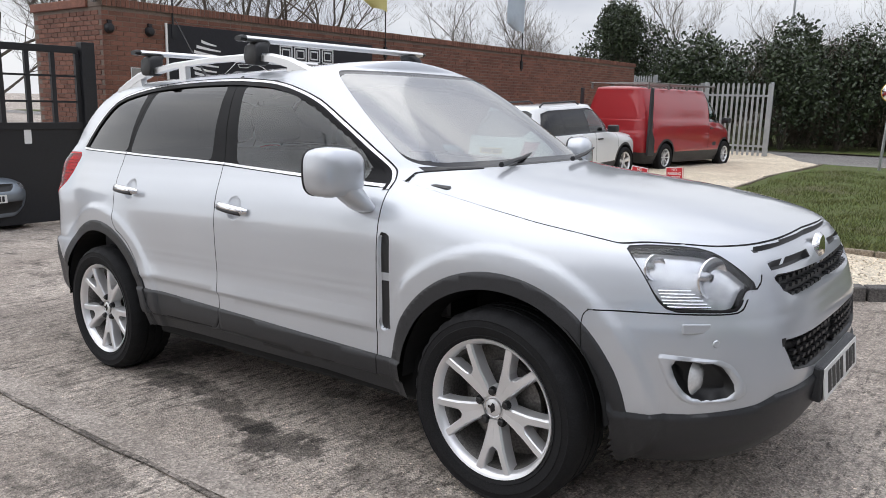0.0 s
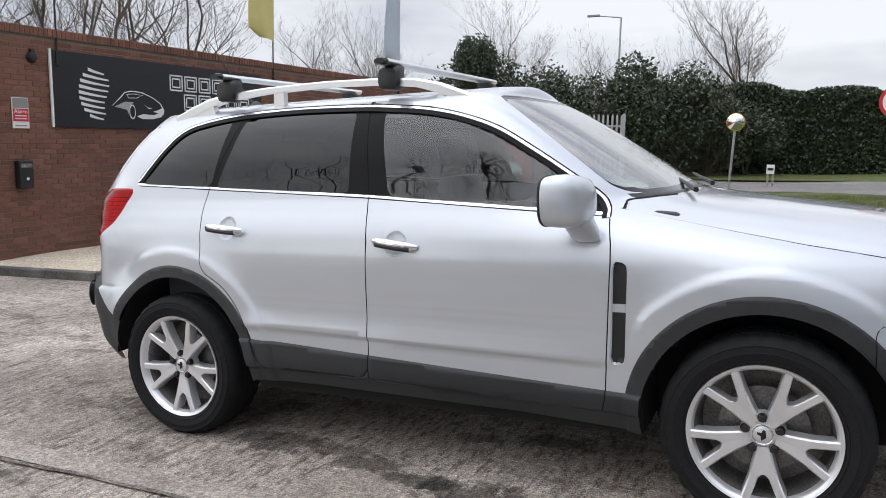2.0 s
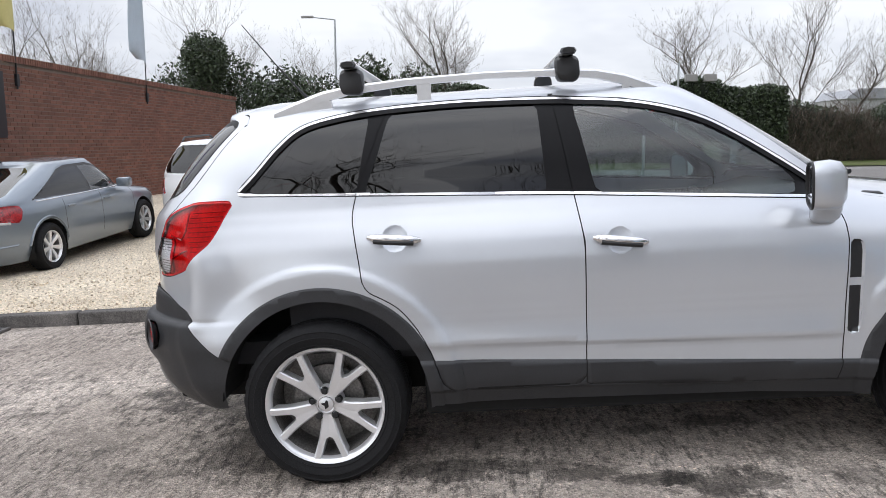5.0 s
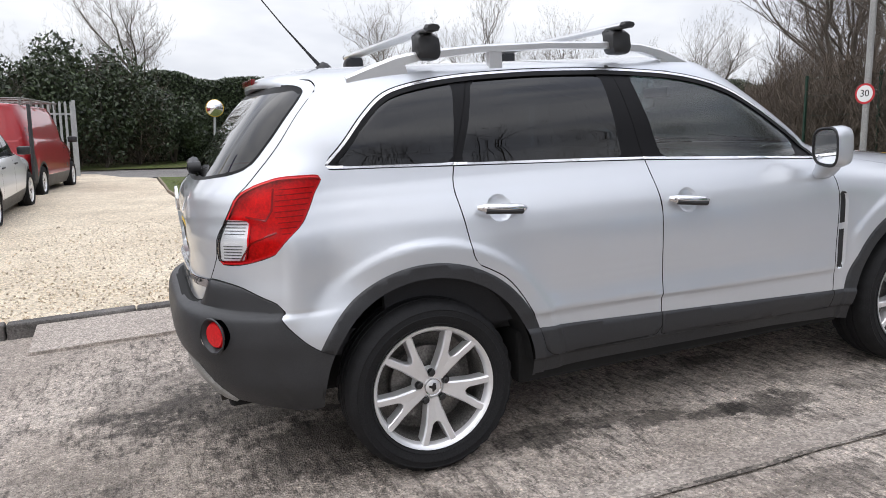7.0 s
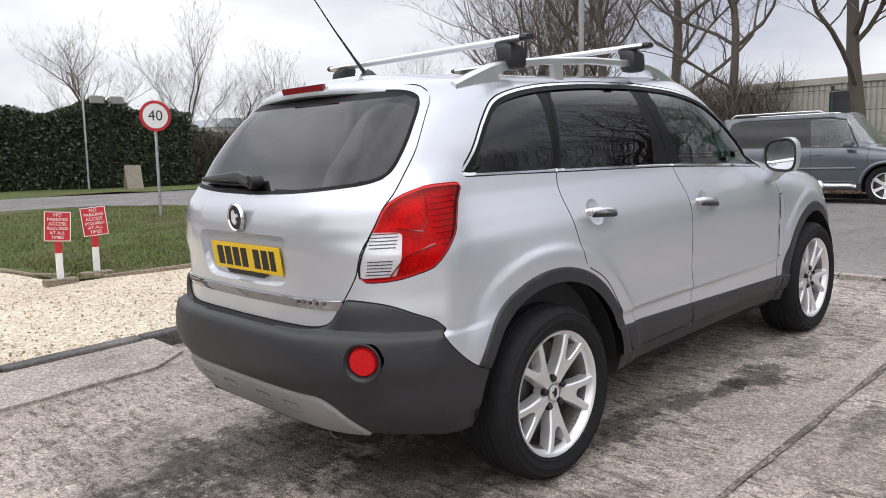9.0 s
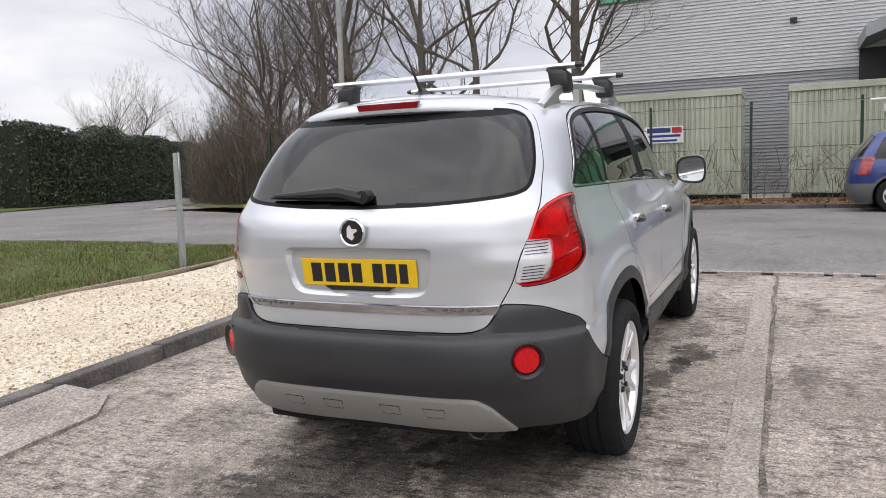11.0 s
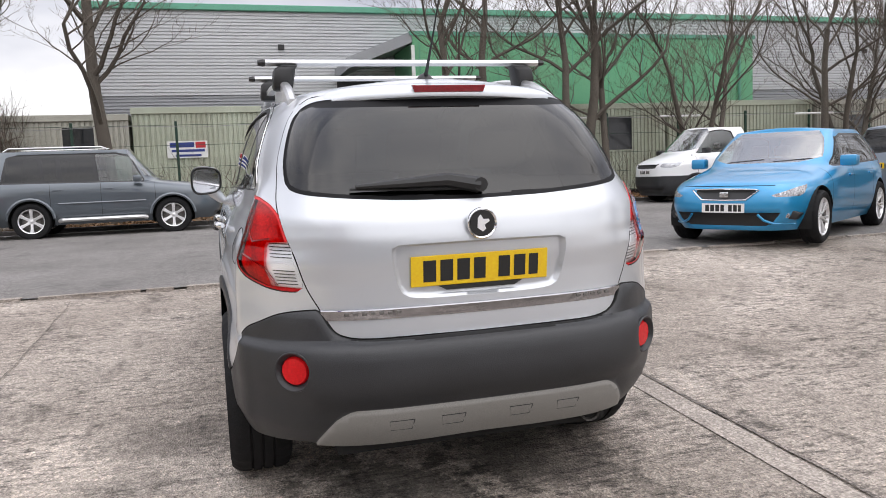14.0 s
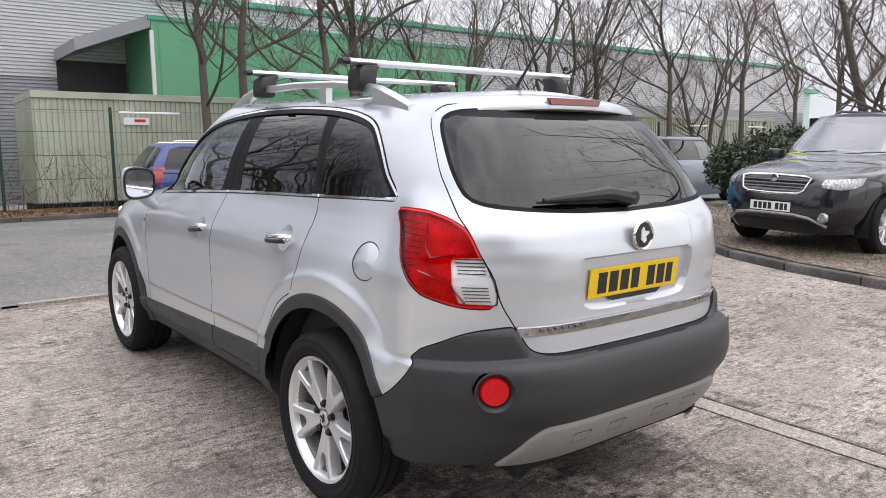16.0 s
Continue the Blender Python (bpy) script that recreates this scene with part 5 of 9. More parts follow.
        lone = ramp(s2.outputs["Green"], ((.90, (0,) * 3), (.93, (1,) * 3)))
        near = ramp(v2.outputs["Distance"], ((.22, (1.55, 1.52, 1.46)), (.30, (1,) * 3)))
        col = mix(col, mix(col, near, 1.0, "MULTIPLY"), lone)
        v3 = n.new("ShaderNodeTexVoronoi")
        v3.inputs["Scale"].default_value = 85
        l.new(tc.outputs["Object"], v3.inputs["Vector"])
        s3 = n.new("ShaderNodeSeparateColor")
        l.new(v3.outputs["Color"], s3.inputs["Color"])
        for channel, at, tone in (("Blue", .86, (1.5, 1.47, 1.42)), ("Red", .84, (.52, .50, .48))):
            few = ramp(s3.outputs[channel], ((at, (0,) * 3), (at + .02, (1,) * 3)))
            dot = ramp(v3.outputs["Distance"], ((.26, tone), (.42, (1,) * 3)))
            col = mix(col, mix(col, dot, 1.0, "MULTIPLY"), few)
    for cx, cy, rx, ry, amount in stains_and_shade:
        # oily, wet and pale patches, and painted shade under the car, with ragged edges
        mp, le, ad = n.new("ShaderNodeMapping"), n.new("ShaderNodeVectorMath"), n.new("ShaderNodeMath")
        mp.inputs["Location"].default_value, mp.inputs["Scale"].default_value = (-cx / rx, -cy / ry, 0), (1 / rx, 1 / ry, 0)
        l.new(tc.outputs["Object"], mp.inputs["Vector"])
        le.operation = "LENGTH"
        l.new(mp.outputs["Vector"], le.inputs[0])
        ad.operation = "MULTIPLY_ADD"
        ad.inputs[1].default_value = 3.4
        l.new(noise_node(5.5, 9, .8), ad.inputs[0])
        l.new(le.outputs["Value"], ad.inputs[2])
        mr = n.new("ShaderNodeMapRange")
        mr.inputs["From Min"].default_value, mr.inputs["From Max"].default_value = 2.36, 2.62
        mr.inputs["To Min"].default_value, mr.inputs["To Max"].default_value = 1 - amount, 1.0
        l.new(ad.outputs["Value"], mr.inputs["Value"])
        vm = n.new("ShaderNodeVectorMath")
        vm.operation = "SCALE"
        l.new(col, vm.inputs[0])
        l.new(mr.outputs["Result"], vm.inputs["Scale"])
        col = vm.outputs["Vector"]
    l.new(col, b.inputs["Base Color"])
    rr = n.new("ShaderNodeMapRange")
    rr.inputs["To Min"].default_value, rr.inputs["To Max"].default_value = rough - .18, min(1, rough + .08)
    l.new(noise_node(scale * 2, 4), rr.inputs["Value"])
    l.new(rr.outputs["Result"], b.inputs["Roughness"])
    b.inputs["Specular IOR Level"].default_value = .3
    add = n.new("ShaderNodeMath")
    add.operation = "ADD"
    l.new(v.outputs["Distance"], add.inputs[0])
    l.new(noise_node(scale * 30, 5, .7), add.inputs[1])
    bp = n.new("ShaderNodeBump")
    bp.inputs["Strength"].default_value, bp.inputs["Distance"].default_value = .9, bump
    l.new(add.outputs["Value"], bp.inputs["Height"])
    l.new(bp.outputs["Normal"], b.inputs["Normal"])
    return m


YARD = ground_material("worn_concrete", (.395, .343, .297), (.285, .244, .208), (.53, .468, .41), .34, .6, 105, .84, .009, .50, .50,
                       [(-.86, -.80, .34, .15, .62), (-.50, -.78, .25, .09, .5), (-.27, -.88, .20, .09, .62), (.0, -.96, .24, .08, .62), (.30, -1.0, .30, .15, .66), (.46, -.33, .22, .10, .6), (.08, -.41, .14, .07, .5), (.02, -1.68, .25, .14, .42), (.9, -1.0, .35, .10, .38),
                        # the first two here paint wet ground and shade beneath the car's tail
                        (-1.95, .35, .75, .50, .6), (-1.6, -.45, .7, .4, .45), (-2.45, .72, .42, .75, .30), (-1.45, -.25, .5, .4, .34), (-1.6, 1.35, .34, .30, .30), (-.9, 1.15, .30, .5, .33), (-2.9, -.7, .7, .7, .22), (-1.15, 1.65, .55, .32, -.30)])
STRIP = ground_material("trowelled_concrete", (.362, .318, .279), (.28, .243, .211), (.43, .38, .336), .38, .9, 100, .85, .004, .35)
ROAD = ground_material("asphalt", (.20, .188, .178), (.155, .146, .138), (.245, .232, .222), .42, .45, 110, .82, .005, .28)
GRAVEL = ground_material("cream_gravel", (.68, .585, .45), (.58, .49, .37), (.76, .67, .53), .28, .8, 46, .95, .02, 0.0)
SOIL = ground_material("turf", (.085, .105, .028), (.10, .092, .040), (.095, .128, .030), .35, .7, 60, .95, .01, .2)
LITTER = ground_material("leaf_litter", (.16, .10, .055), (.09, .065, .04), (.24, .145, .075), .6, 1.4, 26, .95, .02, .3)
DIRT = ground_material("gritty_soil", (.21, .165, .125), (.13, .105, .08), (.29, .24, .19), .6, 1.1, 34, .95, .02, .3)
KERB = ground_material("kerb_concrete", (.105, .098, .092), (.065, .061, .058), (.17, .158, .148), .25, 2.2, 90, .85, .003, .3)
TAR = ground_material("gritty_joint", (.20, .175, .152), (.10, .087, .076), (.30, .265, .235), .6, 3.0, 80, .9, .006, .3)
WOODEDGE = material("weathered_timber", (.26, .215, .16), .85, 0, .3, 3, 60, bump=.002)


def sheet(name, x0, x1, y0, y1, mat, step, lift):
    """A surface that follows the land, lift metres above it."""
    bm = bmesh.new()
    nx, ny = max(1, round((x1 - x0) / step)), max(1, round((y1 - y0) / step))
    rows = []
    for j in range(ny + 1):
        row = []
        for i in range(nx + 1):
            x, y = x0 + (x1 - x0) * i / nx, y0 + (y1 - y0) * j / ny
            row.append(bm.verts.new((x, y, ground_z(x, y) + lift + .012 * noise.noise((x * .35, y * .35, 1)))))
        rows.append(row)
    for a, b in zip(rows, rows[1:]):
        for i in range(nx):
            bm.faces.new((a[i], a[i + 1], b[i + 1], b[i]))
    return mesh_object(name, bm, mat, smooth=True)


def area(name, outline, mat, lift, step=.5, uneven=0.0):
    """A surface inside an outline, cut from a grid along its edge."""
    xs, ys = [p[0] for p in outline], [p[1] for p in outline]
    bm = bmesh.new()
    n = max(2, int((max(xs) - min(xs)) / step) + 1)
    m = max(2, int((max(ys) - min(ys)) / step) + 1)
    a = [bm.verts.new((x, y, 0)) for x, y in outline]
    bm.faces.new(a)
    for i in range(1, n):
        x = min(xs) + (max(xs) - min(xs)) * i / n
        bmesh.ops.bisect_plane(bm, geom=list(bm.verts) + list(bm.edges) + list(bm.faces), plane_co=(x, 0, 0), plane_no=(1, 0, 0))
    for j in range(1, m):
        y = min(ys) + (max(ys) - min(ys)) * j / m
        bmesh.ops.bisect_plane(bm, geom=list(bm.verts) + list(bm.edges) + list(bm.faces), plane_co=(0, y, 0), plane_no=(0, 1, 0))
    bmesh.ops.recalc_face_normals(bm, faces=bm.faces)
    for v in bm.verts:
        v.co.z = ground_z(v.co.x, v.co.y) + lift + uneven * noise.noise((v.co.x * .8, v.co.y * .8, 5))
    if bm.faces and sum(f.normal.z for f in bm.faces) < 0:
        bmesh.ops.reverse_faces(bm, faces=bm.faces)
    return mesh_object(name, bm, mat, smooth=True)


def build_ground():
    # one sheet to the horizon, fine near by
    bm = bmesh.new()
    xs = [-400, -150, -70, -40, -25] + list(np.arange(-16, 22.01, .6)) + [27, 34, 45, 70, 150, 400]
    ys = [-400, -150, -80, -50, -36] + list(np.arange(-28, 30.01, .8)) + [36, 45, 60, 90, 160, 400]
    g = [[bm.verts.new((x, y, ground_z(x, y) + .012 * noise.noise((x * .35, y * .35, 1)))) for x in xs] for y in ys]
    for a, b in zip(g, g[1:]):
        for i in range(len(xs) - 1):
            bm.faces.new((a[i], a[i + 1], b[i + 1], b[i]))
    tagged(mesh_object("ground", bm, YARD, smooth=True), "worn stained concrete yard", "ground", kind="structure")
    tagged(area("road", [(3.15, -70), (14.6, -70), (14.6, 14), (20, 24), (90, 44), (90, 60), (9, 26.8), (-60, 22.5), (-60, 19.5), (-6, 19.6), (1.0, 19.0), (3.4, 17.0), (4.6, 14.0), (4.8, 10.5), (4.6, 8.0), (4.4, 6.2), (4.2, 5.2), (3.15, 4.2)], ROAD, .016, 2.0), "grey asphalt road", "road", kind="structure")
    tagged(area("gravel_drive", [(-8.9, 2.74), (.4, 2.70), (1.3, 3.2), (2.3, 3.78), (3.4, 4.5), (3.95, 5.0), (3.6, 5.12), (2.5, 4.86), (.07, 5.45), (-1.1, 5.78), (-1.55, 9), (-1.9, 13.4), (-2.0, 19.0), (-4.5, 23.5), (-8.9, 23.5)], GRAVEL, .075, .4, .03), "pale cream gravel drive", "gravel", kind="structure")
    tagged(area("grass_verge", [(-1.06, 5.8), (.07, 5.49), (2.5, 4.90), (3.6, 5.16), (4.05, 5.3), (4.3, 6.2), (4.5, 8.0), (4.7, 10.5), (4.5, 14.0), (3.3, 17.0), (1.0, 18.9), (-1.95, 19.2), (-1.86, 13.4), (-1.5, 9)], SOIL, .09, .5, .05), "short patchy green grass", "grass", kind="structure")
    tagged(area("far_verge", [(-60, 22.6), (9, 26.9), (90, 60.2), (90, 75), (-60, 60)], SOIL, .06, 3.0, .08), "mown grass below the hedge", "grass", kind="structure")
    tagged(area("bank", [(14.75, -75), (18.6, -75), (18.6, 12), (21, 22), (14.75, 13)], LITTER, .10, .9, .10), "bank of brown fallen leaves", "bank", kind="structure")
    tagged(area("island", [(5.6, -10.6), (5.0, -9.75), (2.0, -6.95), (1.2, -6.3), (.1, -5.95), (-1.2, -5.75), (-6, -5.7), (-6, -26), (5.6, -26)], DIRT, .11, .7, .03), "bare gritty soil island with scruffy grass", "grass", kind="structure")
    tagged(area("bank_verge", [(14.78, 8.6), (16.4, 8.6), (17.6, 14), (20.0, 20.5), (19.2, 22.2), (14.78, 13.4)], SOIL, .19, .8, .05), "rough green verge below the scrub", "grass", kind="structure")
    # smooth strip and tarred joints between the bays of concrete
    for y0, y1, x0, x1 in ((-1.455, -1.305, -14, 3.1),):
        tagged(sheet("concrete_strip", x0, x1, y0, y1, STRIP, .3, .0055), "smoother concrete strip beside the joint", "concrete strip", kind="structure")
    def crack(pts, w, jag=.02, name="joint"):
        bm = bmesh.new()
        prev = None
        p = [Vector(q) for q in pts]
        out = []
        for a, b in zip(p, p[1:]):
            n = max(2, int((b - a).length / .12))
            for i in range(n):
                out.append(a + (b - a) * i / n)
        out.append(p[-1])
        for i, q in enumerate(out):
            d = (out[min(i + 1, len(out) - 1)] - out[max(i - 1, 0)]).normalized()
            side = Vector((-d.y, d.x))
            c = q + side * jag * noise.noise((q.x * 3, q.y * 3, 7))
            ww = w * (.6 + .8 * abs(noise.noise((q.x * 5, q.y * 5, 2))))
            row = [bm.verts.new((c.x + side.x * u, c.y + side.y * u, ground_z(c.x, c.y) + .012 * noise.noise((c.x * .35, c.y * .35, 1)) + .010)) for u in (-ww, ww)]
            if prev:
                bm.faces.new((prev[0], prev[1], row[1], row[0]))
            prev = row
        bmesh.ops.recalc_face_normals(bm, faces=bm.faces)
        return tagged(mesh_object(name, bm, TAR), "dark open joint in the concrete", "joint", kind="structure")
    crack([(-14, -1.487), (3.1, -1.477)], .015, .022)
    crack([(-9, 2.27), (2.9, 2.27)], .004)
    crack([(3.05, -14), (3.08, 4.0)], .012, .03)
    crack([(-.77, -1.55), (-.60, -2.5), (-.7, -4.5), (-.5, -8)], .003, .06)
    crack([(-5.2, -1.2), (-5.0, .5), (-5.3, 2.2)], .003, .06)
    crack([(2.0, -6.2), (2.9, -9.2)], .012, .08)
    # broken pale edge where yard meets road
    bm = bmesh.new()
    rnd = random.Random(5)
    y = -14.0
    while y < 4:
        d = rnd.uniform(.3, 1.1)
        add_box(bm, 3.12, 3.12 + rnd.uniform(.06, .13), y, y + d - rnd.uniform(.02, .2), ground_z(3.15, y) - .05, ground_z(3.15, y) + .026)
        y += d
    tagged(mesh_object("channel_edge", bm, STRIP), "broken pale concrete edge of the yard", "edging", kind="structure")


def kerb_line(pts, name, height, width, mat, label, length=.9, lift=0.0):
    """Kerb stones one after another along a line."""
    p = [Vector((*q, 0)) for q in pts]
    thing = tagged(empty(name), label, "kerb", kind="structure")
    rnd = random.Random(len(pts))
    seq = []
    pos = p[0].copy()
    i = 0
    while i < len(p) - 1:
        left = length
        start = pos.copy()
        while i < len(p) - 1 and (p[i + 1] - pos).length <= left:
            left -= (p[i + 1] - pos).length
            pos = p[i + 1].copy()
            i += 1
        if i < len(p) - 1:
            pos = pos + (p[i + 1] - pos).normalized() * left
        seq.append((start, pos.copy()))
    shared = {}
    for k, (a, b) in enumerate(seq):
        L = round((b - a).length, 2)
        if L < .1:
            continue
        if L not in shared:
            bm = box(0, L - .012, -width / 2, width / 2, -.10, height, .014)
            me = bpy.data.meshes.new("kerb_stone")
            bm.to_mesh(me)
            bm.free()
            me.materials.append(mat)
            shared[L] = me
        ob = new("kerb_stone", shared[L])
        ob.parent = thing
        d = (b - a).normalized()
        c = a
        za, zb = ground_z(a.x, a.y), ground_z(b.x, b.y)
        ob.matrix_world = Matrix.Translation((c.x, c.y, za + lift + rnd.uniform(-.006, .006))) @ pose(0, 0, 0, 0, -math.degrees(math.atan2(zb - za, max(L, .01))), math.degrees(math.atan2(d.y, d.x)) + rnd.uniform(-.7, .7))
    return thing


build_ground()
kerb_line([(-8.8, 2.66), (.3, 2.62), (.8, 2.82), (1.35, 3.12), (2.35, 3.68), (3.3, 4.3), (3.9, 4.78), (4.15, 5.2)], "kerb", .115, .13, KERB, "dark concrete kerb along the gravel")
kerb_line([(4.22, 5.3), (4.4, 6.2), (4.62, 8.0), (4.8, 10.5), (4.6, 14.0), (3.4, 17.0), (1.0, 19.0), (-2.1, 19.35)], "road_kerb", .10, .12, KERB, "low kerb between grass and road")
kerb_line([(-1.5, 9), (-1.08, 5.80), (.07, 5.46), (2.5, 4.88), (3.7, 5.1)], "timber_edging", .115, .045, WOODEDGE, "weathered timber edging beside the grass", 1.2, .0)
kerb_line([(-1.95, 19.1), (-1.86, 13.4), (-1.52, 9.05)], "drive_edging", .12, .05, WOODEDGE, "weathered edging of the drive", 1.8)
kerb_line([(14.66, -60), (14.66, 14)], "far_kerb", .12, .13, KERB, "concrete kerb of the far footway", 1.8)
kerb_line([(-6, -5.65), (-1.2, -5.7), (.1, -5.9), (1.2, -6.25), (2.0, -6.9), (5.0, -9.7), (5.65, -10.6), (5.7, -25)], "island_kerb", .10, .15, KERB, "worn grey concrete kerb of the island")


def stones():
    """Loose gravel lying on the drive beside the kerb."""
    rnd = random.Random(11)
    verts, faces = [], []
    base = [Vector(v) for v in ((0, 0, 1), (.9, 0, .45), (.28, .85, .45), (-.72, .53, .45), (-.72, -.53, .45), (.28, -.85, .45), (.72, .53, -.3), (-.28, .85, -.3), (-.9, 0, -.3), (-.28, -.85, -.3), (.72, -.53, -.3))]
    tri = [(0, 1, 2), (0, 2, 3), (0, 3, 4), (0, 4, 5), (0, 5, 1), (1, 6, 2), (2, 6, 7), (2, 7, 3), (3, 7, 8), (3, 8, 4), (4, 8, 9), (4, 9, 5), (5, 9, 10), (5, 10, 1), (1, 10, 6)]
    outline = np.array([(-6.5, 2.76), (.4, 2.74), (1.3, 3.26), (2.3, 3.84), (3.4, 4.56), (3.75, 4.95), (2.5, 4.80), (.07, 5.38), (-1.15, 5.7), (-1.6, 9), (-6.5, 9)])
    pts = []
    while len(pts) < 9500:
        x, y = rnd.uniform(-6.5, 3.8), 2.76 + 6.2 * rnd.random() ** 1.7
        pts.append((x, y))
    d = polygon_distance(np.array(pts), outline)
    for (x, y), dd in zip(pts, d):
        if dd > -.01:
            continue
        r = rnd.uniform(.007, .015)
        q = Euler((rnd.uniform(0, 6), rnd.uniform(0, 6), rnd.uniform(0, 6))).to_matrix()
        sc = Vector((rnd.uniform(.8, 1.3), rnd.uniform(.7, 1.1), rnd.uniform(.6, .9))) * r
        z = ground_z(x, y) + .075 + .03 * noise.noise((x * .8, y * .8, 5)) + r * .3
        o = len(verts)
        for v in base:
            w = q @ Vector((v.x * sc.x, v.y * sc.y, v.z * sc.z))
            verts.append((x + w.x, y + w.y, z + w.z))
        faces += [(a + o, b + o, c + o) for a, b, c in tri]
    me = bpy.data.meshes.new("gravel_stones")
    me.from_pydata(verts, [], faces)
    me.materials.append(material("gravel_stone", (.72, .62, .48), .9, 0, .2, 20, 90, island=.35))
    tagged(new("gravel_stones", me), "loose cream gravel stones", "gravel", kind="stuff")


def blades(name, outline, count, seed, height, label, bias=1.0, lift=.09, wob=.05):
    rnd = random.Random(seed)
    xs, ys = [p[0] for p in outline], [p[1] for p in outline]
    pts = [(rnd.uniform(min(xs), max(xs)), min(ys) + (max(ys) - min(ys)) * rnd.random() ** bias) for _ in range(count)]
    d = polygon_distance(np.array(pts), outline)
    verts, faces = [], []
    for (x, y), dd in zip(pts, d):
        if dd > -.03:
            continue
        clump = .5 + noise.noise((x * 1.7, y * 1.7, 9)) * .8
        h = height * rnd.uniform(.5, 1.2) * max(.35, .6 + clump)
        a, w = rnd.uniform(0, 6.28), rnd.uniform(.004, .008)
        z = ground_z(x, y) + lift + wob * noise.noise((x * .8, y * .8, 5)) - .01
        lean = rnd.uniform(.1, .8) * h
        o = len(verts)
        c, q = math.cos(a), math.sin(a)
        b = rnd.uniform(0, 6.28)
        verts += [(x - c * w, y - q * w, z), (x + c * w, y + q * w, z), (x + math.cos(b) * lean, y + math.sin(b) * lean, z + h)]
        faces.append((o, o + 1, o + 2))
    me = bpy.data.meshes.new(name)
    me.from_pydata(verts, [], faces)
    me.materials.append(GRASSBLADE)
    tagged(new(name, me), label, "grass", kind="stuff")


GRASSBLADE = material("grass_blade", (.105, .140, .030), .7, 0, .3, 2.0, 20, island=.45, second=(.13, .125, .045))
stones()
blades("grass", [(-1.0, 5.85), (.07, 5.55), (2.5, 4.96), (3.6, 5.2), (4.0, 5.4), (4.25, 6.2), (4.4, 8.0), (4.6, 10.5), (4.4, 14.0), (3.0, 17), (-1.7, 17), (-1.45, 9)], 70000, 3, .05, "short patchy green grass blades", 1.8)
blades("weeds", [(5.4, -10.6), (4.9, -9.9), (2.0, -7.1), (1.3, -6.5), (-1.2, -6), (-2, -12), (5.4, -12)], 3500, 4, .06, "scruffy grass on the island", 1.0, .11, .03)
# ramp of concrete against the kerb, drain cover
rx = bmesh.new()
a_ = [rx.verts.new(p) for p in ((-3.2, 2.02, ground_z(-3.2, 2) + .018), (-1.75, 2.06, ground_z(-1.7, 2) + .018), (-1.45, 2.30, ground_z(-1.45, 2) + .018), (-1.55, 2.58, ground_z(-1.5, 2.5) + .085), (-3.2, 2.58, ground_z(-3.2, 2.5) + .085))]
rx.faces.new(a_)
r_ = bmesh.ops.extrude_face_region(rx, geom=list(rx.faces))
bmesh.ops.translate(rx, verts=[v for v in r_["geom"] if isinstance(v, bmesh.types.BMVert)], vec=(0, 0, -.12))
bmesh.ops.recalc_face_normals(rx, faces=rx.faces)
tagged(mesh_object("kerb_ramp", rx, STRIP), "pale concrete ramp against the kerb", "ramp", kind="structure")
drain = tagged(mesh_object("drain_grate", box(-.16, .16, -.14, .14, 0, .03, .006), STEEL), "rusty iron drain grate in the yard", "drain")
drain.matrix_world = stand(-5.05, 2.38, 0)
for i_ in range(5):
    sl = part("grate_slot", box(-.13, .13, -.115 + .05 * i_, -.085 + .05 * i_, .0295, .0315), DARK, drain)


# ---- the other vehicles ----
def paint(name, c, metal=.3, rough=.35):
    return material(name, c, rough, metal, .04, 3, 600, coat=1.0)


def vehicle_table(L, W, H, nose, cowl, roof_front, roof_rear, belt, tail, low=.2, rear_n=5.0, front_n=4.4):
    """Level outlines of a car. cowl: (x, z) foot of the windscreen; tail: reach of the tail at the belt."""
    h, w = L / 2, W / 2
    cx, cz = cowl
    top = H - .045
    def between(a, b, t):
        return a + (b - a) * t
    rows = [(low, w * .90, h - .16, h - .14, rear_n, front_n), (low + .14, w * .97, h - .05, h - .04, rear_n, front_n), (.52, w, h, h, rear_n, front_n), (nose - .12, w, h - .01, h - .03, rear_n, front_n), (nose, w * .995, h - .03, h - .12, rear_n, 3.6),
            (between(nose, cz, .35), w * .985, between(h - .03, tail, .35), between(h - .12, cx, .25), rear_n, 3.1), (between(nose, cz, .75), w * .96, between(h - .03, tail, .75), between(h - .12, cx, .70), rear_n, 2.9), (cz, w * .935, tail, cx, rear_n + .5, 3.3)]
    for t in (.25, .5, .75, .92, 1.0):
        z = between(cz + .02, top, t)
        rows.append((z, w * between(.92, .70, t ** 1.5), between(tail, roof_rear, t ** 1.15), between(cx - .06, roof_front, t), rear_n + .5, 4.0))
    return rows


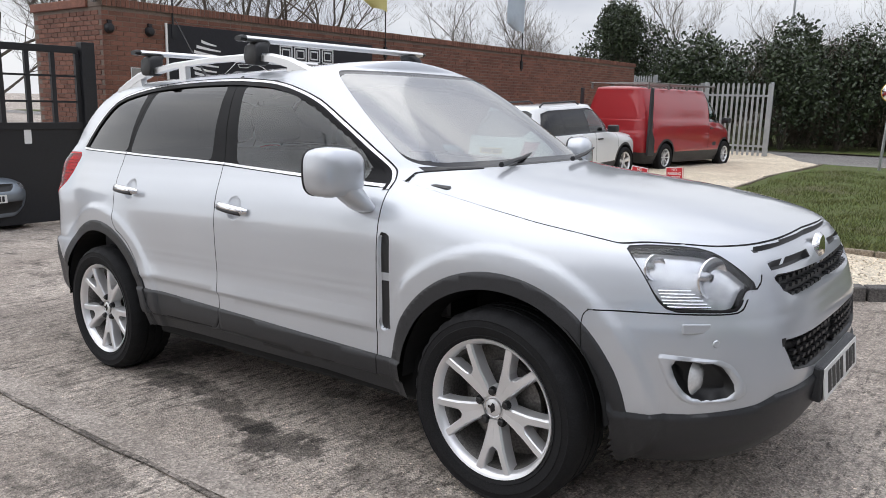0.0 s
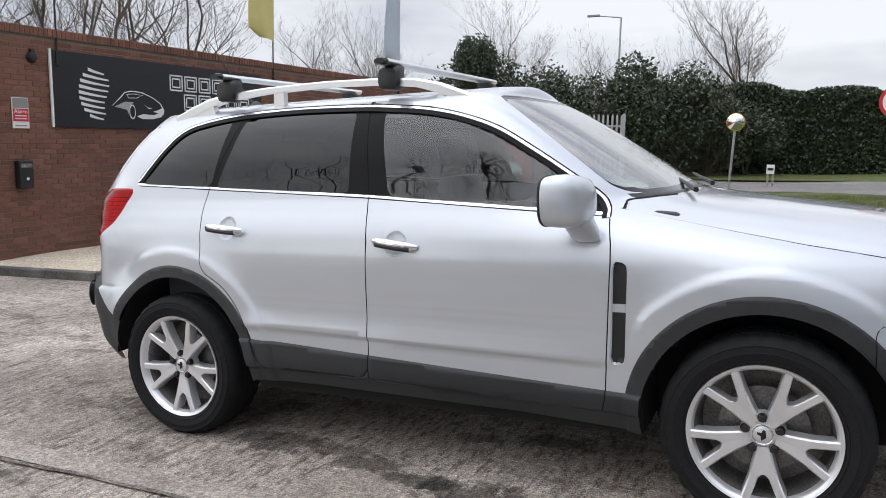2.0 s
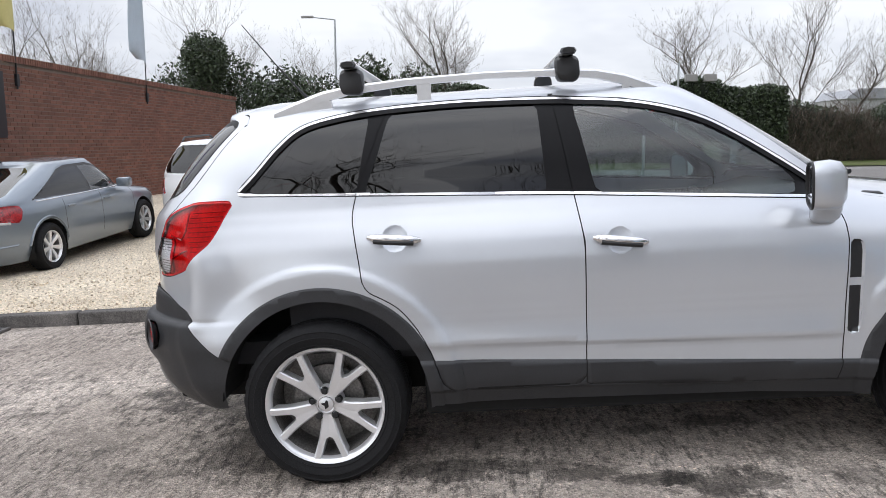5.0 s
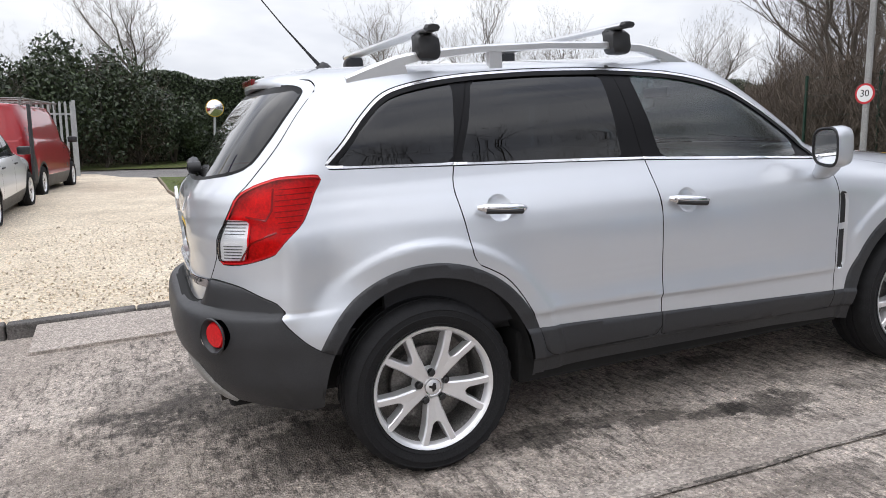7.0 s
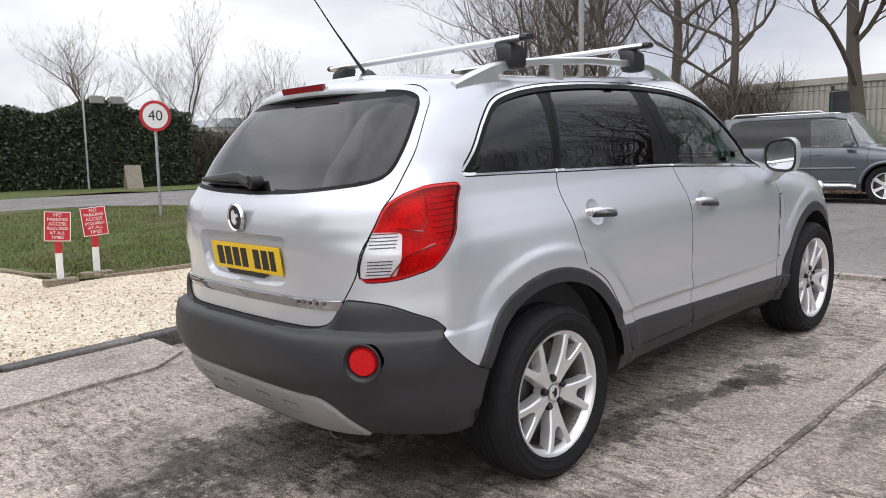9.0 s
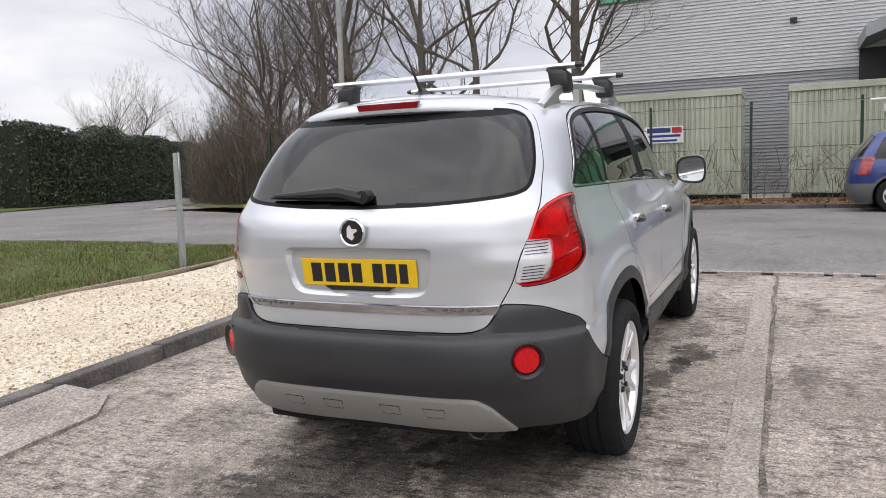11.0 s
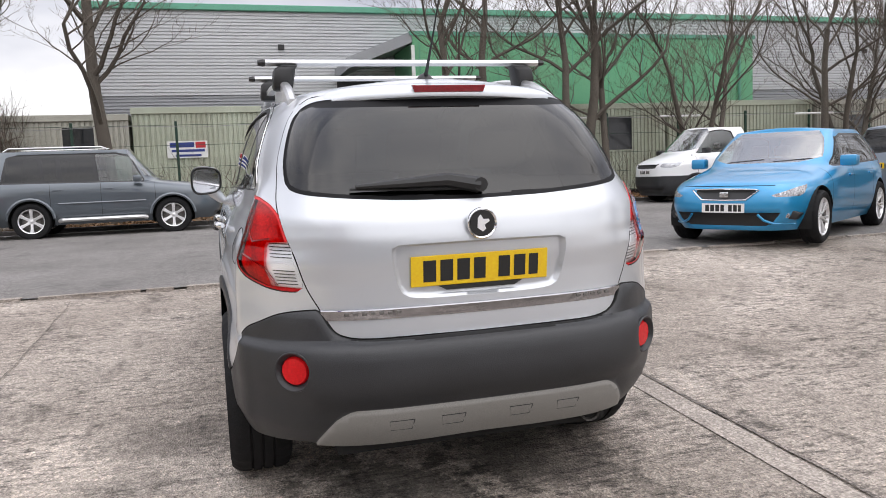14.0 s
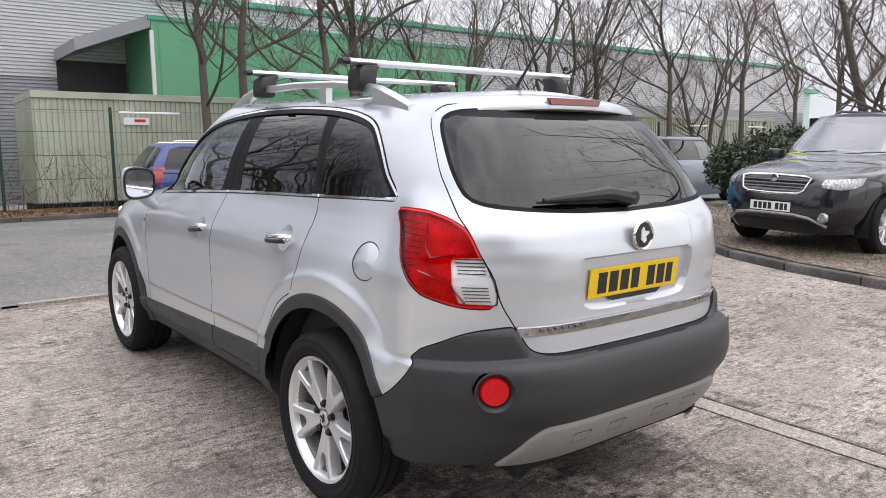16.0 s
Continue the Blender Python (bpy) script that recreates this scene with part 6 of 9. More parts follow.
def build_vehicle(name, label, m, L, W, H, wb, nose, cowl, roof_front, roof_rear, belt, tail, body_mat, wheel_r=.32, rim_r=.21, pillars=(), seams=(), dlo_front=None, dlo_rear=None, clad=None, clad_z=0.0, plates=("front", "rear"),
                  tint=None, low=.2, light=None, tail_light=None, rails=None, axle=0.0, front_n=4.4, rear_n=5.0, wheel_kind=None, glass_rear=True, grille=None, side_glass=True, category="car", crown=.045, plate_z=None, front_plate_z=None, tail_mat=None):
    car = tagged(empty(name, m), label, category)
    T = vehicle_table(L, W, H, nose, cowl, roof_front, roof_rear, belt, tail, low, rear_n, front_n)
    w, l = W / 2, L / 2
    tot = 2 * (w + l)
    tint = tint or PRIVACY
    sh = Shell(T, np.unique(np.concatenate([np.arange(low, nose - .1, .07), np.arange(nose - .1, cowl[1] + .05, .022), np.arange(cowl[1] + .05, H - .045, .06), [H - .045]])), w, l, 120, crown)
    f0, f1 = (axle + wb / 2), (axle - wb / 2)
    R = wheel_r
    side_gate = lambda s: np.maximum(w + .12 - s, s - (tot - w - .12))
    arch = lambda x, r: (lambda co, s: np.maximum(np.hypot(co[:, 0] - x, co[:, 2] - R) - r, side_gate(s)))
    cz = cowl[1]
    zt = H - .10
    dF, dR = dlo_front or cowl[0] - .30, dlo_rear or -(tail - .35)
    dlo = [(dR, belt + .04), (max(dR, -roof_rear + .05) + .12, zt - .05), (max(dR, -roof_rear + .05) + .35, zt), (roof_front - .25, zt), (roof_front + .02, zt - .06), (dF, belt + .02), (dF - .05, belt)]
    reg = {"arch_f": arch(f0, R + .055), "arch_r": arch(f1, R + .055), "trim_f": arch(f0, R + .105), "trim_r": arch(f1, R + .105),
           "screen": lambda co, s: polygon_distance(np.c_[s, co[:, 2]], [(tot + .1, cz + .035), (tot - w * .55, cz + .035), (tot - w * 1.02, cz + .10), (tot - w * 1.05, zt - .08), (tot - w * .9, H - .06), (tot + .1, H - .055)]),
           "hatch_glass": lambda co, s: polygon_distance(np.c_[s, co[:, 2]], [(-.1, belt + .05), (w * .75, belt + .06), (w * .90, belt + .14), (w * .86, zt - .04), (w * .7, zt + .01), (-.1, zt + .02)])}
    if side_glass:
        reg["dlo"] = lambda co, s: np.maximum(polygon_distance(co[:, [0, 2]], dlo), side_gate(s) - .1)
    hl = light or [(tot - w * 1.28, nose - .02), (tot - w * .62, nose - .05), (tot - w * .60, nose - .14), (tot - w * .85, nose - .17), (tot - w * 1.22, nose - .11)]
    tl = tail_light or [(w * 1.25, belt - .05), (w * .80, belt - .03), (w * .70, belt - .28), (w * 1.0, belt - .30)]
    reg["lamp"] = lambda co, s: polygon_distance(np.c_[s, co[:, 2]], hl)
    reg["tail"] = lambda co, s: polygon_distance(np.c_[s, co[:, 2]], tl)
    gr = grille or [(tot + .1, nose - .06), (tot - w * .52, nose - .07), (tot - w * .42, nose - .17), (tot + .1, nose - .18)]
    reg["grille"] = lambda co, s: polygon_distance(np.c_[s, co[:, 2]], gr)
    reg["intake"] = lambda co, s: polygon_distance(np.c_[s, co[:, 2]], [(tot + .1, .42), (tot - w * .75, .42), (tot - w * .60, .26), (tot + .1, .26)])
    if clad_z:
        reg["clad"] = lambda co, s: co[:, 2] - clad_z
    for f in reg.values():
        sh.cut(f)
    for x in seams:
        sh.cut(lambda co, s, x=x: co[:, 0] - x)
        sh.cut(lambda co, s, x=x: np.abs(co[:, 0] - x) - .004)
    for x in pillars:
        sh.cut(lambda co, s, x=x: np.abs(co[:, 0] - x + (co[:, 2] - belt) * .12) - .04)
    if side_glass:
        sh.cut(lambda co, s: reg["dlo"](co, s) + .03)
    sh.bm.normal_update()
    def relief(co, s):
        nrm = np.array([v.normal[:] for v in sh.bm.verts])
        d = np.zeros(len(co))
        for k, dep in (("grille", .03), ("intake", .03), ("screen", .006), ("hatch_glass", .006)) + ((("dlo", .010),) if side_glass else ()):
            d -= dep * np.clip(-reg[k](co, s) / .008, 0, 1)
        return nrm * d[:, None]
    sh.move(relief)
    sh.bm.normal_update()
    faces, co, s = sh.faces()
    v = {k: f(co, s) < 0 for k, f in reg.items()}
    kind = np.full(len(faces), "body", dtype=object)
    for x in seams:
        kind[(np.abs(co[:, 0] - x) < .004) & (side_gate(s) < 0) & (co[:, 2] < belt) & (co[:, 2] > low + .12)] = "shut"
    if clad_z:
        kind[v["clad"]] = "clad"
    if clad is not None:
        kind[(v["trim_f"] | v["trim_r"]) & (co[:, 2] < nose)] = "clad"
    if side_glass:
        kind[v["dlo"]] = "frame"
        inner = reg["dlo"](co, s) < -.03
        for x in pillars:
            inner &= np.abs(co[:, 0] - x + (co[:, 2] - belt) * .12) > .04
        kind[inner] = "glass"
    kind[v["screen"]] = "screen"
    if glass_rear:
        kind[v["hatch_glass"]] = "hatch"
    kind[v["lamp"]] = "lamp"
    kind[v["tail"]] = "tail"
    kind[v["grille"]] = "grille"
    kind[v["intake"]] = "intake"
    kind[v["arch_f"] | v["arch_r"]] = "gone"
    group = {}
    for f, k in zip(faces, kind):
        group.setdefault(k, []).append(f)
    def one(n, k, mat, mirror="both", lab=""):
        if k in group:
            return panel(n, group[k], mat, car, mirror, lab)
    one("body", "body", body_mat)
    one("shut_line", "shut", DARK)
    one("cladding", "clad", clad or CLAD)
    one("windscreen", "screen", SHIELD)
    one("rear_window", "hatch", tint)
    one("front_grille", "grille", BLACK)
    one("lower_intake", "intake", BLACK)
    for mirror in (False, True):
        one("window_surround", "frame", GLOSSBLACK, mirror)
        g = group.get("glass", [])
        cuts = sorted([-9.0, *pillars, 9.0])
        for a, b in zip(cuts, cuts[1:]):
            fs = [f for f in g if a < f.calc_center_median().x + (f.calc_center_median().z - belt) * .12 < b]
            if fs:
                panel("side_window", fs, tint if a < 0 and b < .5 else CLEAR, car, mirror)
        one("headlight", "lamp", FARLAMP, mirror)
        one("tail_light", "tail", tail_mat or TAILRED, mirror)
        for x in (f0, f1):
            sd = 1 if mirror else -1
            kw = wheel_kind or {}
            spoke_wheel(car, x, sd * (w - .015), R + .002, sd, R, rim_r, .2, bolts=False, seg=40, **kw)
            bm = bmesh.new()
            n = 14
            aa = [bm.verts.new((x + (R + .06) * math.cos(math.pi * (1.1 - 1.2 * i / n)), sd * (w - .03), R + (R + .06) * math.sin(math.pi * (1.1 - 1.2 * i / n)))) for i in range(n + 1)]
            bb = [bm.verts.new((q.co.x, sd * (w - .30), q.co.z)) for q in aa]
            for i in range(n):
                bm.faces.new((aa[i], aa[i + 1], bb[i + 1], bb[i]))
            bm.faces.new(bb)
            part("wheel_housing", bm, DARK, car)
        sd = 1 if mirror else -1
        bm = box(-.09, .08, -.10, .10, -.07, .07, .03)
        bmesh.ops.transform(bm, matrix=pose(cowl[0] - .42, sd * (w + .07), belt + .07), verts=bm.verts)
        part("door_mirror", bm, body_mat if clad is None else CLAD, car, "", True)
        for hx in [q for q in seams if q < cowl[0] - .5][:2]:
            yy = side_y(T, hx + .12, belt - .12, w, l)
            part("door_handle", box(hx + .06, hx + .24, sd * -yy - .018, sd * -yy + .018, belt - .135, belt - .105, .008), body_mat if clad is None else CLAD, car)
        if rails:
            part("roof_rail", tube([(-roof_rear + .25, sd * w * .62, H - .03), (-roof_rear + .35, sd * w * .62, H + .035), (roof_front - .55, sd * w * .62, H + .035), (roof_front - .42, sd * w * .62, H - .02)], .018, 8), rails, car, "", True)
    bm = bmesh.new()
    add_box(bm, f1 + R + .1, f0 - R - .1, -w + .12, w - .12, low, low + .25)
    add_box(bm, -l + .25, l - .3, -w + .32, w - .32, low + .02, low + .3)
    part("underbody", bm, DARK, car)
    bm = bmesh.new()
    for x in (-.05, -.95) if side_glass else (.5,):
        for y in (-w * .42, w * .42):
            add_box(bm, x - .12, x + .02, y - .22, y + .22, .5, belt + .12, .05)
            add_box(bm, x - .12, x - .02, y - .12, y + .12, belt + .14, belt + .30, .03)
    part("seats", bm, GREYRED, car)
    part("dashboard", box(cowl[0] - .55, cowl[0] - .15, -w * .8, w * .8, .6, belt - .02, .04), BLACK, car)
    if "front" in plates:
        number_plate(car, pose(l + .008, 0, front_plate_z or nose - .27, 0, 0, 0), PLATE_W)
    if "rear" in plates:
        number_plate(car, pose(-l - .008, 0, plate_z or (belt - .20 if glass_rear else .62), 0, 0, 180), PLATE_Y)
    for side in (-1, 1):
        part("front_wiper", tube([(cowl[0] + .02, side * .3 - .1, cz + .05), (cowl[0] - .06, side * .3 + .35, cz + .08)], .008, 6), BLACK, car)
    sh.bm.free()
    return car


TAILRED = material("tail_lamp_red", (.42, .012, .016), .14, 0, .4, 14, 60, coat=1.0, second=(.16, .006, .008))
VECTRA = paint("silver_blue_paint", (.215, .25, .29), .55)
WHITECAR = paint("white_car_paint", (.78, .79, .80), 0)
REDVAN = paint("red_van_paint", (.36, .012, .018), .1, .4)
DARKBLUE = paint("dark_blue_paint", (.016, .035, .165), .35)
GREYCAR = paint("slate_grey_paint", (.095, .112, .13), .5)
SKYBLUE = paint("bright_blue_paint", (.012, .26, .52), .3)
MIDGREY = paint("blue_grey_paint", (.20, .24, .29), .6)
BLACKCAR = paint("black_car_paint", (.005, .006, .010), 0, .2)
GREYTRIM = material("pale_grey_plastic", (.105, .108, .112), .55, 0, .12, 5, 200)
FIVE = dict(arms=5, twin=False, spread=(0, 0, 0), wide=(.035, .030, .045))
TEN = dict(arms=7, twin=True, spread=(5, 6, 9), wide=(.012, .012, .014))

silver_hatch = build_vehicle("hatchback", "silver blue family hatchback parked on gravel by the brick wall", stand(-7.2, 7.3, 88, .08), 4.6, 1.80, 1.46, 2.70, .80, (1.05, .96), .32, .90, .93, 2.22, VECTRA, seams=(-.95, .02, 1.02), pillars=(-.15,), dlo_rear=-1.55, tint=PRIVACY, tail_light=[(1.24, .86), (1.18, .93), (.80, .945), (.74, .93), (.73, .74), (1.12, .72), (1.2, .76)], wheel_kind=dict(arms=7, twin=False, spread=(0, 0, 0), wide=(.022, .026, .040)), plate_z=.50)
build_vehicle("compact_suv", "white compact suv with dark glass parked on gravel", stand(-5.25, 10.9, 86), 4.28, 1.78, 1.62, 2.56, .88, (1.05, 1.06), .35, 1.62, 1.02, 2.05, WHITECAR, .33, .22, seams=(-.75, .12, .98), pillars=(-.05, -.85), clad=CLAD, clad_z=.42, rails=BLACK, wheel_kind=FIVE)
build_vehicle("hatchback", "small silver hatchback by the black gate", stand(-10.35, .95, 8), 3.82, 1.65, 1.44, 2.49, .74, (.95, .94), .30, 1.35, .90, 1.82, VECTRA, .29, .19, seams=(-.9, .9), pillars=(-.25,), wheel_kind=TEN)
build_vehicle("suv", "dark blue suv with open bonnet by the far kerb", stand(13.72, -4.9, -90), 4.33, 1.80, 1.68, 2.63, .90, (1.05, 1.10), .30, 1.68, 1.04, 2.08, DARKBLUE, .345, .215, seams=(-.95, .05, 1.0), pillars=(-.06, -.95), clad=GREYTRIM, clad_z=.60, rails=BRUSHED, tint=PRIVACY, wheel_kind=FIVE, tail_light=[(1.2, 1.14), (.82, 1.14), (.78, .78), (1.1, .78)])
grey_suv = build_vehicle("suv", "slate grey long suv with silver side steps", stand(13.55, 3.25, -90), 4.80, 1.88, 1.86, 2.78, .98, (1.15, 1.16), .55, 2.12, 1.12, 2.28, GREYCAR, .38, .25, seams=(-1.0, -.02, 1.05), pillars=(-.08, -.78, -1.12), rails=BRUSHED, low=.28, wheel_kind=dict(arms=6, twin=False, spread=(0, 0, 0), wide=(.030, .026, .038)), rear_n=6.5, tail_mat=CLEARLENS, tail_light=[(1.12, .98), (.90, .98), (.88, .76), (1.08, .76)])
blue_hatch = build_vehicle("hatchback", "bright blue sporty hatchback parked in the yard", stand(4.15, -6.75, 121), 4.26, 1.82, 1.45, 2.63, .76, (1.0, .95), .22, 1.42, .92, 2.0, SKYBLUE, .325, .225, seams=(-.9, .05, .95), pillars=(-.15,), wheel_kind=TEN, plates=("front",), front_plate_z=.475,
                          light=[(4.93, .735), (5.20, .715), (5.53, .625), (5.50, .60), (5.16, .605), (5.00, .64)], grille=[(6.2, .695), (5.69, .688), (5.74, .645), (5.82, .575), (6.2, .57)])
build_vehicle("people_carrier", "blue grey people carrier with dark rear glass", stand(7.45, -13.8, -86), 4.58, 1.83, 1.63, 2.79, .86, (1.30, 1.05), .60, 1.95, 1.02, 2.2, MIDGREY, .325, .215, seams=(-.9, .1, 1.05), pillars=(-.05, -1.0), wheel_kind=FIVE, tail_light=[(1.02, 1.45), (.80, 1.45), (.74, .92), (1.05, .92)], plates=("rear",))
black_suv = build_vehicle("suv", "black suv with chrome grille on the island", stand(.7, -8.8, 87, .09), 4.66, 1.89, 1.72, 2.70, .96, (1.05, 1.14), .35, 1.75, 1.08, 2.22, BLACKCAR, .36, .23, seams=(-.95, .05, 1.0), pillars=(-.06, -1.0), rails=BLACK, wheel_kind=TEN, plates=("front",), low=.26, front_plate_z=.57)


def front_x(table, y, z, w, l):
    ss = np.linspace(2 * (w + l) - 1.25 * w, 2 * (w + l), 400)
    p = shell_points(table, ss, np.full(len(ss), z), w, l)
    return float(p[np.argmin(np.abs(np.abs(p[:, 1]) - abs(y))), 0])


def dress_black_suv(car):
    T = vehicle_table(4.66, 1.89, 1.72, .96, (1.05, 1.14), .35, 1.75, 1.08, 2.22, .26, 5.0, 4.4)
    at = lambda y, z, d=.0: (front_x(T, y, z, .945, 2.33) + d, y, z)
    ring = [(-.44, .915), (-.36, .935), (0, .945), (.36, .935), (.44, .915), (.39, .775), (.32, .735), (0, .725), (-.32, .735), (-.39, .775), (-.44, .915)]
    part("grille_surround", tube([at(y, z, .012) for y, z in ring], .016, 8), CHROME, car, "chrome grille surround", True)
    for z in (.765, .805, .845, .885):
        h = .37 + (z - .765) * .35
        part("grille_slat", tube([at(y, z, .004) for y in np.linspace(-h, h, 7)], .010, 6), STEEL, car)
    part("badge", lathe([(.0001, .02), (.045, .018), (.05, .0)], 24, "x", at(0, .905, .01)), CHROME, car, "", True)
    for sd in (-1, 1):
        part("fog_lamp", lathe([(.0001, .022), (.05, .018), (.062, .006), (.066, -.02)], 24, "x", at(sd * .60, .47, .0)), FARLAMP, car, "", True)
    part("skid_trim", tube([at(y, z, .012) for y, z in ((-.62, .36), (-.46, .46), (-.3, .485), (0, .49), (.3, .485), (.46, .46), (.62, .36))], .018, 6), SKID, car, "grey lower trim", True)
    part("yellow_strap", tube([(1.12, -.55, 1.16), (1.06, -.42, 1.18), (1.10, -.30, 1.165)], .012, 5), material("yellow_strap", (.55, .62, .06), .8, 0, .1, 9, 60), car)


dress_black_suv(black_suv)


def dress_blue_hatch(car):
    T = vehicle_table(4.26, 1.82, 1.45, .76, (1.0, .95), .22, 1.42, .92, 2.0)
    at = lambda y, z, d=.0: (front_x(T, y, z, .91, 2.13) + d, y, z)
    ring = [(0, .70), (.36, .694), (.405, .685), (.35, .64), (.27, .572), (0, .566)]
    part("grille_rim", tube([at(y, z, .006) for y, z in ring + [(-y, z) for y, z in ring[-2::-1]]], .008, 6), SATIN, car, "bright grille rim", True)
    part("grille_mark", box(front_x(T, 0, .63, .91, 2.13) - .02, front_x(T, 0, .63, .91, 2.13) + .012, -.055, .055, .60, .665, .012), SATIN, car)
    for sd in (-1, 1):
        pts = [(.50, .40), (.74, .435), (.80, .40), (.76, .33), (.60, .345)]
        cx = front_x(T, .65, .38, .91, 2.13)
        bm = prism([(sd * y, z) for y, z in pts], cx - .16, cx + .016, "x", .006)
        for v in bm.verts:
            v.co.x -= (abs(v.co.y) - .50) * .42
        fog = part("fog_housing", bm, BLACK, car, "", True)
        part("fog_lamp", lathe([(.0001, .03), (.03, .025), (.036, 0)], 16, "x", (cx - .055, sd * .67, .385)), FARLAMP, fog, "", True)
        part("bumper_blade", tube([at(sd * y, z, .012) for y, z in ((.40, .40), (.46, .33), (.55, .285), (.72, .275))], .016, 6), SKYBLUE, car, "", True)
    part("bonnet_edge", tube([at(y, .735, .002) for y in np.linspace(-.55, .55, 13)], .004, 5), DARK, car)


dress_blue_hatch(blue_hatch)


def dress_silver_hatch(car):
    T = vehicle_table(4.6, 1.80, 1.46, .80, (1.05, .96), .32, .90, .93, 2.22)
    round_tail = lambda z, d, y1: [(rear_x(T, y, z, .9, 2.3) - d, y, z) for y in np.linspace(-y1, y1, 21)]
    part("boot_strip", tube(round_tail(.725, .006, .62), .012, 6), SATIN, car, "bright strip on the boot", True)
    part("bumper_strip", tube(round_tail(.44, .008, .80), .014, 6), VECTRA, car, "", True)
    part("boot_gap", tube(round_tail(.655, .001, .66), .005, 5), DARK, car)
    for sd in (-1, 1):
        line = [(x, sd * -side_y(T, x, .945, .9, 2.3) + sd * .004, .945) for x in np.linspace(-1.5, .75, 12)]
        part("window_strip", tube(line, .008, 5), SATIN, car, "", True)
        part("arch_lip", tube([(-1.35 + .405 * math.cos(q), sd * (-side_y(T, -1.35 + .405 * math.cos(q), .32 + .405 * math.sin(q), .9, 2.3) + .004), .32 + .405 * math.sin(q)) for q in np.linspace(.15, 2.95, 17)], .016, 6), VECTRA, car, "", True)
        part("clear_lens", box(rear_x(T, .70, .74, .9, 2.3) - .012, rear_x(T, .70, .74, .9, 2.3) + .02, sd * .78 - .09, sd * .78 + .09, .725, .755, .006), CLEARLENS, car)
    part("roof_aerial", tube([(-.85, 0, 1.45), (-1.0, 0, 1.53)], [.012, .006], 6), BLACK, car, "", True)


def dress_grey_suv(car):
    T = vehicle_table(4.80, 1.88, 1.86, .98, (1.15, 1.16), .55, 2.12, 1.12, 2.28, .28, 6.5, 4.4)
    for sd in (-1, 1):
        part("side_step", tube([(-.85, sd * .93, .36), (-.78, sd * 1.0, .38), (.78, sd * 1.0, .38), (.85, sd * .93, .36)], .045, 8), BRUSHED, car, "bright side step", True)
        for x in (-1.39, 1.39):
            part("arch_flare", tube([(x + .455 * math.cos(q), sd * .945, .38 + .455 * math.sin(q)) for q in np.linspace(.1, 3.04, 17)], .035, 6), GREYCAR, car, "", True)
        part("door_moulding", tube([(x, sd * (-side_y(T, x, .72, .94, 2.4) + .004), .72) for x in np.linspace(-.85, .85, 8)], .022, 6), GREYCAR, car, "", True)
        part("spoiler_end", box(-2.28, -2.10, sd * .55 - .12, sd * .55 + .12, 1.74, 1.80, .02), GREYCAR, car)
        part("fuel_flap", box(-1.62, -1.44, sd * -side_y(T, -1.53, .94, .94, 2.4) - .004, sd * -side_y(T, -1.53, .94, .94, 2.4) + .004, .86, 1.01, .003), GREYCAR, car) if sd > 0 else None
    part("rear_bumper", box(-2.46, -2.28, -.86, .86, .44, .62, .04), GREYCAR, car)
    part("spare_wheel_cover", lathe([(.0001, -.10), (.26, -.09), (.34, -.05), (.35, .06), (.33, .10)], 32, "x", (-2.47, .12, .93)), BLACK, car, "dark spare wheel cover", True)


dress_silver_hatch(silver_hatch)
dress_grey_suv(grey_suv)


def build_van():
    van = build_vehicle("panel_van", "red panel van with roof rack on the gravel", stand(-5.05, 15.85, 84), 4.78, 1.90, 1.95, 3.10, .98, (1.75, 1.22), .98, 2.30, 1.12, 2.36, REDVAN, .33, .20, seams=(.55, 1.5), pillars=(), dlo_front=1.45, dlo_rear=.62, tint=CLEAR, rear_n=9.0, front_n=4.0, clad=CLAD, clad_z=.46,
                        wheel_kind=dict(arms=8, twin=False, spread=(0, 0, 0), wide=(.02, .02, .02)), glass_rear=False, category="van", tail_light=[(1.12, 1.45), (.96, 1.45), (.96, 1.0), (1.12, 1.0)], crown=.05)
    for y in (-.78, .78):
        part("rack_rail", tube([(-2.25, y, 2.02), (1.0, y, 2.02)], .018, 6), STEEL, van)
    for x in (-2.2, -1.3, -.4, .5, 1.0):
        part("rack_bar", tube([(x, -.8, 2.02), (x, .8, 2.02)], .015, 6), STEEL, van)
        for y in (-.75, .75):
            part("rack_foot", box(x - .02, x + .02, y - .02, y + .02, 1.88, 2.02), STEEL, van)
    for y in (-.935, .935):
        part("rub_strip", box(-1.1, 1.0, y - .012, y + .012, .56, .66, .008), CLAD, van)
    for sd in (-1, 1):
        part("corner_guard", prism([(-2.40, .40), (-2.12, .40), (-2.12, .75), (-2.25, .95), (-2.30, 1.9), (-2.385, 1.9)], sd * .90, sd * .955, "y", .01), CLAD, van)


def build_pickup():
    truck = build_vehicle("pickup_truck", "white pickup truck with black bumper by the far kerb", stand(13.55, -12.7, 91), 5.0, 1.97, 2.0, 3.1, 1.10, (1.75, 1.32), 1.0, .10, 1.28, .30, WHITECAR, .34, .20, seams=(.55, 1.5), dlo_front=1.45, dlo_rear=.2, tint=CLEAR, clad_z=.72, clad=CLAD, category="truck", wheel_kind=dict(arms=8, twin=False, spread=(0, 0, 0), wide=(.02, .02, .02)), plates=("front",), glass_rear=False, crown=.04)
    part("load_bed", box(-2.9, -.25, -.95, .95, .75, 1.15, .02), STEEL, truck)


build_van()
build_pickup()


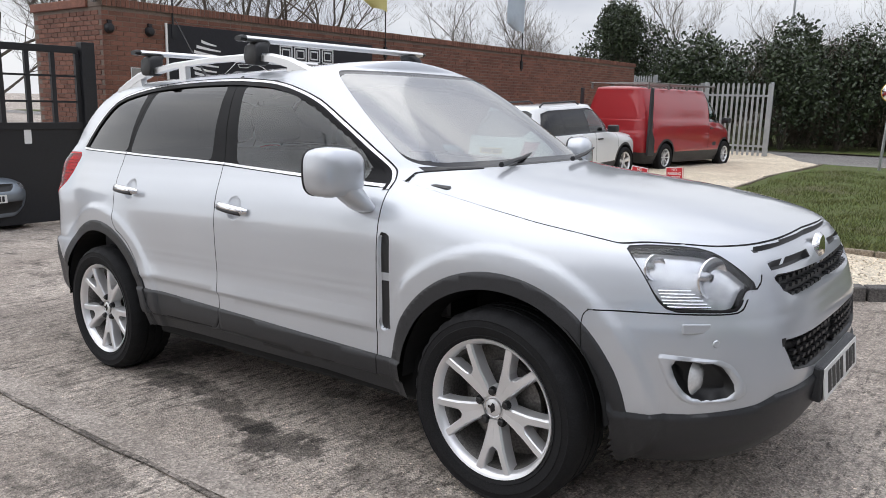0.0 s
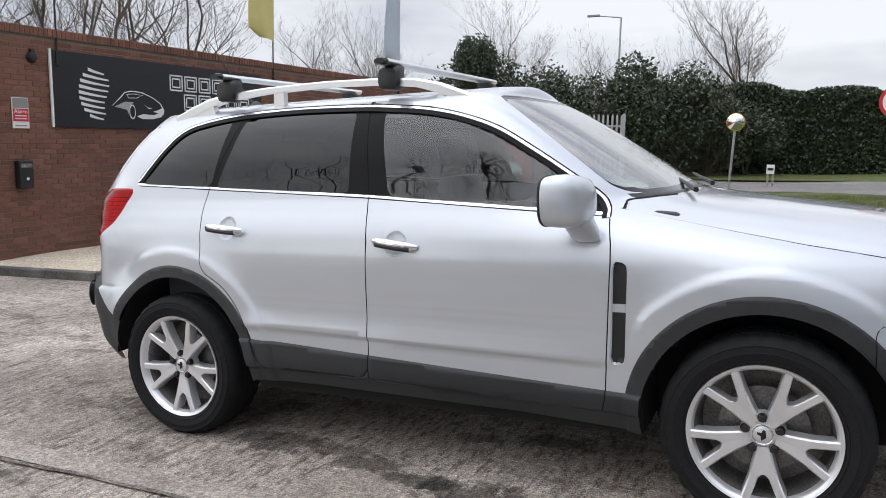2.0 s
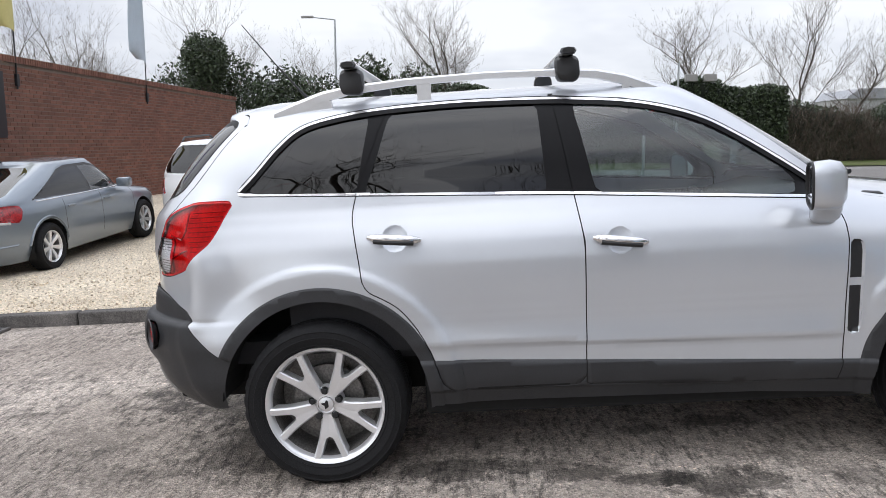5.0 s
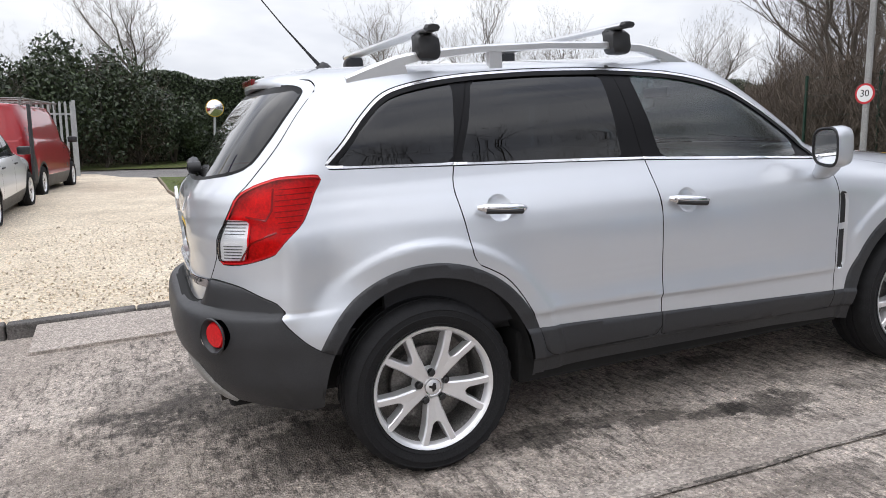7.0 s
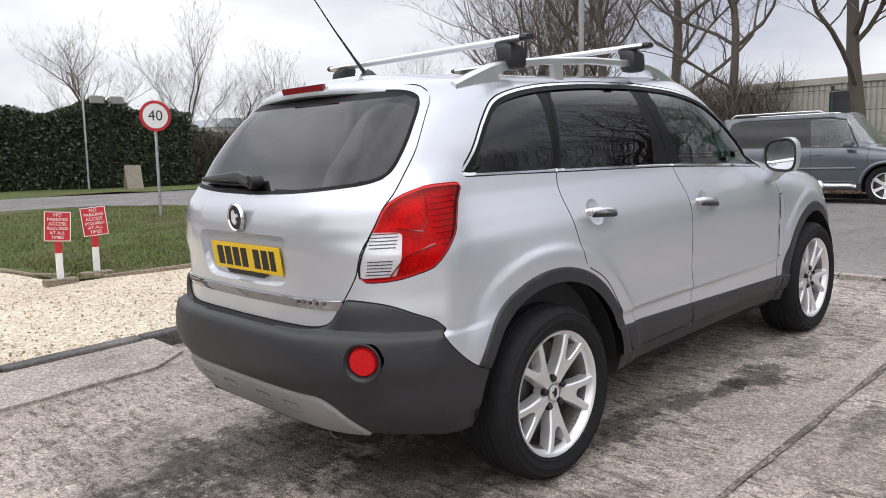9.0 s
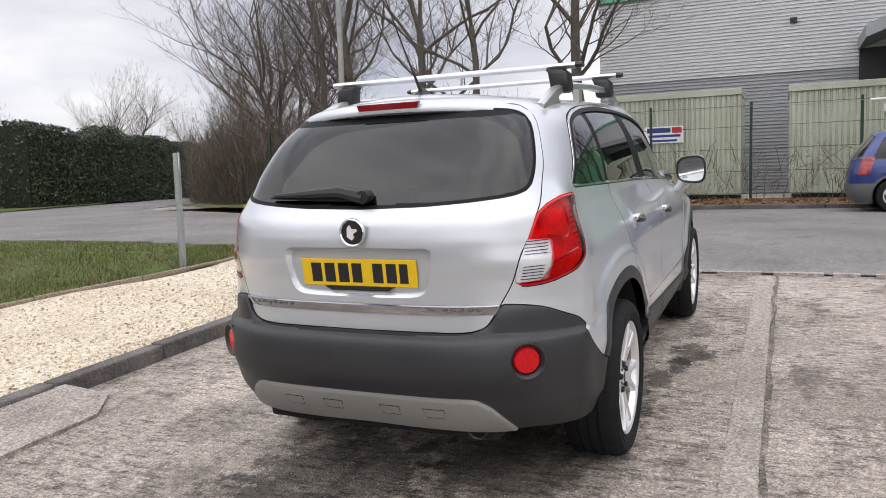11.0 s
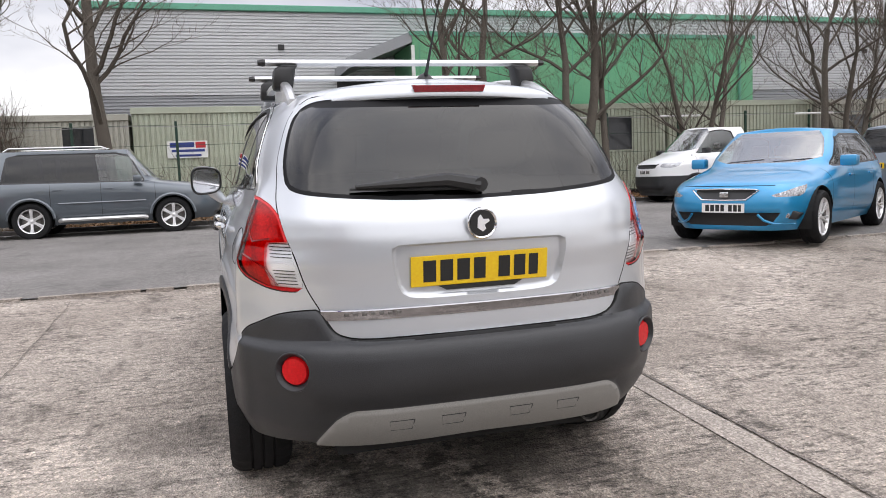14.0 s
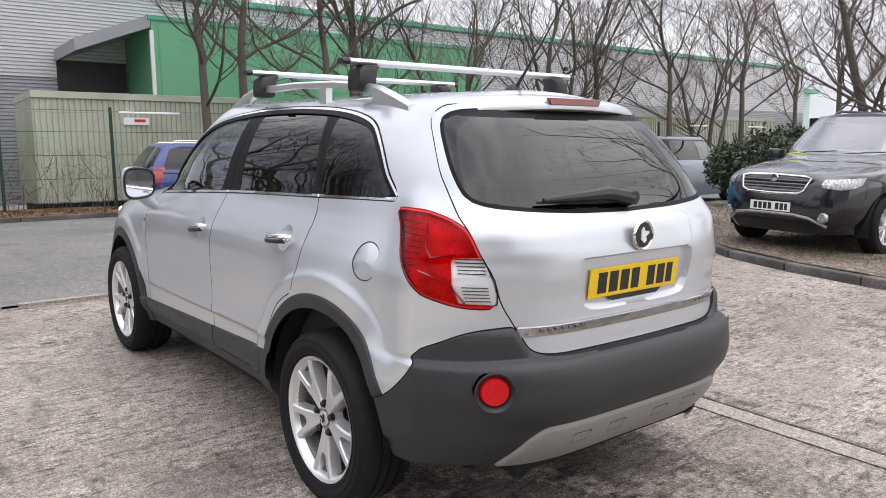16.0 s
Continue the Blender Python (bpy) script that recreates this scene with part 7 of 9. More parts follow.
def build_trailer():
    t = tagged(empty("car_trailer", stand(12.3, 8.75, -74, -.13)), "flat car trailer with yellow side rails", "trailer")
    yel = material("yellow_rail", (.46, .29, .03), .5, 0, .15, 6, 60)
    part("deck", box(-2.4, 2.2, -.95, .95, .60, .655, .01), STEEL, t)
    for y in (-1.02, 1.02):
        part("side_rail", prism([(-2.5, .52), (2.2, .59), (2.2, .70), (-2.3, .66), (-2.5, .59)], y - .03, y + .03, "y"), yel, t)
    part("drawbar", tube([(2.2, -.5, .6), (3.3, 0, .55), (2.2, .5, .6)], .04, 6), STEEL, t)
    for x in (-.45, .35):
        for sd in (-1, 1):
            spoke_wheel(t, x, sd * .98, .35, sd, .225, .14, .16, bolts=False, seg=32, **FIVE)
    part("loading_ramp", box(2.15, 3.4, -.8, .8, .70, .78, .01), STEEL, t)


build_trailer()
# raised bonnet of the blue suv
suv = [o for o in scene.objects if o.name.startswith("suv") and o.parent is None and "open bonnet" in o.get("label", "")][0]
bm_ = prism([(1.05, 1.12), (1.12, 1.12), (1.55, 1.78), (1.62, 1.90), (1.56, 1.92), (1.42, 1.74)], -.68, .68, "y", .015)
part("raised_bonnet", bm_, DARKBLUE, suv, "bonnet propped open", True)
part("engine_bay", box(1.15, 1.95, -.6, .6, .8, 1.0), DARK, suv)


# ---- brick wall and what hangs on it ----
BRICK1 = material("red_brick", (.205, .094, .064), .88, 0, .22, 9, 70, bump=.003, object_random=.22, second=(.155, .066, .046))
BRICKN = material("red_brick_joined", (.205, .094, .064), .88, 0, .22, 2.5, 70, bump=.003, island=.24, second=(.155, .066, .046))
MORTAR = material("mortar", (.21, .165, .135), .95, 0, .2, 5, 80, bump=.003)
PANELBLACK = material("printed_black_panel", (.012, .012, .016), .38, 0, .15, 1.5, 40)
PALISADE = material("galvanised_steel", (.42, .44, .45), .45, .6, .12, 8, 80)
GATEBLACK = material("black_gate_paint", (.012, .013, .016), .5, 0, .2, 5, 60)
REDPAINT = material("red_sign", (.50, .02, .03), .5, 0, .08, 5, 60)
WOOD = material("grey_timber_post", (.34, .30, .24), .85, 0, .25, 6, 60, bump=.002)
CONTAINER = material("pale_green_cabin", (.46, .50, .40), .6, .1, .22, 1.3, 40, second=(.35, .36, .28))
BEIGE = material("beige_cabin", (.45, .44, .38), .65, .1, .2, 1.3, 40)
GREYCLAD = material("grey_cladding", (.35, .36, .38), .45, .4, .08, .6, 40)
PALECLAD = material("pale_cladding", (.56, .57, .585), .45, .3, .06, .6, 40)
GREENCLAD = material("green_cladding", (.12, .40, .22), .5, .1, .16, .5, 30, second=(.17, .43, .24))
GREENTRIM = material("green_trim", (.12, .36, .25), .5, .1, .1, 2, 30)
FENCEGREEN = material("dark_green_post", (.012, .045, .028), .5, .2, .15, 6, 60)
WINDOWDARK = material("dark_window", (.02, .022, .025), .12, 0, .1, 3, 20)


def build_wall():
    wall = tagged(mesh_object("wall_west", box(-9.22, -8.906, 3.205, 22.2, -1.0, 2.80), MORTAR), "long red brick yard wall with brick coping", "wall", kind="structure")
    ret = tagged(mesh_object("wall_return", box(-11.2, -9.225, 3.206, 3.5, -1.0, 2.80), MORTAR), "short return of the brick wall", "wall", kind="structure")
    rnd = random.Random(21)
    shapes = {}
    def brick_mesh(l, h, d):
        k = (round(l, 3), round(h, 3))
        if k not in shapes:
            bm = box(-d, 0, 0, l, 0, h, .004)
            me = bpy.data.meshes.new("brick")
            bm.to_mesh(me)
            bm.free()
            me.materials.append(BRICK1)
            shapes[k] = me
        return shapes[k]
    verts, faces = [], []
    def joined(x, y, z, l, h):
        o = len(verts)
        p = .006 + rnd.uniform(-.0025, .003)
        verts.extend([(x - .02, y, z), (x - .02, y + l, z), (x - .02, y + l, z + h), (x - .02, y, z + h), (x + p, y + .003, z + .003), (x + p, y + l - .003, z + .003), (x + p, y + l - .003, z + h - .003), (x + p, y + .003, z + h - .003)])
        faces.extend([(o + 4, o + 5, o + 6, o + 7), (o, o + 1, o + 5, o + 4), (o + 1, o + 2, o + 6, o + 5), (o + 2, o + 3, o + 7, o + 6), (o + 3, o, o + 4, o + 7)])
    n_part = 0
    for c in range(46):
        z = -.72 + c * .0755
        if z > 2.70:
            break
        y = 3.2 - (.1125 if c % 2 else 0)
        while y < 22.19:
            a, b = max(y, 3.2), min(y + .215, 22.2)
            if b - a > .03:
                if a < 5.2 and z > .05 and n_part < 300:
                    ob = new("brick", brick_mesh(b - a, .0655, .03))
                    ob.parent = wall
                    ob.location = (-8.9 + rnd.uniform(-.002, .003), a, z)
                    n_part += 1
                else:
                    joined(-8.906, a, z, b - a, .0655)
            y += .225
    y = 3.2
    while y < 22.18:
        joined(-8.872, y, 2.805, .066, .12)
        y += .0755
    me = bpy.data.meshes.new("brickwork")
    me.from_pydata(verts, [], faces)
    me.materials.append(BRICKN)
    ob = new("brickwork", me)
    ob.parent = wall
    ob["kind"] = "stuff"
    # the face that returns behind the gate
    verts.clear(), faces.clear()
    for c in range(46):
        z = -.72 + c * .0755
        if z > 2.70:
            break
        x = -8.9 - (.1125 if c % 2 else 0)
        while x > -11.0:
            o = len(verts)
            l = .215
            verts.extend([(x, 3.205, z), (x - l, 3.205, z), (x - l, 3.205, z + .0655), (x, 3.205, z + .0655), (x - .003, 3.196, z + .003), (x - l + .003, 3.196, z + .003), (x - l + .003, 3.196, z + .0625), (x - .003, 3.196, z + .0625)])
            faces.extend([(o + 7, o + 6, o + 5, o + 4), (o + 4, o + 5, o + 1, o), (o + 5, o + 6, o + 2, o + 1), (o + 6, o + 7, o + 3, o + 2), (o + 7, o + 4, o, o + 3)])
            x -= .225
    me = bpy.data.meshes.new("brickwork")
    me.from_pydata(verts, [], faces)
    me.materials.append(BRICKN)
    ob = new("brickwork", me)
    ob.parent = ret
    ob["kind"] = "stuff"
    cap = mesh_object("coping", box(-9.30, -8.876, 3.19, 22.21, 2.80, 2.928, .004), MORTAR)
    cap.parent = wall
    cap2 = mesh_object("coping", box(-11.2, -9.30, 3.15, 3.55, 2.80, 2.93, .01), BRICKN)
    cap2.parent = ret


def build_banner():
    b = tagged(mesh_object("banner", box(-8.885, -8.865, 4.27, 9.13, 1.49, 2.63, .004), PANELBLACK), "black printed banner with white globe and car outline", "sign")
    part("edge_strip", box(-8.884, -8.858, 4.25, 4.285, 1.49, 2.64), WHITE, b)
    def bar(y0, y1, z0, z1, name="banner_bar"):
        part(name, box(-8.866, -8.862, y0, y1, z0, z1), WHITE, b)
    cy, cz, R = 5.08, 2.04, .40
    def globe(cy, cz, R, n, squash=.86):
        for i in range(n):
            z = cz - R + (i + .5) * 2 * R / n
            h = math.sqrt(max(0, R * R - (z - cz) ** 2)) * squash
            m = 10
            cut = h * (.10 + .55 * max(0, 1 - abs(z - cz + .3 * R) / R))
            sag = .22 * R
            pts = [(cy - h + (2 * h - cut) * k / m, z - sag * (k / m) * (1 - .35 * k / m)) for k in range(m + 1)]
            t = R / n
            outline = [(y, zz + t * .62 * (1 - .55 * k / m)) for k, (y, zz) in enumerate(pts)] + [(y, zz - t * .55 * (1 - .55 * k / m)) for k, (y, zz) in reversed(list(enumerate(pts)))]
            part("globe_stripe", prism(outline, -8.866, -8.862, "x"), WHITE, b)
    globe(cy, cz, R, 9)
    body = [(5.36, 1.86), (5.50, 1.97), (5.62, 2.08), (5.78, 2.11), (6.0, 2.09), (6.22, 2.02), (6.38, 1.93), (6.46, 1.82), (6.44, 1.74)]
    part("car_outline", tube([(-8.862, y, z) for y, z in body], [.004, .007, .008, .009, .009, .009, .009, .009, .006], 6), WHITE, b)
    part("car_sill", prism([(5.86, 1.70), (5.98, 1.655), (6.2, 1.66), (6.40, 1.70), (6.47, 1.80), (6.44, 1.86), (6.33, 1.82), (6.22, 1.79), (6.34, 1.76), (6.22, 1.73), (6.0, 1.74)], -8.866, -8.862, "x"), WHITE, b)
    part("car_flank", prism([(5.40, 1.84), (5.62, 1.93), (5.80, 1.93), (5.72, 1.86), (5.69, 1.72), (5.66, 1.80)], -8.866, -8.862, "x"), material("printed_grey", (.42, .42, .43), .5, 0, .1, 3, 40), b)
    bm = lathe([(.085, 0), (.105, 0), (.105, .004), (.085, .004)], 24, "x", (-8.866, 0, 0))
    for v in bm.verts:
        v.co.y, v.co.z = 5.77 + v.co.y * .62, 1.77 + v.co.z * 1.15
    part("car_wheel", bm, WHITE, b)
    part("car_window", tube([(-8.862, y, z) for y, z in ((5.66, 2.05), (5.80, 2.065), (6.0, 2.05), (5.86, 2.0), (5.70, 1.995), (5.66, 2.05))], .006, 6), WHITE, b)
    part("lamp_mark", prism([(6.02, 1.90), (6.10, 1.855), (6.20, 1.845), (6.12, 1.835)], -8.866, -8.862, "x"), WHITE, b)
    def block(y0, y1, z0, z1, t=.026):
        bm = bmesh.new()
        for a in ((y0, y1, z1 - t, z1), (y0, y1, z0, z0 + t), (y0, y0 + t, z0, z1), (y1 - t, y1, z0, z1)):
            add_box(bm, -8.866, -8.862, *a)
        g = 2.1 * t
        for a in ((y0 + g, y1 - g, z1 - g - t, z1 - g), (y0 + g, y1 - g, z0 + g, z0 + g + t), (y0 + g, y0 + g + t * .8, z0 + g, z1 - g), (y1 - g - t * .8, y1 - g, z0 + g, z1 - g)):
            add_box(bm, -8.8655, -8.8625, *a)
        part("letter_block", bm, WHITE, b)
    for i in range(4):
        block(6.62 + i * .355, 6.93 + i * .355, 2.17, 2.45)
    for i in range(5):
        if i == 2:
            globe(7.85, 1.98, .16, 8, .8)
        else:
            block(6.95 + i * .367, 7.27 + i * .367, 1.83, 2.13)
    bar(7.0, 7.78, 1.648, 1.695)
    bar(7.94, 8.76, 1.648, 1.695)
    # alarm sign, letter box, intercom, sensors
    s = tagged(mesh_object("alarm_sign", box(-8.89, -8.875, 3.62, 3.88, 1.46, 1.90, .003), WHITE), "white and red alarm warning sign on brick", "sign")
    part("red_field", box(-8.876, -8.872, 3.63, 3.87, 1.56, 1.74), REDPAINT, s)
    part("grey_field", box(-8.876, -8.872, 3.63, 3.87, 1.75, 1.89), SKID, s)
    bm = text_mesh("Alarm", .085)
    bmesh.ops.transform(bm, matrix=pose(-8.871, 3.75, 1.70, 90, 0, 90), verts=bm.verts)
    part("lettering", bm, WHITE, s)
    for z in (1.60, 1.64, 1.50):
        part("text_bar", box(-8.875, -8.871, 3.66, 3.84, z - .008, z + .008), WHITE if z > 1.55 else SKID, s)
    lb = tagged(mesh_object("letter_box", box(-8.88, -8.76, 3.60, 3.82, .60, 1.00, .015), GATEBLACK), "dark steel letter box on the brick wall", "letter box")
    part("flap", box(-8.762, -8.752, 3.62, 3.80, .90, .96, .004), STEEL, lb)
    for y in (3.67, 3.71, 3.75):
        part("lock", lathe([(.0001, .012), (.014, .010), (.014, 0)], 12, "x", (-8.76, y, .93)), CHROME, lb)
    part("white_mark", box(-8.7605, -8.756, 3.70, 3.74, .72, .76), WHITE, lb)
    ic = tagged(mesh_object("intercom", box(-8.89, -8.85, 3.26, 3.37, .92, 1.14, .008), WHITE), "small white intercom on the brick pier", "intercom")
    part("red_label", box(-8.851, -8.848, 3.275, 3.355, 1.06, 1.11), REDPAINT, ic)
    for y in (3.30, 3.98):
        d = tagged(empty("security_sensor"), "black dome sensor under the coping", "sensor")
        part("dome", lathe([(.0001, .09), (.05, .08), (.075, .04), (.08, 0)], 20, "x", (-8.9, y, 2.48)), GATEBLACK, d, "", True)
        part("bracket", box(-8.9, -8.85, y - .03, y + .03, 2.53, 2.60), GATEBLACK, d)
    fl = tagged(empty("floodlight"), "grey floodlight on the brick pier", "floodlight")
    part("housing", box(-9.05, -8.80, 3.02, 3.20, 2.92, 3.10, .02), SKID, fl)
    part("bracket", box(-9.0, -8.92, 3.08, 3.14, 2.85, 2.95), STEEL, fl)


def build_flag(y, cloth, label, lean):
    f = tagged(empty("feather_flag"), label, "flag")
    part("pole", tube([(-8.88, y, 2.35), (-8.88, y, 3.4), (-8.90, y + .05 * lean, 5.0), (-8.95, y + .5 * lean, 6.6)], [.016, .014, .012, .008], 8), GATEBLACK, f)
    part("bracket", box(-8.90, -8.85, y - .04, y + .04, 2.40, 2.62, .005), GATEBLACK, f)
    bm = bmesh.new()
    rows = []
    for i in range(15):
        u = i / 14
        z = 3.35 + 3.1 * u
        wd = .72 * (1 - .25 * u) * (.55 if i == 0 else 1)
        rows.append([bm.verts.new((-8.87 + .10 * math.sin(3 * u + 4 * k / 6) * k / 6, y + .03 - wd * k / 6, z + .06 * k / 6 * (1 if i == 0 else 0))) for k in range(7)])
    for a, b in zip(rows, rows[1:]):
        for k in range(6):
            bm.faces.new((a[k], a[k + 1], b[k + 1], b[k]))
    part("cloth", bm, cloth, f, "", True)
    return f


def build_gates():
    g = tagged(empty("sliding_gate"), "black steel yard gate with open upper bars", "gate")
    part("post", box(-8.82, -8.64, 2.72, 2.92, -.6, 2.22, .01), GATEBLACK, g)
    part("lower_sheet", box(-8.76, -8.72, -1.2, 2.70, -.40, 1.0), GATEBLACK, g)
    for z in (1.0, 2.10):
        part("rail", box(-8.78, -8.70, -1.2, 2.70, z - .05, z + .05, .005), GATEBLACK, g)
    for z in (1.35, 1.72):
        part("thin_rail", box(-8.755, -8.725, -1.2, 2.70, z - .015, z + .015), GATEBLACK, g)
    y = 2.68
    while y > -1.2:
        part("bar", box(-8.77, -8.71, y - .03, y + .03, 1.0, 2.1), GATEBLACK, g)
        y -= .36
    part("notice", box(-8.718, -8.712, 1.85, 1.95, .75, .95), WHITE, g)
    p = tagged(empty("palisade_gate"), "galvanised palisade gate and fence panels", "gate")
    def pales(x0, y0, x1, y1, z0, top, n, posts=(True, True)):
        d = Vector((x1 - x0, y1 - y0, 0))
        ang = math.degrees(math.atan2(d.y, d.x))
        L = d.length
        for i in range(n):
            t = (i + .5) / n * L
            bm = prism([(-.034, z0 + .06), (.034, z0 + .06), (.034, top - .06), (.014, top), (0, top - .03), (-.014, top), (-.034, top - .06)], -.006, .006, "y")
            bmesh.ops.transform(bm, matrix=pose(x0, y0, 0, 0, 0, ang) @ pose(t, 0, 0), verts=bm.verts)
            part("pale", bm, PALISADE, p)
        for z in (z0 + .35, top - .38):
            bm = box(0, L, .006, .05, z - .03, z + .03)
            bmesh.ops.transform(bm, matrix=pose(x0, y0, 0, 0, 0, ang), verts=bm.verts)
            part("rail", bm, PALISADE, p)
        for k, t in zip(posts, (0, L)):
            if k:
                bm = box(t - .045, t + .045, .0, .09, -.3, top + .02, .006)
                bmesh.ops.transform(bm, matrix=pose(x0, y0, 0, 0, 0, ang), verts=bm.verts)
                part("post", bm, PALISADE, p)
    pales(-6.05, 21.35, -4.12, 21.6, .02, 2.28, 13)
    pales(-8.2, 22.3, -6.25, 21.5, .02, 2.25, 13, (True, True))
    pales(-9.3, 23.0, -8.3, 22.6, .02, 2.55, 9)


build_wall()
build_banner()
build_flag(4.40, material("purple_flag", (.22, .16, .42), .8, 0, .1, 3, 60), "faded purple feather flag on a wall pole", .1)
build_flag(9.55, material("yellow_flag", (.62, .55, .22), .8, 0, .1, 3, 60), "faded yellow feather flag on a wall pole", .05)
build_flag(15.0, material("pale_blue_flag", (.48, .56, .62), .8, 0, .1, 3, 60), "pale blue white feather flag on a wall pole", .25)
build_gates()


# ---- signs and posts ----
def lettered(parent, body, size, m, mat):
    bm = text_mesh(body, size, .001)
    bmesh.ops.transform(bm, matrix=m, verts=bm.verts)
    return part("lettering", bm, mat, parent)


def facing(x, y, z, yaw):
    """Lettering stands upright and faces along yaw (0: +x)."""
    return pose(x, y, z, 0, 0, yaw) @ pose(0, 0, 0, 90, 0, 90)


def round_sign(name, label, x, y, z, r, yaw, number, top, pole_r=.03, base_mat=None):
    s = tagged(empty(name), label, "road sign")
    part("pole", tube([(x, y, ground_z(x, y) - .1), (x, y, top)], pole_r, 12), base_mat or PALISADE, s, "", True)
    def disc(r0, r1, d, mat, nm):
        bm = lathe([(r0, d), (r1, d), (r1, d - .008)] if r0 > .001 else [(.0001, d), (r1, d), (r1, d - .008)], 36, "x")
        bmesh.ops.transform(bm, matrix=pose(x, y, z, 0, 0, yaw), verts=bm.verts)
        part(nm, bm, mat, s)
    disc(.0001, r, pole_r + .012, REDPAINT, "red_ring")
    disc(.0001, r * .80, pole_r + .016, WHITE, "white_disc")
    m = pose(x, y, z, 0, 0, yaw) @ pose(pole_r + .018, 0, 0) @ pose(0, 0, 0, 90, 0, 90)
    lettered(s, number, r * .95, m, INK)
    return s


round_sign("speed_limit_sign", "round forty limit sign on a grey post", 2.75, 12.0, 2.20, .30, -98, "40", 2.3)
round_sign("speed_limit_sign", "round thirty limit sign on a lamp column", 13.6, 9.65, 2.10, .24, 188, "30", 8.5, .075, material("column_grey", (.33, .33, .32), .6, .2, .15, 4, 50))
mir = tagged(empty("traffic_mirror"), "round convex traffic mirror on a leaning post", "mirror")
part("post", tube([(-.50, 18.3, -.1), (-.42, 18.25, 2.0)], .035, 10), PALISADE, mir)
bm_ = lathe([(.0001, .075), (.09, .063), (.18, .026), (.22, 0)], 36, "x")
bmesh.ops.transform(bm_, matrix=pose(-.42, 18.2, 1.98, 0, 0, -92), verts=bm_.verts)
part("mirror_face", bm_, CHROME, mir, "convex mirror", True)
bm_ = lathe([(.22, 0), (.24, -.01), (.24, -.05), (.15, -.08), (.0001, -.09)], 36, "x")
bmesh.ops.transform(bm_, matrix=pose(-.42, 18.2, 1.98, 0, 0, -92), verts=bm_.verts)
part("mirror_rim", bm_, material("amber_rim", (.55, .38, .05), .5, 0, .1, 5, 50), mir, "yellowed rim", True)
np_ = tagged(empty("parking_sign"), "white no parking notice on a timber post", "sign")
part("post", box(2.27, 2.33, 5.12, 5.18, ground_z(2.3, 5.1), 1.60, .006), PALISADE, np_)
bm_ = box(-.004, .004, -.10, .10, -.11, .11)
bmesh.ops.transform(bm_, matrix=pose(2.28, 5.10, 1.50, 0, 0, -47), verts=bm_.verts)
board_ = part("board", bm_, WHITE, np_)
for i_, (tx, sz) in enumerate((("PLEASE", .045), ("NO PARKING", .032), ("ON THE GRASS", .027))):
    lettered(board_, tx, sz, pose(2.28, 5.10, 1.50, 0, 0, -47) @ pose(.006, 0, .062 - .06 * i_) @ pose(0, 0, 0, 90, 0, 90), INK)
for k_, (x_, y_, tilt) in enumerate(((-1.13, 5.78, -4), (-.72, 5.88, 5))):
    rs = tagged(empty("access_sign"), "small red access notice on a red and white stake", "sign", group="access notices")
    z_ = ground_z(x_, y_) + .08
    part("stake", box(x_ - .03, x_ + .03, y_ - .02, y_ + .02, z_ - .1, z_ + .34), WHITE, rs)
    part("stake_band", box(x_ - .031, x_ + .031, y_ - .021, y_ + .021, z_ + .32, z_ + .46), REDPAINT, rs)
    mm = pose(x_, y_ - .025, z_ + .60, 0, 0, -106) @ pose(0, 0, 0, tilt, 0, 0)
    bm_ = box(-.004, .004, -.125, .125, -.155, .155)
    bmesh.ops.transform(bm_, matrix=mm, verts=bm_.verts)
    bd = part("board", bm_, REDPAINT, rs)
    for q_ in ((-.125, .125, .147, .155), (-.125, .125, -.155, -.147), (-.125, -.117, -.155, .155), (.117, .125, -.155, .155)):
        bm_ = box(.004, .0055, *q_)
        bmesh.ops.transform(bm_, matrix=mm, verts=bm_.verts)
        part("board_edge", bm_, WHITE, bd)
    for i_, (tx, sz) in enumerate((("NO", .05), ("PARKING", .046), ("ACCESS", .048), ("REQUIRED", .042), ("AT ALL", .046), ("TIMES", .046))):
        lettered(bd, tx, sz, mm @ pose(.006, 0, .12 - .047 * i_) @ pose(0, 0, 0, 90, 0, 90), WHITE)
    part("foot_block", box(x_ - .16, x_ + .16, y_ - .08, y_ + .08, z_ - .06, z_ + .05, .01), WOODEDGE, rs)
sn = tagged(empty("street_name_board"), "low white board on two short posts", "sign")
for y_ in (-.08, .08):
    part("post", box(.29 + y_, .36 + y_, 23.4, 23.46, 0, .75), WOOD, sn)
part("board", box(.2, .44, 23.37, 23.40, .45, .75), WHITE, sn)
part("text_bar", box(.23, .41, 23.36, 23.37, .56, .64), INK, sn)
ab = tagged(empty("a_board"), "weathered brown a-frame board on the verge", "a-board")
for s_ in (-1, 1):
    bm_ = box(-.35, .35, -.02, .02, 0, 1.1, .005)
    bmesh.ops.transform(bm_, matrix=pose(9.7, 30.2 + s_ * .22, .22, s_ * 12, 0, 0), verts=bm_.verts)
    part("leaf", bm_, WOOD, ab)
lc = tagged(empty("street_lamp"), "tall thin grey lamp column with short arm", "street lamp")
part("column", tube([(-8.6, 40, 0), (-8.6, 40, 8.2)], [.09, .05], 10), PALISADE, lc)
part("arm", tube([(-8.6, 40, 8.2), (-9.9, 40, 8.35)], .035, 8), PALISADE, lc)
part("lamp_head", box(-10.5, -9.8, 39.9, 40.1, 8.3, 8.42, .02), SKID, lc)
pf = tagged(empty("floodlight_pole"), "pole with two floodlights behind the hedge", "floodlight")
part("pole", tube([(8.9, 33.2, .1), (8.9, 33.2, 5.0)], .05, 8), PALISADE, pf)
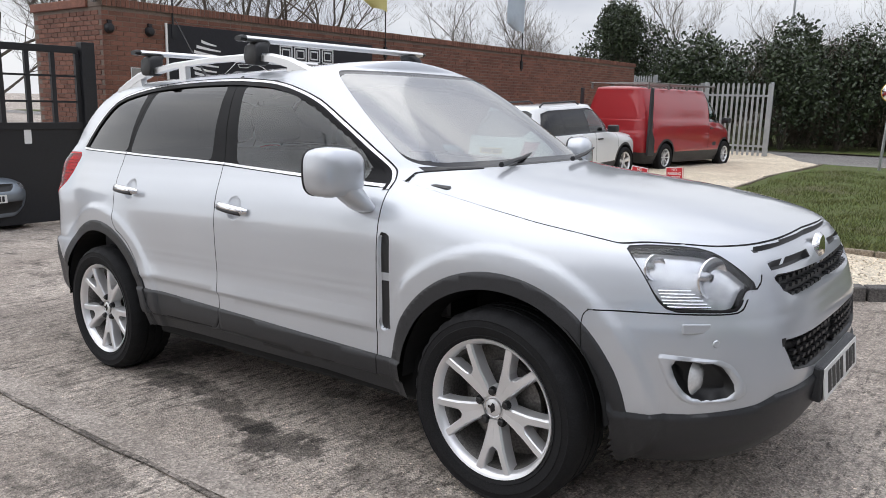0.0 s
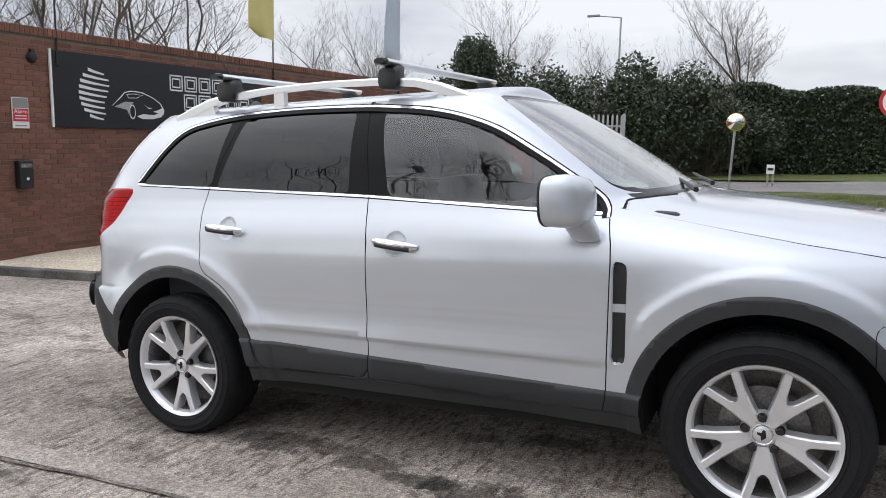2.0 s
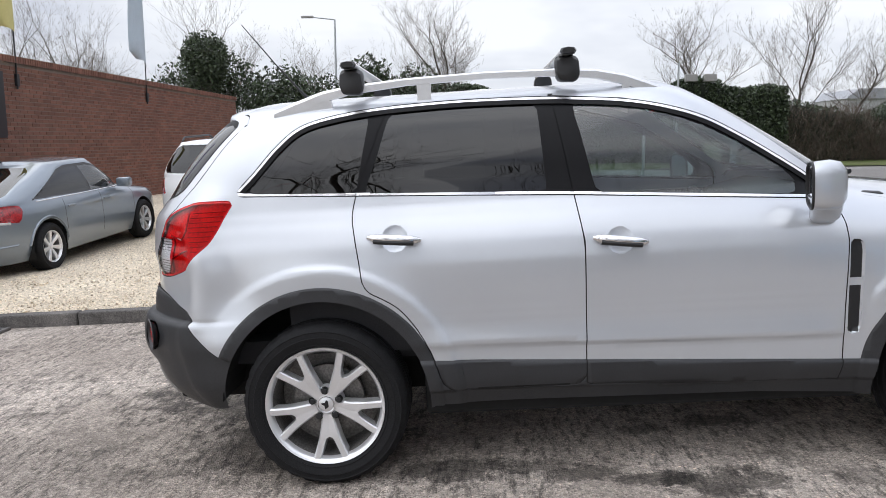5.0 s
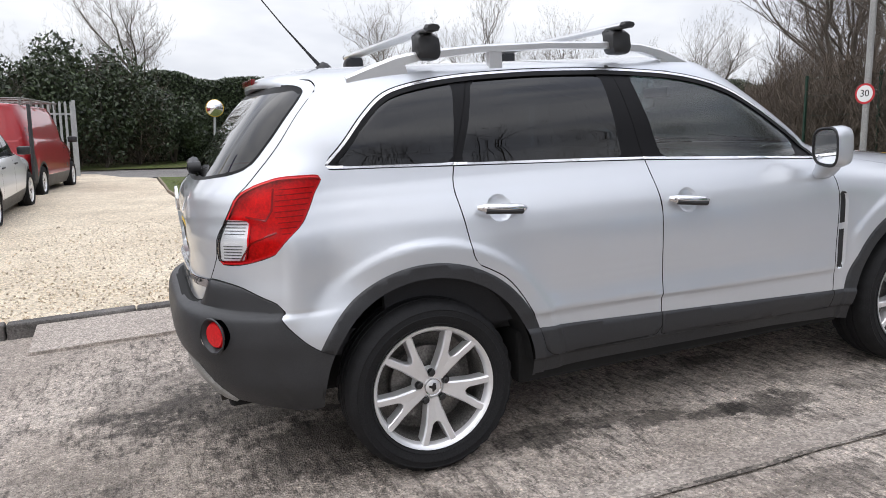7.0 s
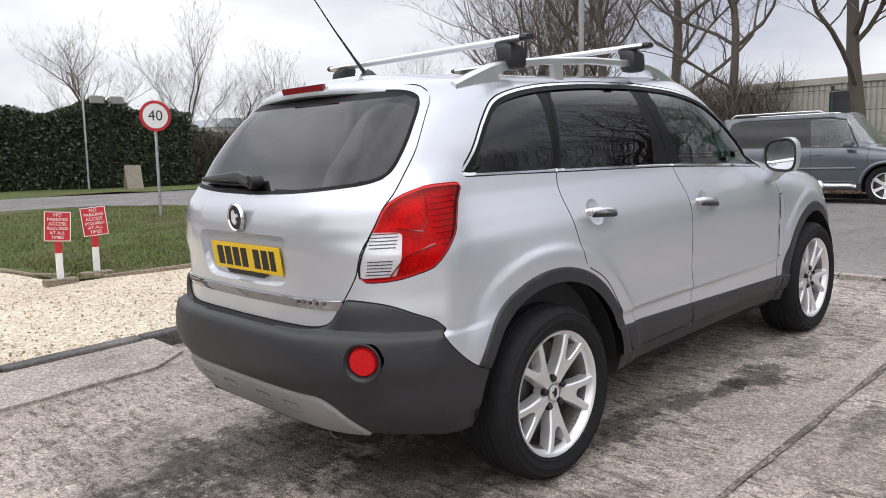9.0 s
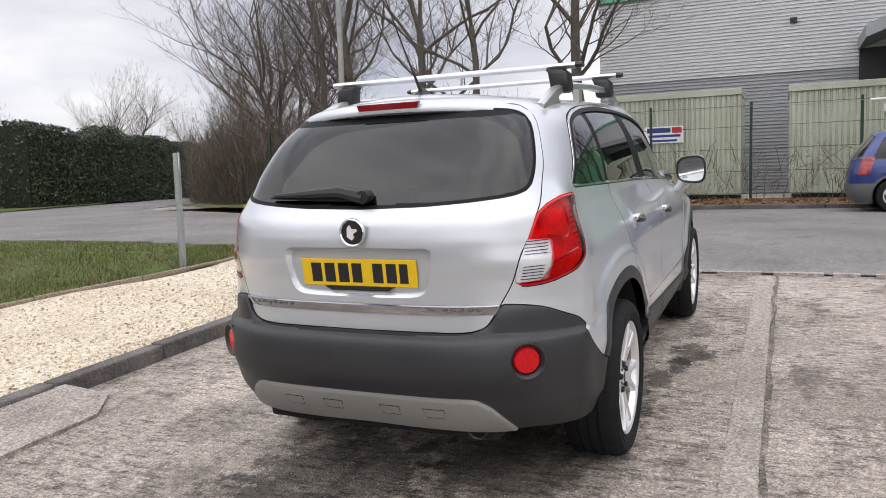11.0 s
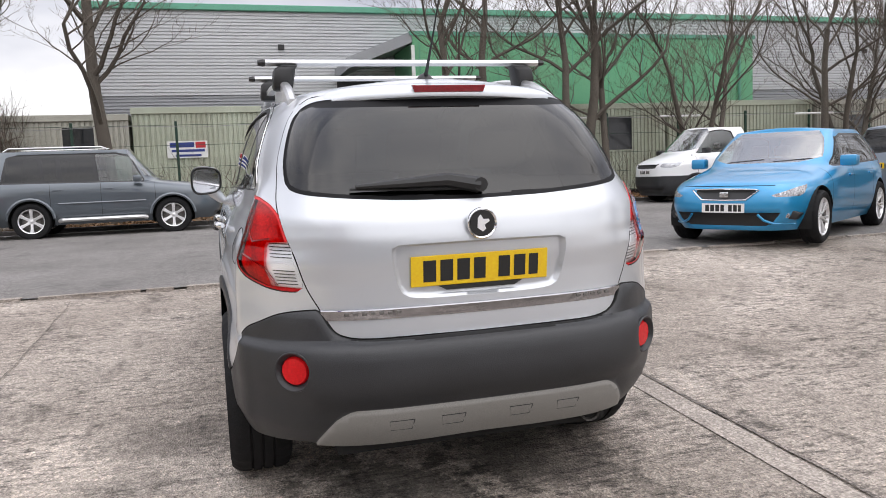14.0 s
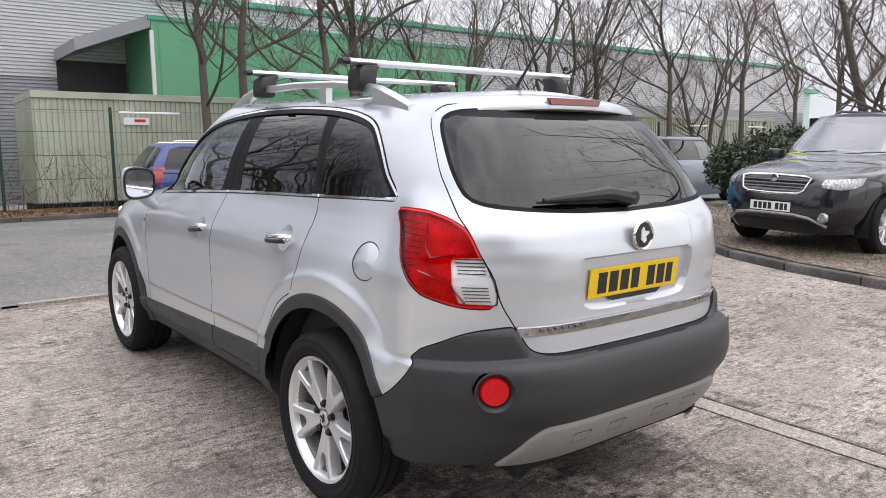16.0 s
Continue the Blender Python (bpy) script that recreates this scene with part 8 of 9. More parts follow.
for x_ in (9.2, 10.1):
    part("flood_head", box(x_, x_ + .55, 33.0, 33.3, 4.1, 4.45, .03), SKID, pf)


# ---- cabins, fence and warehouses across the road ----
def cabin(y0, y1, mat, label, top=3.35, openings=(), x0=18.3):
    c = tagged(empty("site_cabin"), label, "cabin")
    bm = bmesh.new()
    n = int((y1 - y0) / .14)
    pts = []
    for i in range(n):
        y = y0 + (y1 - y0) * i / n
        w = (y1 - y0) / n
        pts += [(x0, y), (x0, y + w * .55), (x0 + .035, y + w * .65), (x0 + .035, y + w * .9)]
    pts.append((x0, y1))
    a = [bm.verts.new((x, y, .45)) for x, y in pts]
    b = [bm.verts.new((x, y, top - .18)) for x, y in pts]
    for i in range(len(a) - 1):
        bm.faces.new((a[i + 1], a[i], b[i], b[i + 1]))
    part("front_wall", bm, mat, c)
    part("roof_rim", box(x0 - .05, x0 + 2.5, y0 - .02, y1 + .02, top - .18, top, .01), mat, c)
    part("end_wall", box(x0 + .04, x0 + 2.45, y0, y0 + .05, .45, top - .18), mat, c)
    part("end_wall", box(x0 + .04, x0 + 2.45, y1 - .05, y1, .45, top - .18), mat, c)
    part("base_skid", box(x0 + .05, x0 + 2.4, y0 + .1, y1 - .1, .1, .45), DARK, c)
    for a0, a1, z0, z1 in openings:
        fr = part("window", box(x0 - .03, x0 + .02, a0, a1, z0, z1, .006), WINDOWDARK, c)
        for q in ((a0 - .04, a0, z0, z1), (a1, a1 + .04, z0, z1), (a0 - .04, a1 + .04, z1, z1 + .04), (a0 - .04, a1 + .04, z0 - .04, z0)):
            part("window_frame", box(x0 - .04, x0 + .02, *q), mat, fr)
    return c


cabin(3.2, 9.6, BEIGE, "beige corrugated site cabin with dark windows", 3.25, ((4.1, 4.9, 1.5, 2.9), (6.9, 7.9, 1.2, 3.0)))
cabin(-.42, 3.1, CONTAINER, "pale green corrugated site cabin", 3.42)
cabin(-7.75, -1.65, CONTAINER, "pale green corrugated site cabin", 3.40)
cabin(-13.9, -7.85, CONTAINER, "pale green corrugated cabin with dark windows", 3.34, ((-9.4, -8.5, 1.8, 2.9), (-12.6, -11.7, 1.8, 2.9)))
cabin(-20.0, -14.0, CONTAINER, "pale green corrugated site cabin", 3.38)
cabin(-26.2, -20.15, BEIGE, "beige corrugated site cabin", 3.36, ((-22.6, -21.6, 1.8, 2.8),))
cabin(-32.4, -26.3, CONTAINER, "pale green corrugated site cabin", 3.38)
cabin(-38.6, -32.5, CONTAINER, "pale green corrugated site cabin", 3.36)
gb = tagged(mesh_object("notice_board", box(18.24, 18.26, 1.12, 2.22, 1.98, 2.46), WHITE), "white notice with blue lettering bars", "sign")
BLUEINK = material("blue_print", (.02, .04, .22), .5, 0, .05, 5, 50)
part("blue_bar", box(18.232, 18.24, 1.48, 2.14, 2.28, 2.42), BLUEINK, gb)
part("blue_bar", box(18.232, 18.24, 1.2, 2.1, 2.15, 2.22), BLUEINK, gb)
part("blue_bar", box(18.232, 18.24, 1.3, 2.0, 2.02, 2.08), BLUEINK, gb)
part("flag_patch", box(18.232, 18.24, 1.17, 1.44, 2.26, 2.43), REDPAINT, gb)
sb = tagged(mesh_object("notice_board", box(18.24, 18.26, -4.6, -3.9, 2.55, 2.75), WHITE), "small white and red notice on the cabin", "sign")
part("red_bar", box(18.232, 18.24, -4.5, -4.2, 2.62, 2.70), REDPAINT, sb)

fn = tagged(empty("mesh_fence"), "dark green mesh fence with wire strands", "fence")
y_ = 15.0
while y_ > -40:
    part("post", box(17.36, 17.43, y_ - .035, y_ + .035, .1, 2.95, .006), FENCEGREEN, fn)
    y_ -= 2.62
for z_ in (.5, 1.1, 1.7, 2.3, 2.85):
    part("wire", tube([(17.36, 15, z_), (17.36, -40, z_)], .006, 4), FENCEGREEN, fn)
cb = tagged(empty("festoon_lights"), "pale tube lights strung along the fence", "lights")
part("cable", tube([(17.2, 6, 2.75)] + [(17.2, y, 2.83 - .06 * (i % 2)) for i, y in enumerate(np.arange(3, -40, -1.7))], .008, 5), material("cable", (.3, .3, .3), .6), cb)
for y_ in (-3.5, -8.8, -13.0, -18.3, -23.5, -29, -34):
    part("tube_light", tube([(17.18, y_, 2.80), (17.18, y_ - 1.6, 2.80)], .035, 8), WHITE, cb)


def ribbed(x, y0, y1, z0, z1, pitch, depth):
    """Sheeting with level ribs, facing -x."""
    bm = bmesh.new()
    prof = []
    z = z0
    while z < z1 - 1e-3:
        e = min(z + pitch, z1)
        prof += [(x, z), (x, z + (e - z) * .5), (x + depth, z + (e - z) * .62), (x + depth, z + (e - z) * .88)]
        z = e
    prof.append((x, z1))
    a = [bm.verts.new((px, y0, pz)) for px, pz in prof]
    b = [bm.verts.new((px, y1, pz)) for px, pz in prof]
    for i in range(len(prof) - 1):
        bm.faces.new((a[i], b[i], b[i + 1], a[i + 1]) if False else (b[i], a[i], a[i + 1], b[i + 1]))
    return bm


wh = tagged(empty("warehouse"), "long grey ribbed metal warehouse with green trim", "building")
part("lower_wall", ribbed(26.0, -57, 5.2, 0, 4.6, .125, .045), GREYCLAD, wh)
part("upper_wall", ribbed(25.96, -57, 5.2, 4.6, 7.75, .125, .045), PALECLAD, wh)
part("eaves_trim", box(25.8, 26.4, -57.1, 5.3, 7.75, 7.98, .02), GREENTRIM, wh)
part("roof", box(26.05, 60, -57, 5.2, 7.6, 7.8), GREYCLAD, wh)
part("end_wall", box(26.1, 60, 5.0, 5.2, 0, 7.7), GREYCLAD, wh)
for y_ in (-1.8, -30, -41):
    v_ = part("wall_vent", box(25.86, 25.98, y_ - .12, y_ + .12, 6.3, 6.5, .01), BLACK, wh)
part("dark_band", box(25.9, 25.95, -27, -21.3, 3.3, 3.9), DARK, wh)
gw = tagged(empty("loading_bay"), "green clad loading bay with grey canopy", "building")
part("front_wall", box(22.9, 23.1, -21.1, -6.3, 0, 6.35), GREENCLAD, gw)
part("side_wall", box(23.1, 25.95, -6.45, -6.3, 0, 6.35), GREENCLAD, gw)
part("side_wall", box(23.1, 25.95, -21.1, -20.95, 0, 6.35), GREENCLAD, gw)
part("roof", box(22.85, 25.95, -21.2, -6.2, 6.35, 6.5), GREENTRIM, gw)
for y_ in np.arange(-20.5, -6.5, 1.55):
    part("sheet_joint", box(22.885, 22.9, y_ - .012, y_ + .012, 0, 6.33), GREENTRIM, gw)
part("downpipe", tube([(22.84, -20.4, 0), (22.84, -20.4, 6.3)], .06, 8), GREENTRIM, gw)
part("white_post", box(22.86, 22.95, -6.36, -6.24, 0, 6.0), WHITE, gw)
bm_ = prism([(-6.28, 6.1), (-6.28, 6.5), (-3.85, 5.55), (-3.85, 5.15)], 22.9, 25.9, "x")
part("canopy", bm_, GREYCLAD, gw)
# black sheet standing in for the shade of the open bay under the canopy
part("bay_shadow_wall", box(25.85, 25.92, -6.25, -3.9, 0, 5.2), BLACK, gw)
fb = tagged(empty("far_building"), "far pale green office block", "building")
part("wall", box(34, 50, -74, -62, 0, 7.4), material("pale_green_wall", (.42, .58, .52), .6, 0, .1, .4, 20), fb)
part("roof", box(33.5, 51, -75, -61, 7.4, 7.8, .02), GREENTRIM, fb)
part("lower_band", box(33.9, 34.0, -74, -62, 0, 3.4), PALECLAD, fb)
dk = tagged(mesh_object("far_shed", box(20, 26, -64, -58, 0, 4.2, .02), BLACK), "dark far shed beside the warehouse", "building")
# things lying by the far kerb
tb = tagged(empty("toolbox"), "grey folding toolbox on the footway", "toolbox")
part("box_body", box(13.95, 14.25, -8.62, -8.22, .22, .48, .02), SKID, tb)
part("carry_handle", tube([(14.1, -8.65, .52), (14.1, -8.6, .62), (14.1, -8.25, .62), (14.1, -8.2, .52)], .015, 6), BLACK, tb)
rg = tagged(mesh_object("rag", box(13.7, 14.0, -9.9, -9.4, .21, .25, .01), WHITE), "white rag dropped in the road", "rag")
rb = random.Random(8)
for k_ in range(6):
    bk = tagged(mesh_object("broken_slab", box(-.4, .4, -.22, .22, 0, .16, .02), STRIP), "broken concrete slab lying on the bank", "slab", group="broken slabs on the bank")
    bk.matrix_world = Matrix.Translation((15.4 + rb.uniform(-.4, .8), 5.6 + k_ * .55, .22 + rb.uniform(0, .1))) @ pose(0, 0, 0, rb.uniform(-8, 8), rb.uniform(-8, 8), rb.uniform(0, 180))

# pale units and roofs far beyond the junction
fu = tagged(empty("far_unit"), "pale grey industrial unit far beyond the junction", "building")
part("wall", box(29.5, 41.5, 60, 66, -.5, 4.6), PALECLAD, fu)
part("roof", prism([(29.2, 4.6), (41.8, 4.6), (41.2, 5.6), (30.2, 5.4)], 59.7, 66.3, "y"), GREYCLAD, fu)
for x_ in (31, 34, 37.5):
    part("window", box(x_, x_ + 1.6, 59.95, 60.0, 2.2, 3.4), GREYCLAD, fu)


# ---- hedges, bushes and trees ----
BARK = material("grey_bark", (.115, .098, .080), .9, 0, .25, 6, 50, bump=.006)
TWIG = material("bare_twigs", (.125, .100, .080), .9, 0, .2, 6, 50)
TWIGPALE = material("pale_twigs", (.21, .185, .16), .9, 0, .2, 6, 50)
LEAF = material("dark_evergreen_leaf", (.046, .066, .030), .5, 0, .3, 1.5, 30, island=.65)
# near-black: the shade deep between the leaves is put into this colour
LEAFCORE = material("hedge_inner_shade", (.012, .018, .009), .95, 0, .3, 3, 30)
SCRUB = material("brown_scrub", (.125, .098, .076), .9, 0, .3, 2, 30, island=.45)


def bare_tree(seed, height, spread, mat_twig, trunk_r, first=.28, stems=1, droop=0.0, dense=1.0):
    """A leafless tree: trunk and limbs as one mesh, fine twigs as another."""
    rnd = random.Random(seed)
    wood, twigs = bmesh.new(), bmesh.new()
    def grow(p, d, length, r, depth):
        n = 5 if depth < 3 else 3
        pts, rad = [p.copy()], [r]
        q, dd = p.copy(), d.copy()
        for i in range(n):
            dd = (dd + Vector((rnd.uniform(-1, 1), rnd.uniform(-1, 1), rnd.uniform(-.6, .8))) * (.10 if depth == 0 else .27) + Vector((0, 0, .05 - droop * depth * .02))).normalized()
            q = q + dd * length / n
            pts.append(q.copy())
            rad.append(r * (1 - .42 * (i + 1) / n))
        if depth >= 4:
            w = Vector((rnd.uniform(-1, 1), rnd.uniform(-1, 1), rnd.uniform(-.4, .4))).normalized()
            a = [(twigs.verts.new(pts[i] - w * max(.0048, rad[i] * .8)), twigs.verts.new(pts[i] + w * max(.0048, rad[i] * .8))) for i in (0, 1)]
            tip = twigs.verts.new(pts[-1])
            twigs.faces.new((a[0][0], a[0][1], a[1][1], a[1][0]))
            twigs.faces.new((a[1][0], a[1][1], tip))
        elif depth <= 2:
            add_tube(wood, pts, rad, 7 if depth == 0 else 5, cap=False)
        else:
            add_tube(twigs, pts, [max(x * .8, .0055) for x in rad], 3, cap=False)
        if depth >= 5 or length < .25:
            return
        kids = rnd.choice((2, 2, 3)) if depth < 4 else 2
        side = {0: 6, 1: 5, 2: 4, 3: 3, 4: 2}[depth]
        side = max(1 if depth < 3 else 0, round(side * dense))
        for k in range(kids):
            a = rnd.uniform(0, 6.28)
            out = Vector((math.cos(a), math.sin(a), 0))
            nd = (dd + out * rnd.uniform(.35, .95) * spread).normalized()
            grow(q, nd, length * rnd.uniform(.55, .78), rad[-1] * rnd.uniform(.65, .85), depth + 1)
        for k in range(side):
            t = rnd.uniform(first if depth == 0 else .2, .95)
            i = min(n - 1, int(t * n))
            c = pts[i].lerp(pts[i + 1], t * n - i)
            a = rnd.uniform(0, 6.28)
            nd = (dd * .55 + Vector((math.cos(a), math.sin(a), rnd.uniform(-.1, .5))) * spread).normalized()
            grow(c, nd, length * rnd.uniform(.38, .62), r * (1 - .42 * t) * rnd.uniform(.35, .55), depth + 1)
    for s in range(stems):
        a = 6.28 * s / stems + rnd.uniform(-.4, .4)
        lean = .0 if stems == 1 else .22
        grow(Vector((math.cos(a) * .12 * (stems > 1), math.sin(a) * .12 * (stems > 1), -.2)), Vector((math.cos(a) * lean + rnd.uniform(-.05, .05), math.sin(a) * lean + rnd.uniform(-.05, .05), 1)).normalized(), height * .46, trunk_r, 0)
    t = empty("tree")
    part("trunk", wood, BARK, t, "", True, 60)
    part("crown", twigs, mat_twig, t)
    return t


def leaf_cloud(points, size, seed, mat_name="leaves"):
    """Small leaf pairs facing every way at the points; returns vertices and faces."""
    rnd = random.Random(seed)
    verts, faces = [], []
    for p in points:
        a = Vector((rnd.uniform(-1, 1), rnd.uniform(-1, 1), rnd.uniform(-1, 1))).normalized()
        b = a.cross(Vector((rnd.uniform(-1, 1), rnd.uniform(-1, 1), rnd.uniform(-1, 1)))).normalized()
        s = size * rnd.uniform(.6, 1.3)
        o = len(verts)
        c = Vector(p)
        verts += [tuple(c - a * s), tuple(c + b * s * .5), tuple(c + a * s), tuple(c - b * s * .5)]
        faces.append((o, o + 1, o + 2, o + 3))
    return verts, faces


def leaf_object(name, points, size, seed, mat, parent=None):
    v, f = leaf_cloud(points, size, seed)
    me = bpy.data.meshes.new(name)
    me.from_pydata(v, [], f)
    me.materials.append(mat)
    ob = new(name, me)
    if parent is not None:
        ob.parent = parent
    return ob


def hedge(name, label, pts, height, depth, count, seed, leaf=.11, mat=None, core=None, wave=.35):
    """A clipped hedge along a line, with an uneven top and leafy faces."""
    rnd = random.Random(seed)
    h = tagged(empty(name), label, "hedge")
    P = [Vector((*p, 0)) for p in pts]
    lens = [(b - a).length for a, b in zip(P, P[1:])]
    tot = sum(lens)
    def along(u):
        d = u * tot
        for (a, b), l in zip(zip(P, P[1:]), lens):
            if d <= l:
                return a + (b - a) * d / l, (b - a).normalized()
            d -= l
        return P[-1], (P[-1] - P[-2]).normalized()
    top = lambda c: height + wave * noise.noise((c.x * .35, c.y * .35, seed)) + .15 * noise.noise((c.x * 1.3, c.y * 1.3, seed))
    bm = bmesh.new()
    prev = None
    n = max(4, int(tot / 1.2))
    for i in range(n + 1):
        c, d = along(i / n)
        s = Vector((-d.y, d.x, 0)) * depth / 2 * .9
        z0, z1 = ground_z(c.x, min(c.y, 30)), top(c) - .15
        ring = [bm.verts.new((c + s * k).to_tuple()[:2] + (z,)) for k, z in ((-1, z0), (-1.03, z1 * .9), (-.8, z1), (.8, z1), (1.03, z1 * .9), (1, z0))]
        if prev:
            for k in range(5):
                bm.faces.new((prev[k], prev[k + 1], ring[k + 1], ring[k]))
        else:
            bm.faces.new(ring)
        prev = ring
    bm.faces.new(prev[::-1])
    # dark solid behind the leaves, coloured as the hedge's inner shade
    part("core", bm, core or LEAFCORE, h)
    points = []
    for i in range(count):
        c, d = along(rnd.random())
        s = Vector((-d.y, d.x, 0))
        t = top(c)
        z0 = ground_z(c.x, min(c.y, 30))
        bulge = .12 * noise.noise((c.x * .9, c.y * .9, seed + rnd.random() * .2))
        if rnd.random() < .05:
            c, d = along(float(rnd.random() < .5))
            t = top(c)
            points.append(c + s * rnd.uniform(-.55, .55) * depth + Vector((rnd.uniform(-.15, .15), rnd.uniform(-.15, .15), z0 + (t - z0) * rnd.random())))
        elif rnd.random() < .74:
            k = -1 if rnd.random() < .8 else 1
            zz = z0 + (t - z0) * rnd.random()
            points.append(c + s * k * (depth / 2 + bulge + rnd.uniform(-.06, .12)) + Vector((0, 0, zz + .05)))
        else:
            points.append(c + s * rnd.uniform(-.5, .5) * depth + Vector((0, 0, t + rnd.uniform(-.12, .16))))
    leaf_object("foliage", points, leaf, seed + 1, mat or LEAF, h)
    return h


def bush(name, label, x, y, r, h, count, seed, mat, leaf=.09, category="bush"):
    rnd = random.Random(seed)
    b = tagged(empty(name), label, category)
    z = ground_z(x, min(y, 30))
    for k in range(5):
        a = rnd.uniform(0, 6.28)
        part("stem", tube([(x, y, z - .1), (x + math.cos(a) * r * .3, y + math.sin(a) * r * .3, z + h * .45), (x + math.cos(a) * r * .5, y + math.sin(a) * r * .5, z + h * .8)], [.05, .03, .015], 5), BARK, b)
    pts = []
    lobes = [(Vector((rnd.uniform(-.55, .55) * r, rnd.uniform(-.55, .55) * r, rnd.uniform(.35, .72) * h)), rnd.uniform(.35, .6)) for _ in range(9)]
    while len(pts) < count:
        c, k = rnd.choice(lobes)
        d = Vector((rnd.gauss(0, 1), rnd.gauss(0, 1), rnd.gauss(0, 1))).normalized() * rnd.uniform(.6, 1.0)
        p = c + Vector((d.x * r * k, d.y * r * k, d.z * h * k * .62))
        if p.z > .05:
            pts.append((x + p.x, y + p.y, z + p.z))
    leaf_object("foliage", pts, leaf, seed + 2, mat, b)
    return b


def thicket(name, label, pts, height, depth, count, seed, mat, length=.9):
    """Tangled bare scrub: countless thin shoots."""
    rnd = random.Random(seed)
    P = [Vector((*p, 0)) for p in pts]
    verts, faces = [], []
    for i in range(count):
        k = rnd.randrange(len(P) - 1)
        c = P[k].lerp(P[k + 1], rnd.random())
        d = (P[k + 1] - P[k]).normalized()
        c = c + Vector((-d.y, d.x, 0)) * rnd.uniform(-.5, .5) * depth
        hh = height * (.75 + .5 * noise.noise((c.x * .3, c.y * .3, seed)))
        z = ground_z(c.x, min(c.y, 30)) + hh * rnd.random() ** 1.2
        a = Vector((rnd.uniform(-1, 1), rnd.uniform(-1, 1), rnd.uniform(.0, 1.6))).normalized() * length * rnd.uniform(.4, 1.2)
        w = Vector((rnd.uniform(-1, 1), rnd.uniform(-1, 1), rnd.uniform(-.3, .3))).normalized() * rnd.uniform(.004, .014)
        o = len(verts)
        s = Vector((c.x, c.y, z))
        m = s + a * .5 + Vector((rnd.uniform(-.1, .1), rnd.uniform(-.1, .1), .05))
        verts += [tuple(s - w), tuple(s + w), tuple(m + w * .7), tuple(m - w * .7), tuple(s + a)]
        faces += [(o, o + 1, o + 2, o + 3), (o + 3, o + 2, o + 4)]
    me = bpy.data.meshes.new(name)
    me.from_pydata(verts, [], faces)
    me.materials.append(mat)
    return tagged(new(name, me), label, "scrub", kind="stuff")


hedge("hedge", "tall clipped dark evergreen hedge behind the main road", [(-6.5, 33.2), (-2.5, 34.0), (10, 34.2), (14.5, 35.6)], 3.75, 1.6, 44000, 31, .085, wave=.8)
thicket("scrub", "low brown twiggy hedge beyond the main road", [(14.5, 36), (24, 40.5), (44, 52.5)], 3.3, 1.8, 24000, 36, SCRUB, .9)
hedge("hedge", "low patchy evergreen hedge among brown twigs", [(14.6, 36.4), (24, 41.3), (44, 53.3)], 2.9, 1.2, 16000, 34, .085, wave=.9)
hedge("hedge", "dense dark evergreen hedge beyond the junction", [(22.6, 35.2), (30, 37.2), (42, 41.2)], 4.4, 1.8, 22000, 33, .085, wave=.7)
thicket("scrub", "tangled brown scrub behind the palisade gate", [(-22, 27), (-8, 27.5), (-2, 31)], 4.2, 3.0, 14000, 35, SCRUB, 1.2)
for k_, (x_, y_, r_, h_) in enumerate(((-7.6, 26.6, 1.9, 4.6), (-5.3, 27.6, 1.8, 4.8), (-3.6, 28.8, 1.7, 5.2), (-2.4, 30.4, 1.8, 4.2), (-1.0, 31.6, 1.6, 3.6), (-9.4, 26.2, 1.9, 4.6), (-11.8, 27, 2.0, 4.6), (-6.4, 30.5, 2.0, 4.4))):
    bush("bush", "dark evergreen bush among bare scrub", x_, y_, r_, h_, 6500, 40 + k_, LEAF, .085)
# a round evergreen tree over the wall
eg = bush("evergreen_tree", "rounded dark evergreen tree behind the wall", -10.7, 25.0, 1.4, 3.4, 10000, 60, LEAF, .065, "tree")
part("trunk", tube([(-10.8, 25.0, -.2), (-10.75, 25.0, 3.6)], [.2, .1], 8), BARK, eg)
for o_ in eg.children:
    if o_.name.startswith("foliage") or o_.name.startswith("stem"):
        o_.location.z = 2.3
bush("bush", "clipped dark bush behind the black car", 4.2, -12.2, 1.15, 2.0, 9000, 71, LEAF, .05)
thicket("scrub", "brown scrub along the far fence", [(17.0, 6.0), (18.5, 14), (23, 22), (32, 30)], 3.7, 2.8, 46000, 37, SCRUB, 1.1)
thicket("scrub", "thin bare shoots on the bank by the fence", [(16.9, 4), (16.9, -38)], 1.7, .9, 2600, 38, TWIG, .9)
thicket("scrub", "low brown scrub beyond the junction", [(36, 34), (60, 50), (90, 70)], 3.2, 4.0, 5000, 39, SCRUB, 1.4)

# leaves fallen on the bank
rnd_ = random.Random(12)
pts_ = []
for _ in range(5000):
    x_, y_ = rnd_.uniform(14.8, 17.2), rnd_.uniform(-30, 8)
    pts_.append((x_, y_, ground_z(x_, y_) + .13 + .10 * noise.noise((x_ * .8, y_ * .8, 5))))
fl_ = leaf_object("fallen_leaves", pts_, .055, 13, material("brown_leaves", (.20, .11, .05), .9, 0, .3, 5, 40, island=.5))
tagged(fl_, "brown fallen leaves on the bank", "leaves", kind="stuff")

BIG = tagged(bare_tree(1, 13, .95, TWIG, .20, .38, 1, 0, .8), "tall bare tree with spreading limbs", "tree")
MID = tagged(bare_tree(2, 12, .95, TWIG, .15, .45, 1, 0, .8), "tall bare tree by the fence", "tree")
MULTI = tagged(bare_tree(5, 9, .85, TWIG, .11, .35, 3, 0, .62), "bare tree with several stems by the fence", "tree")
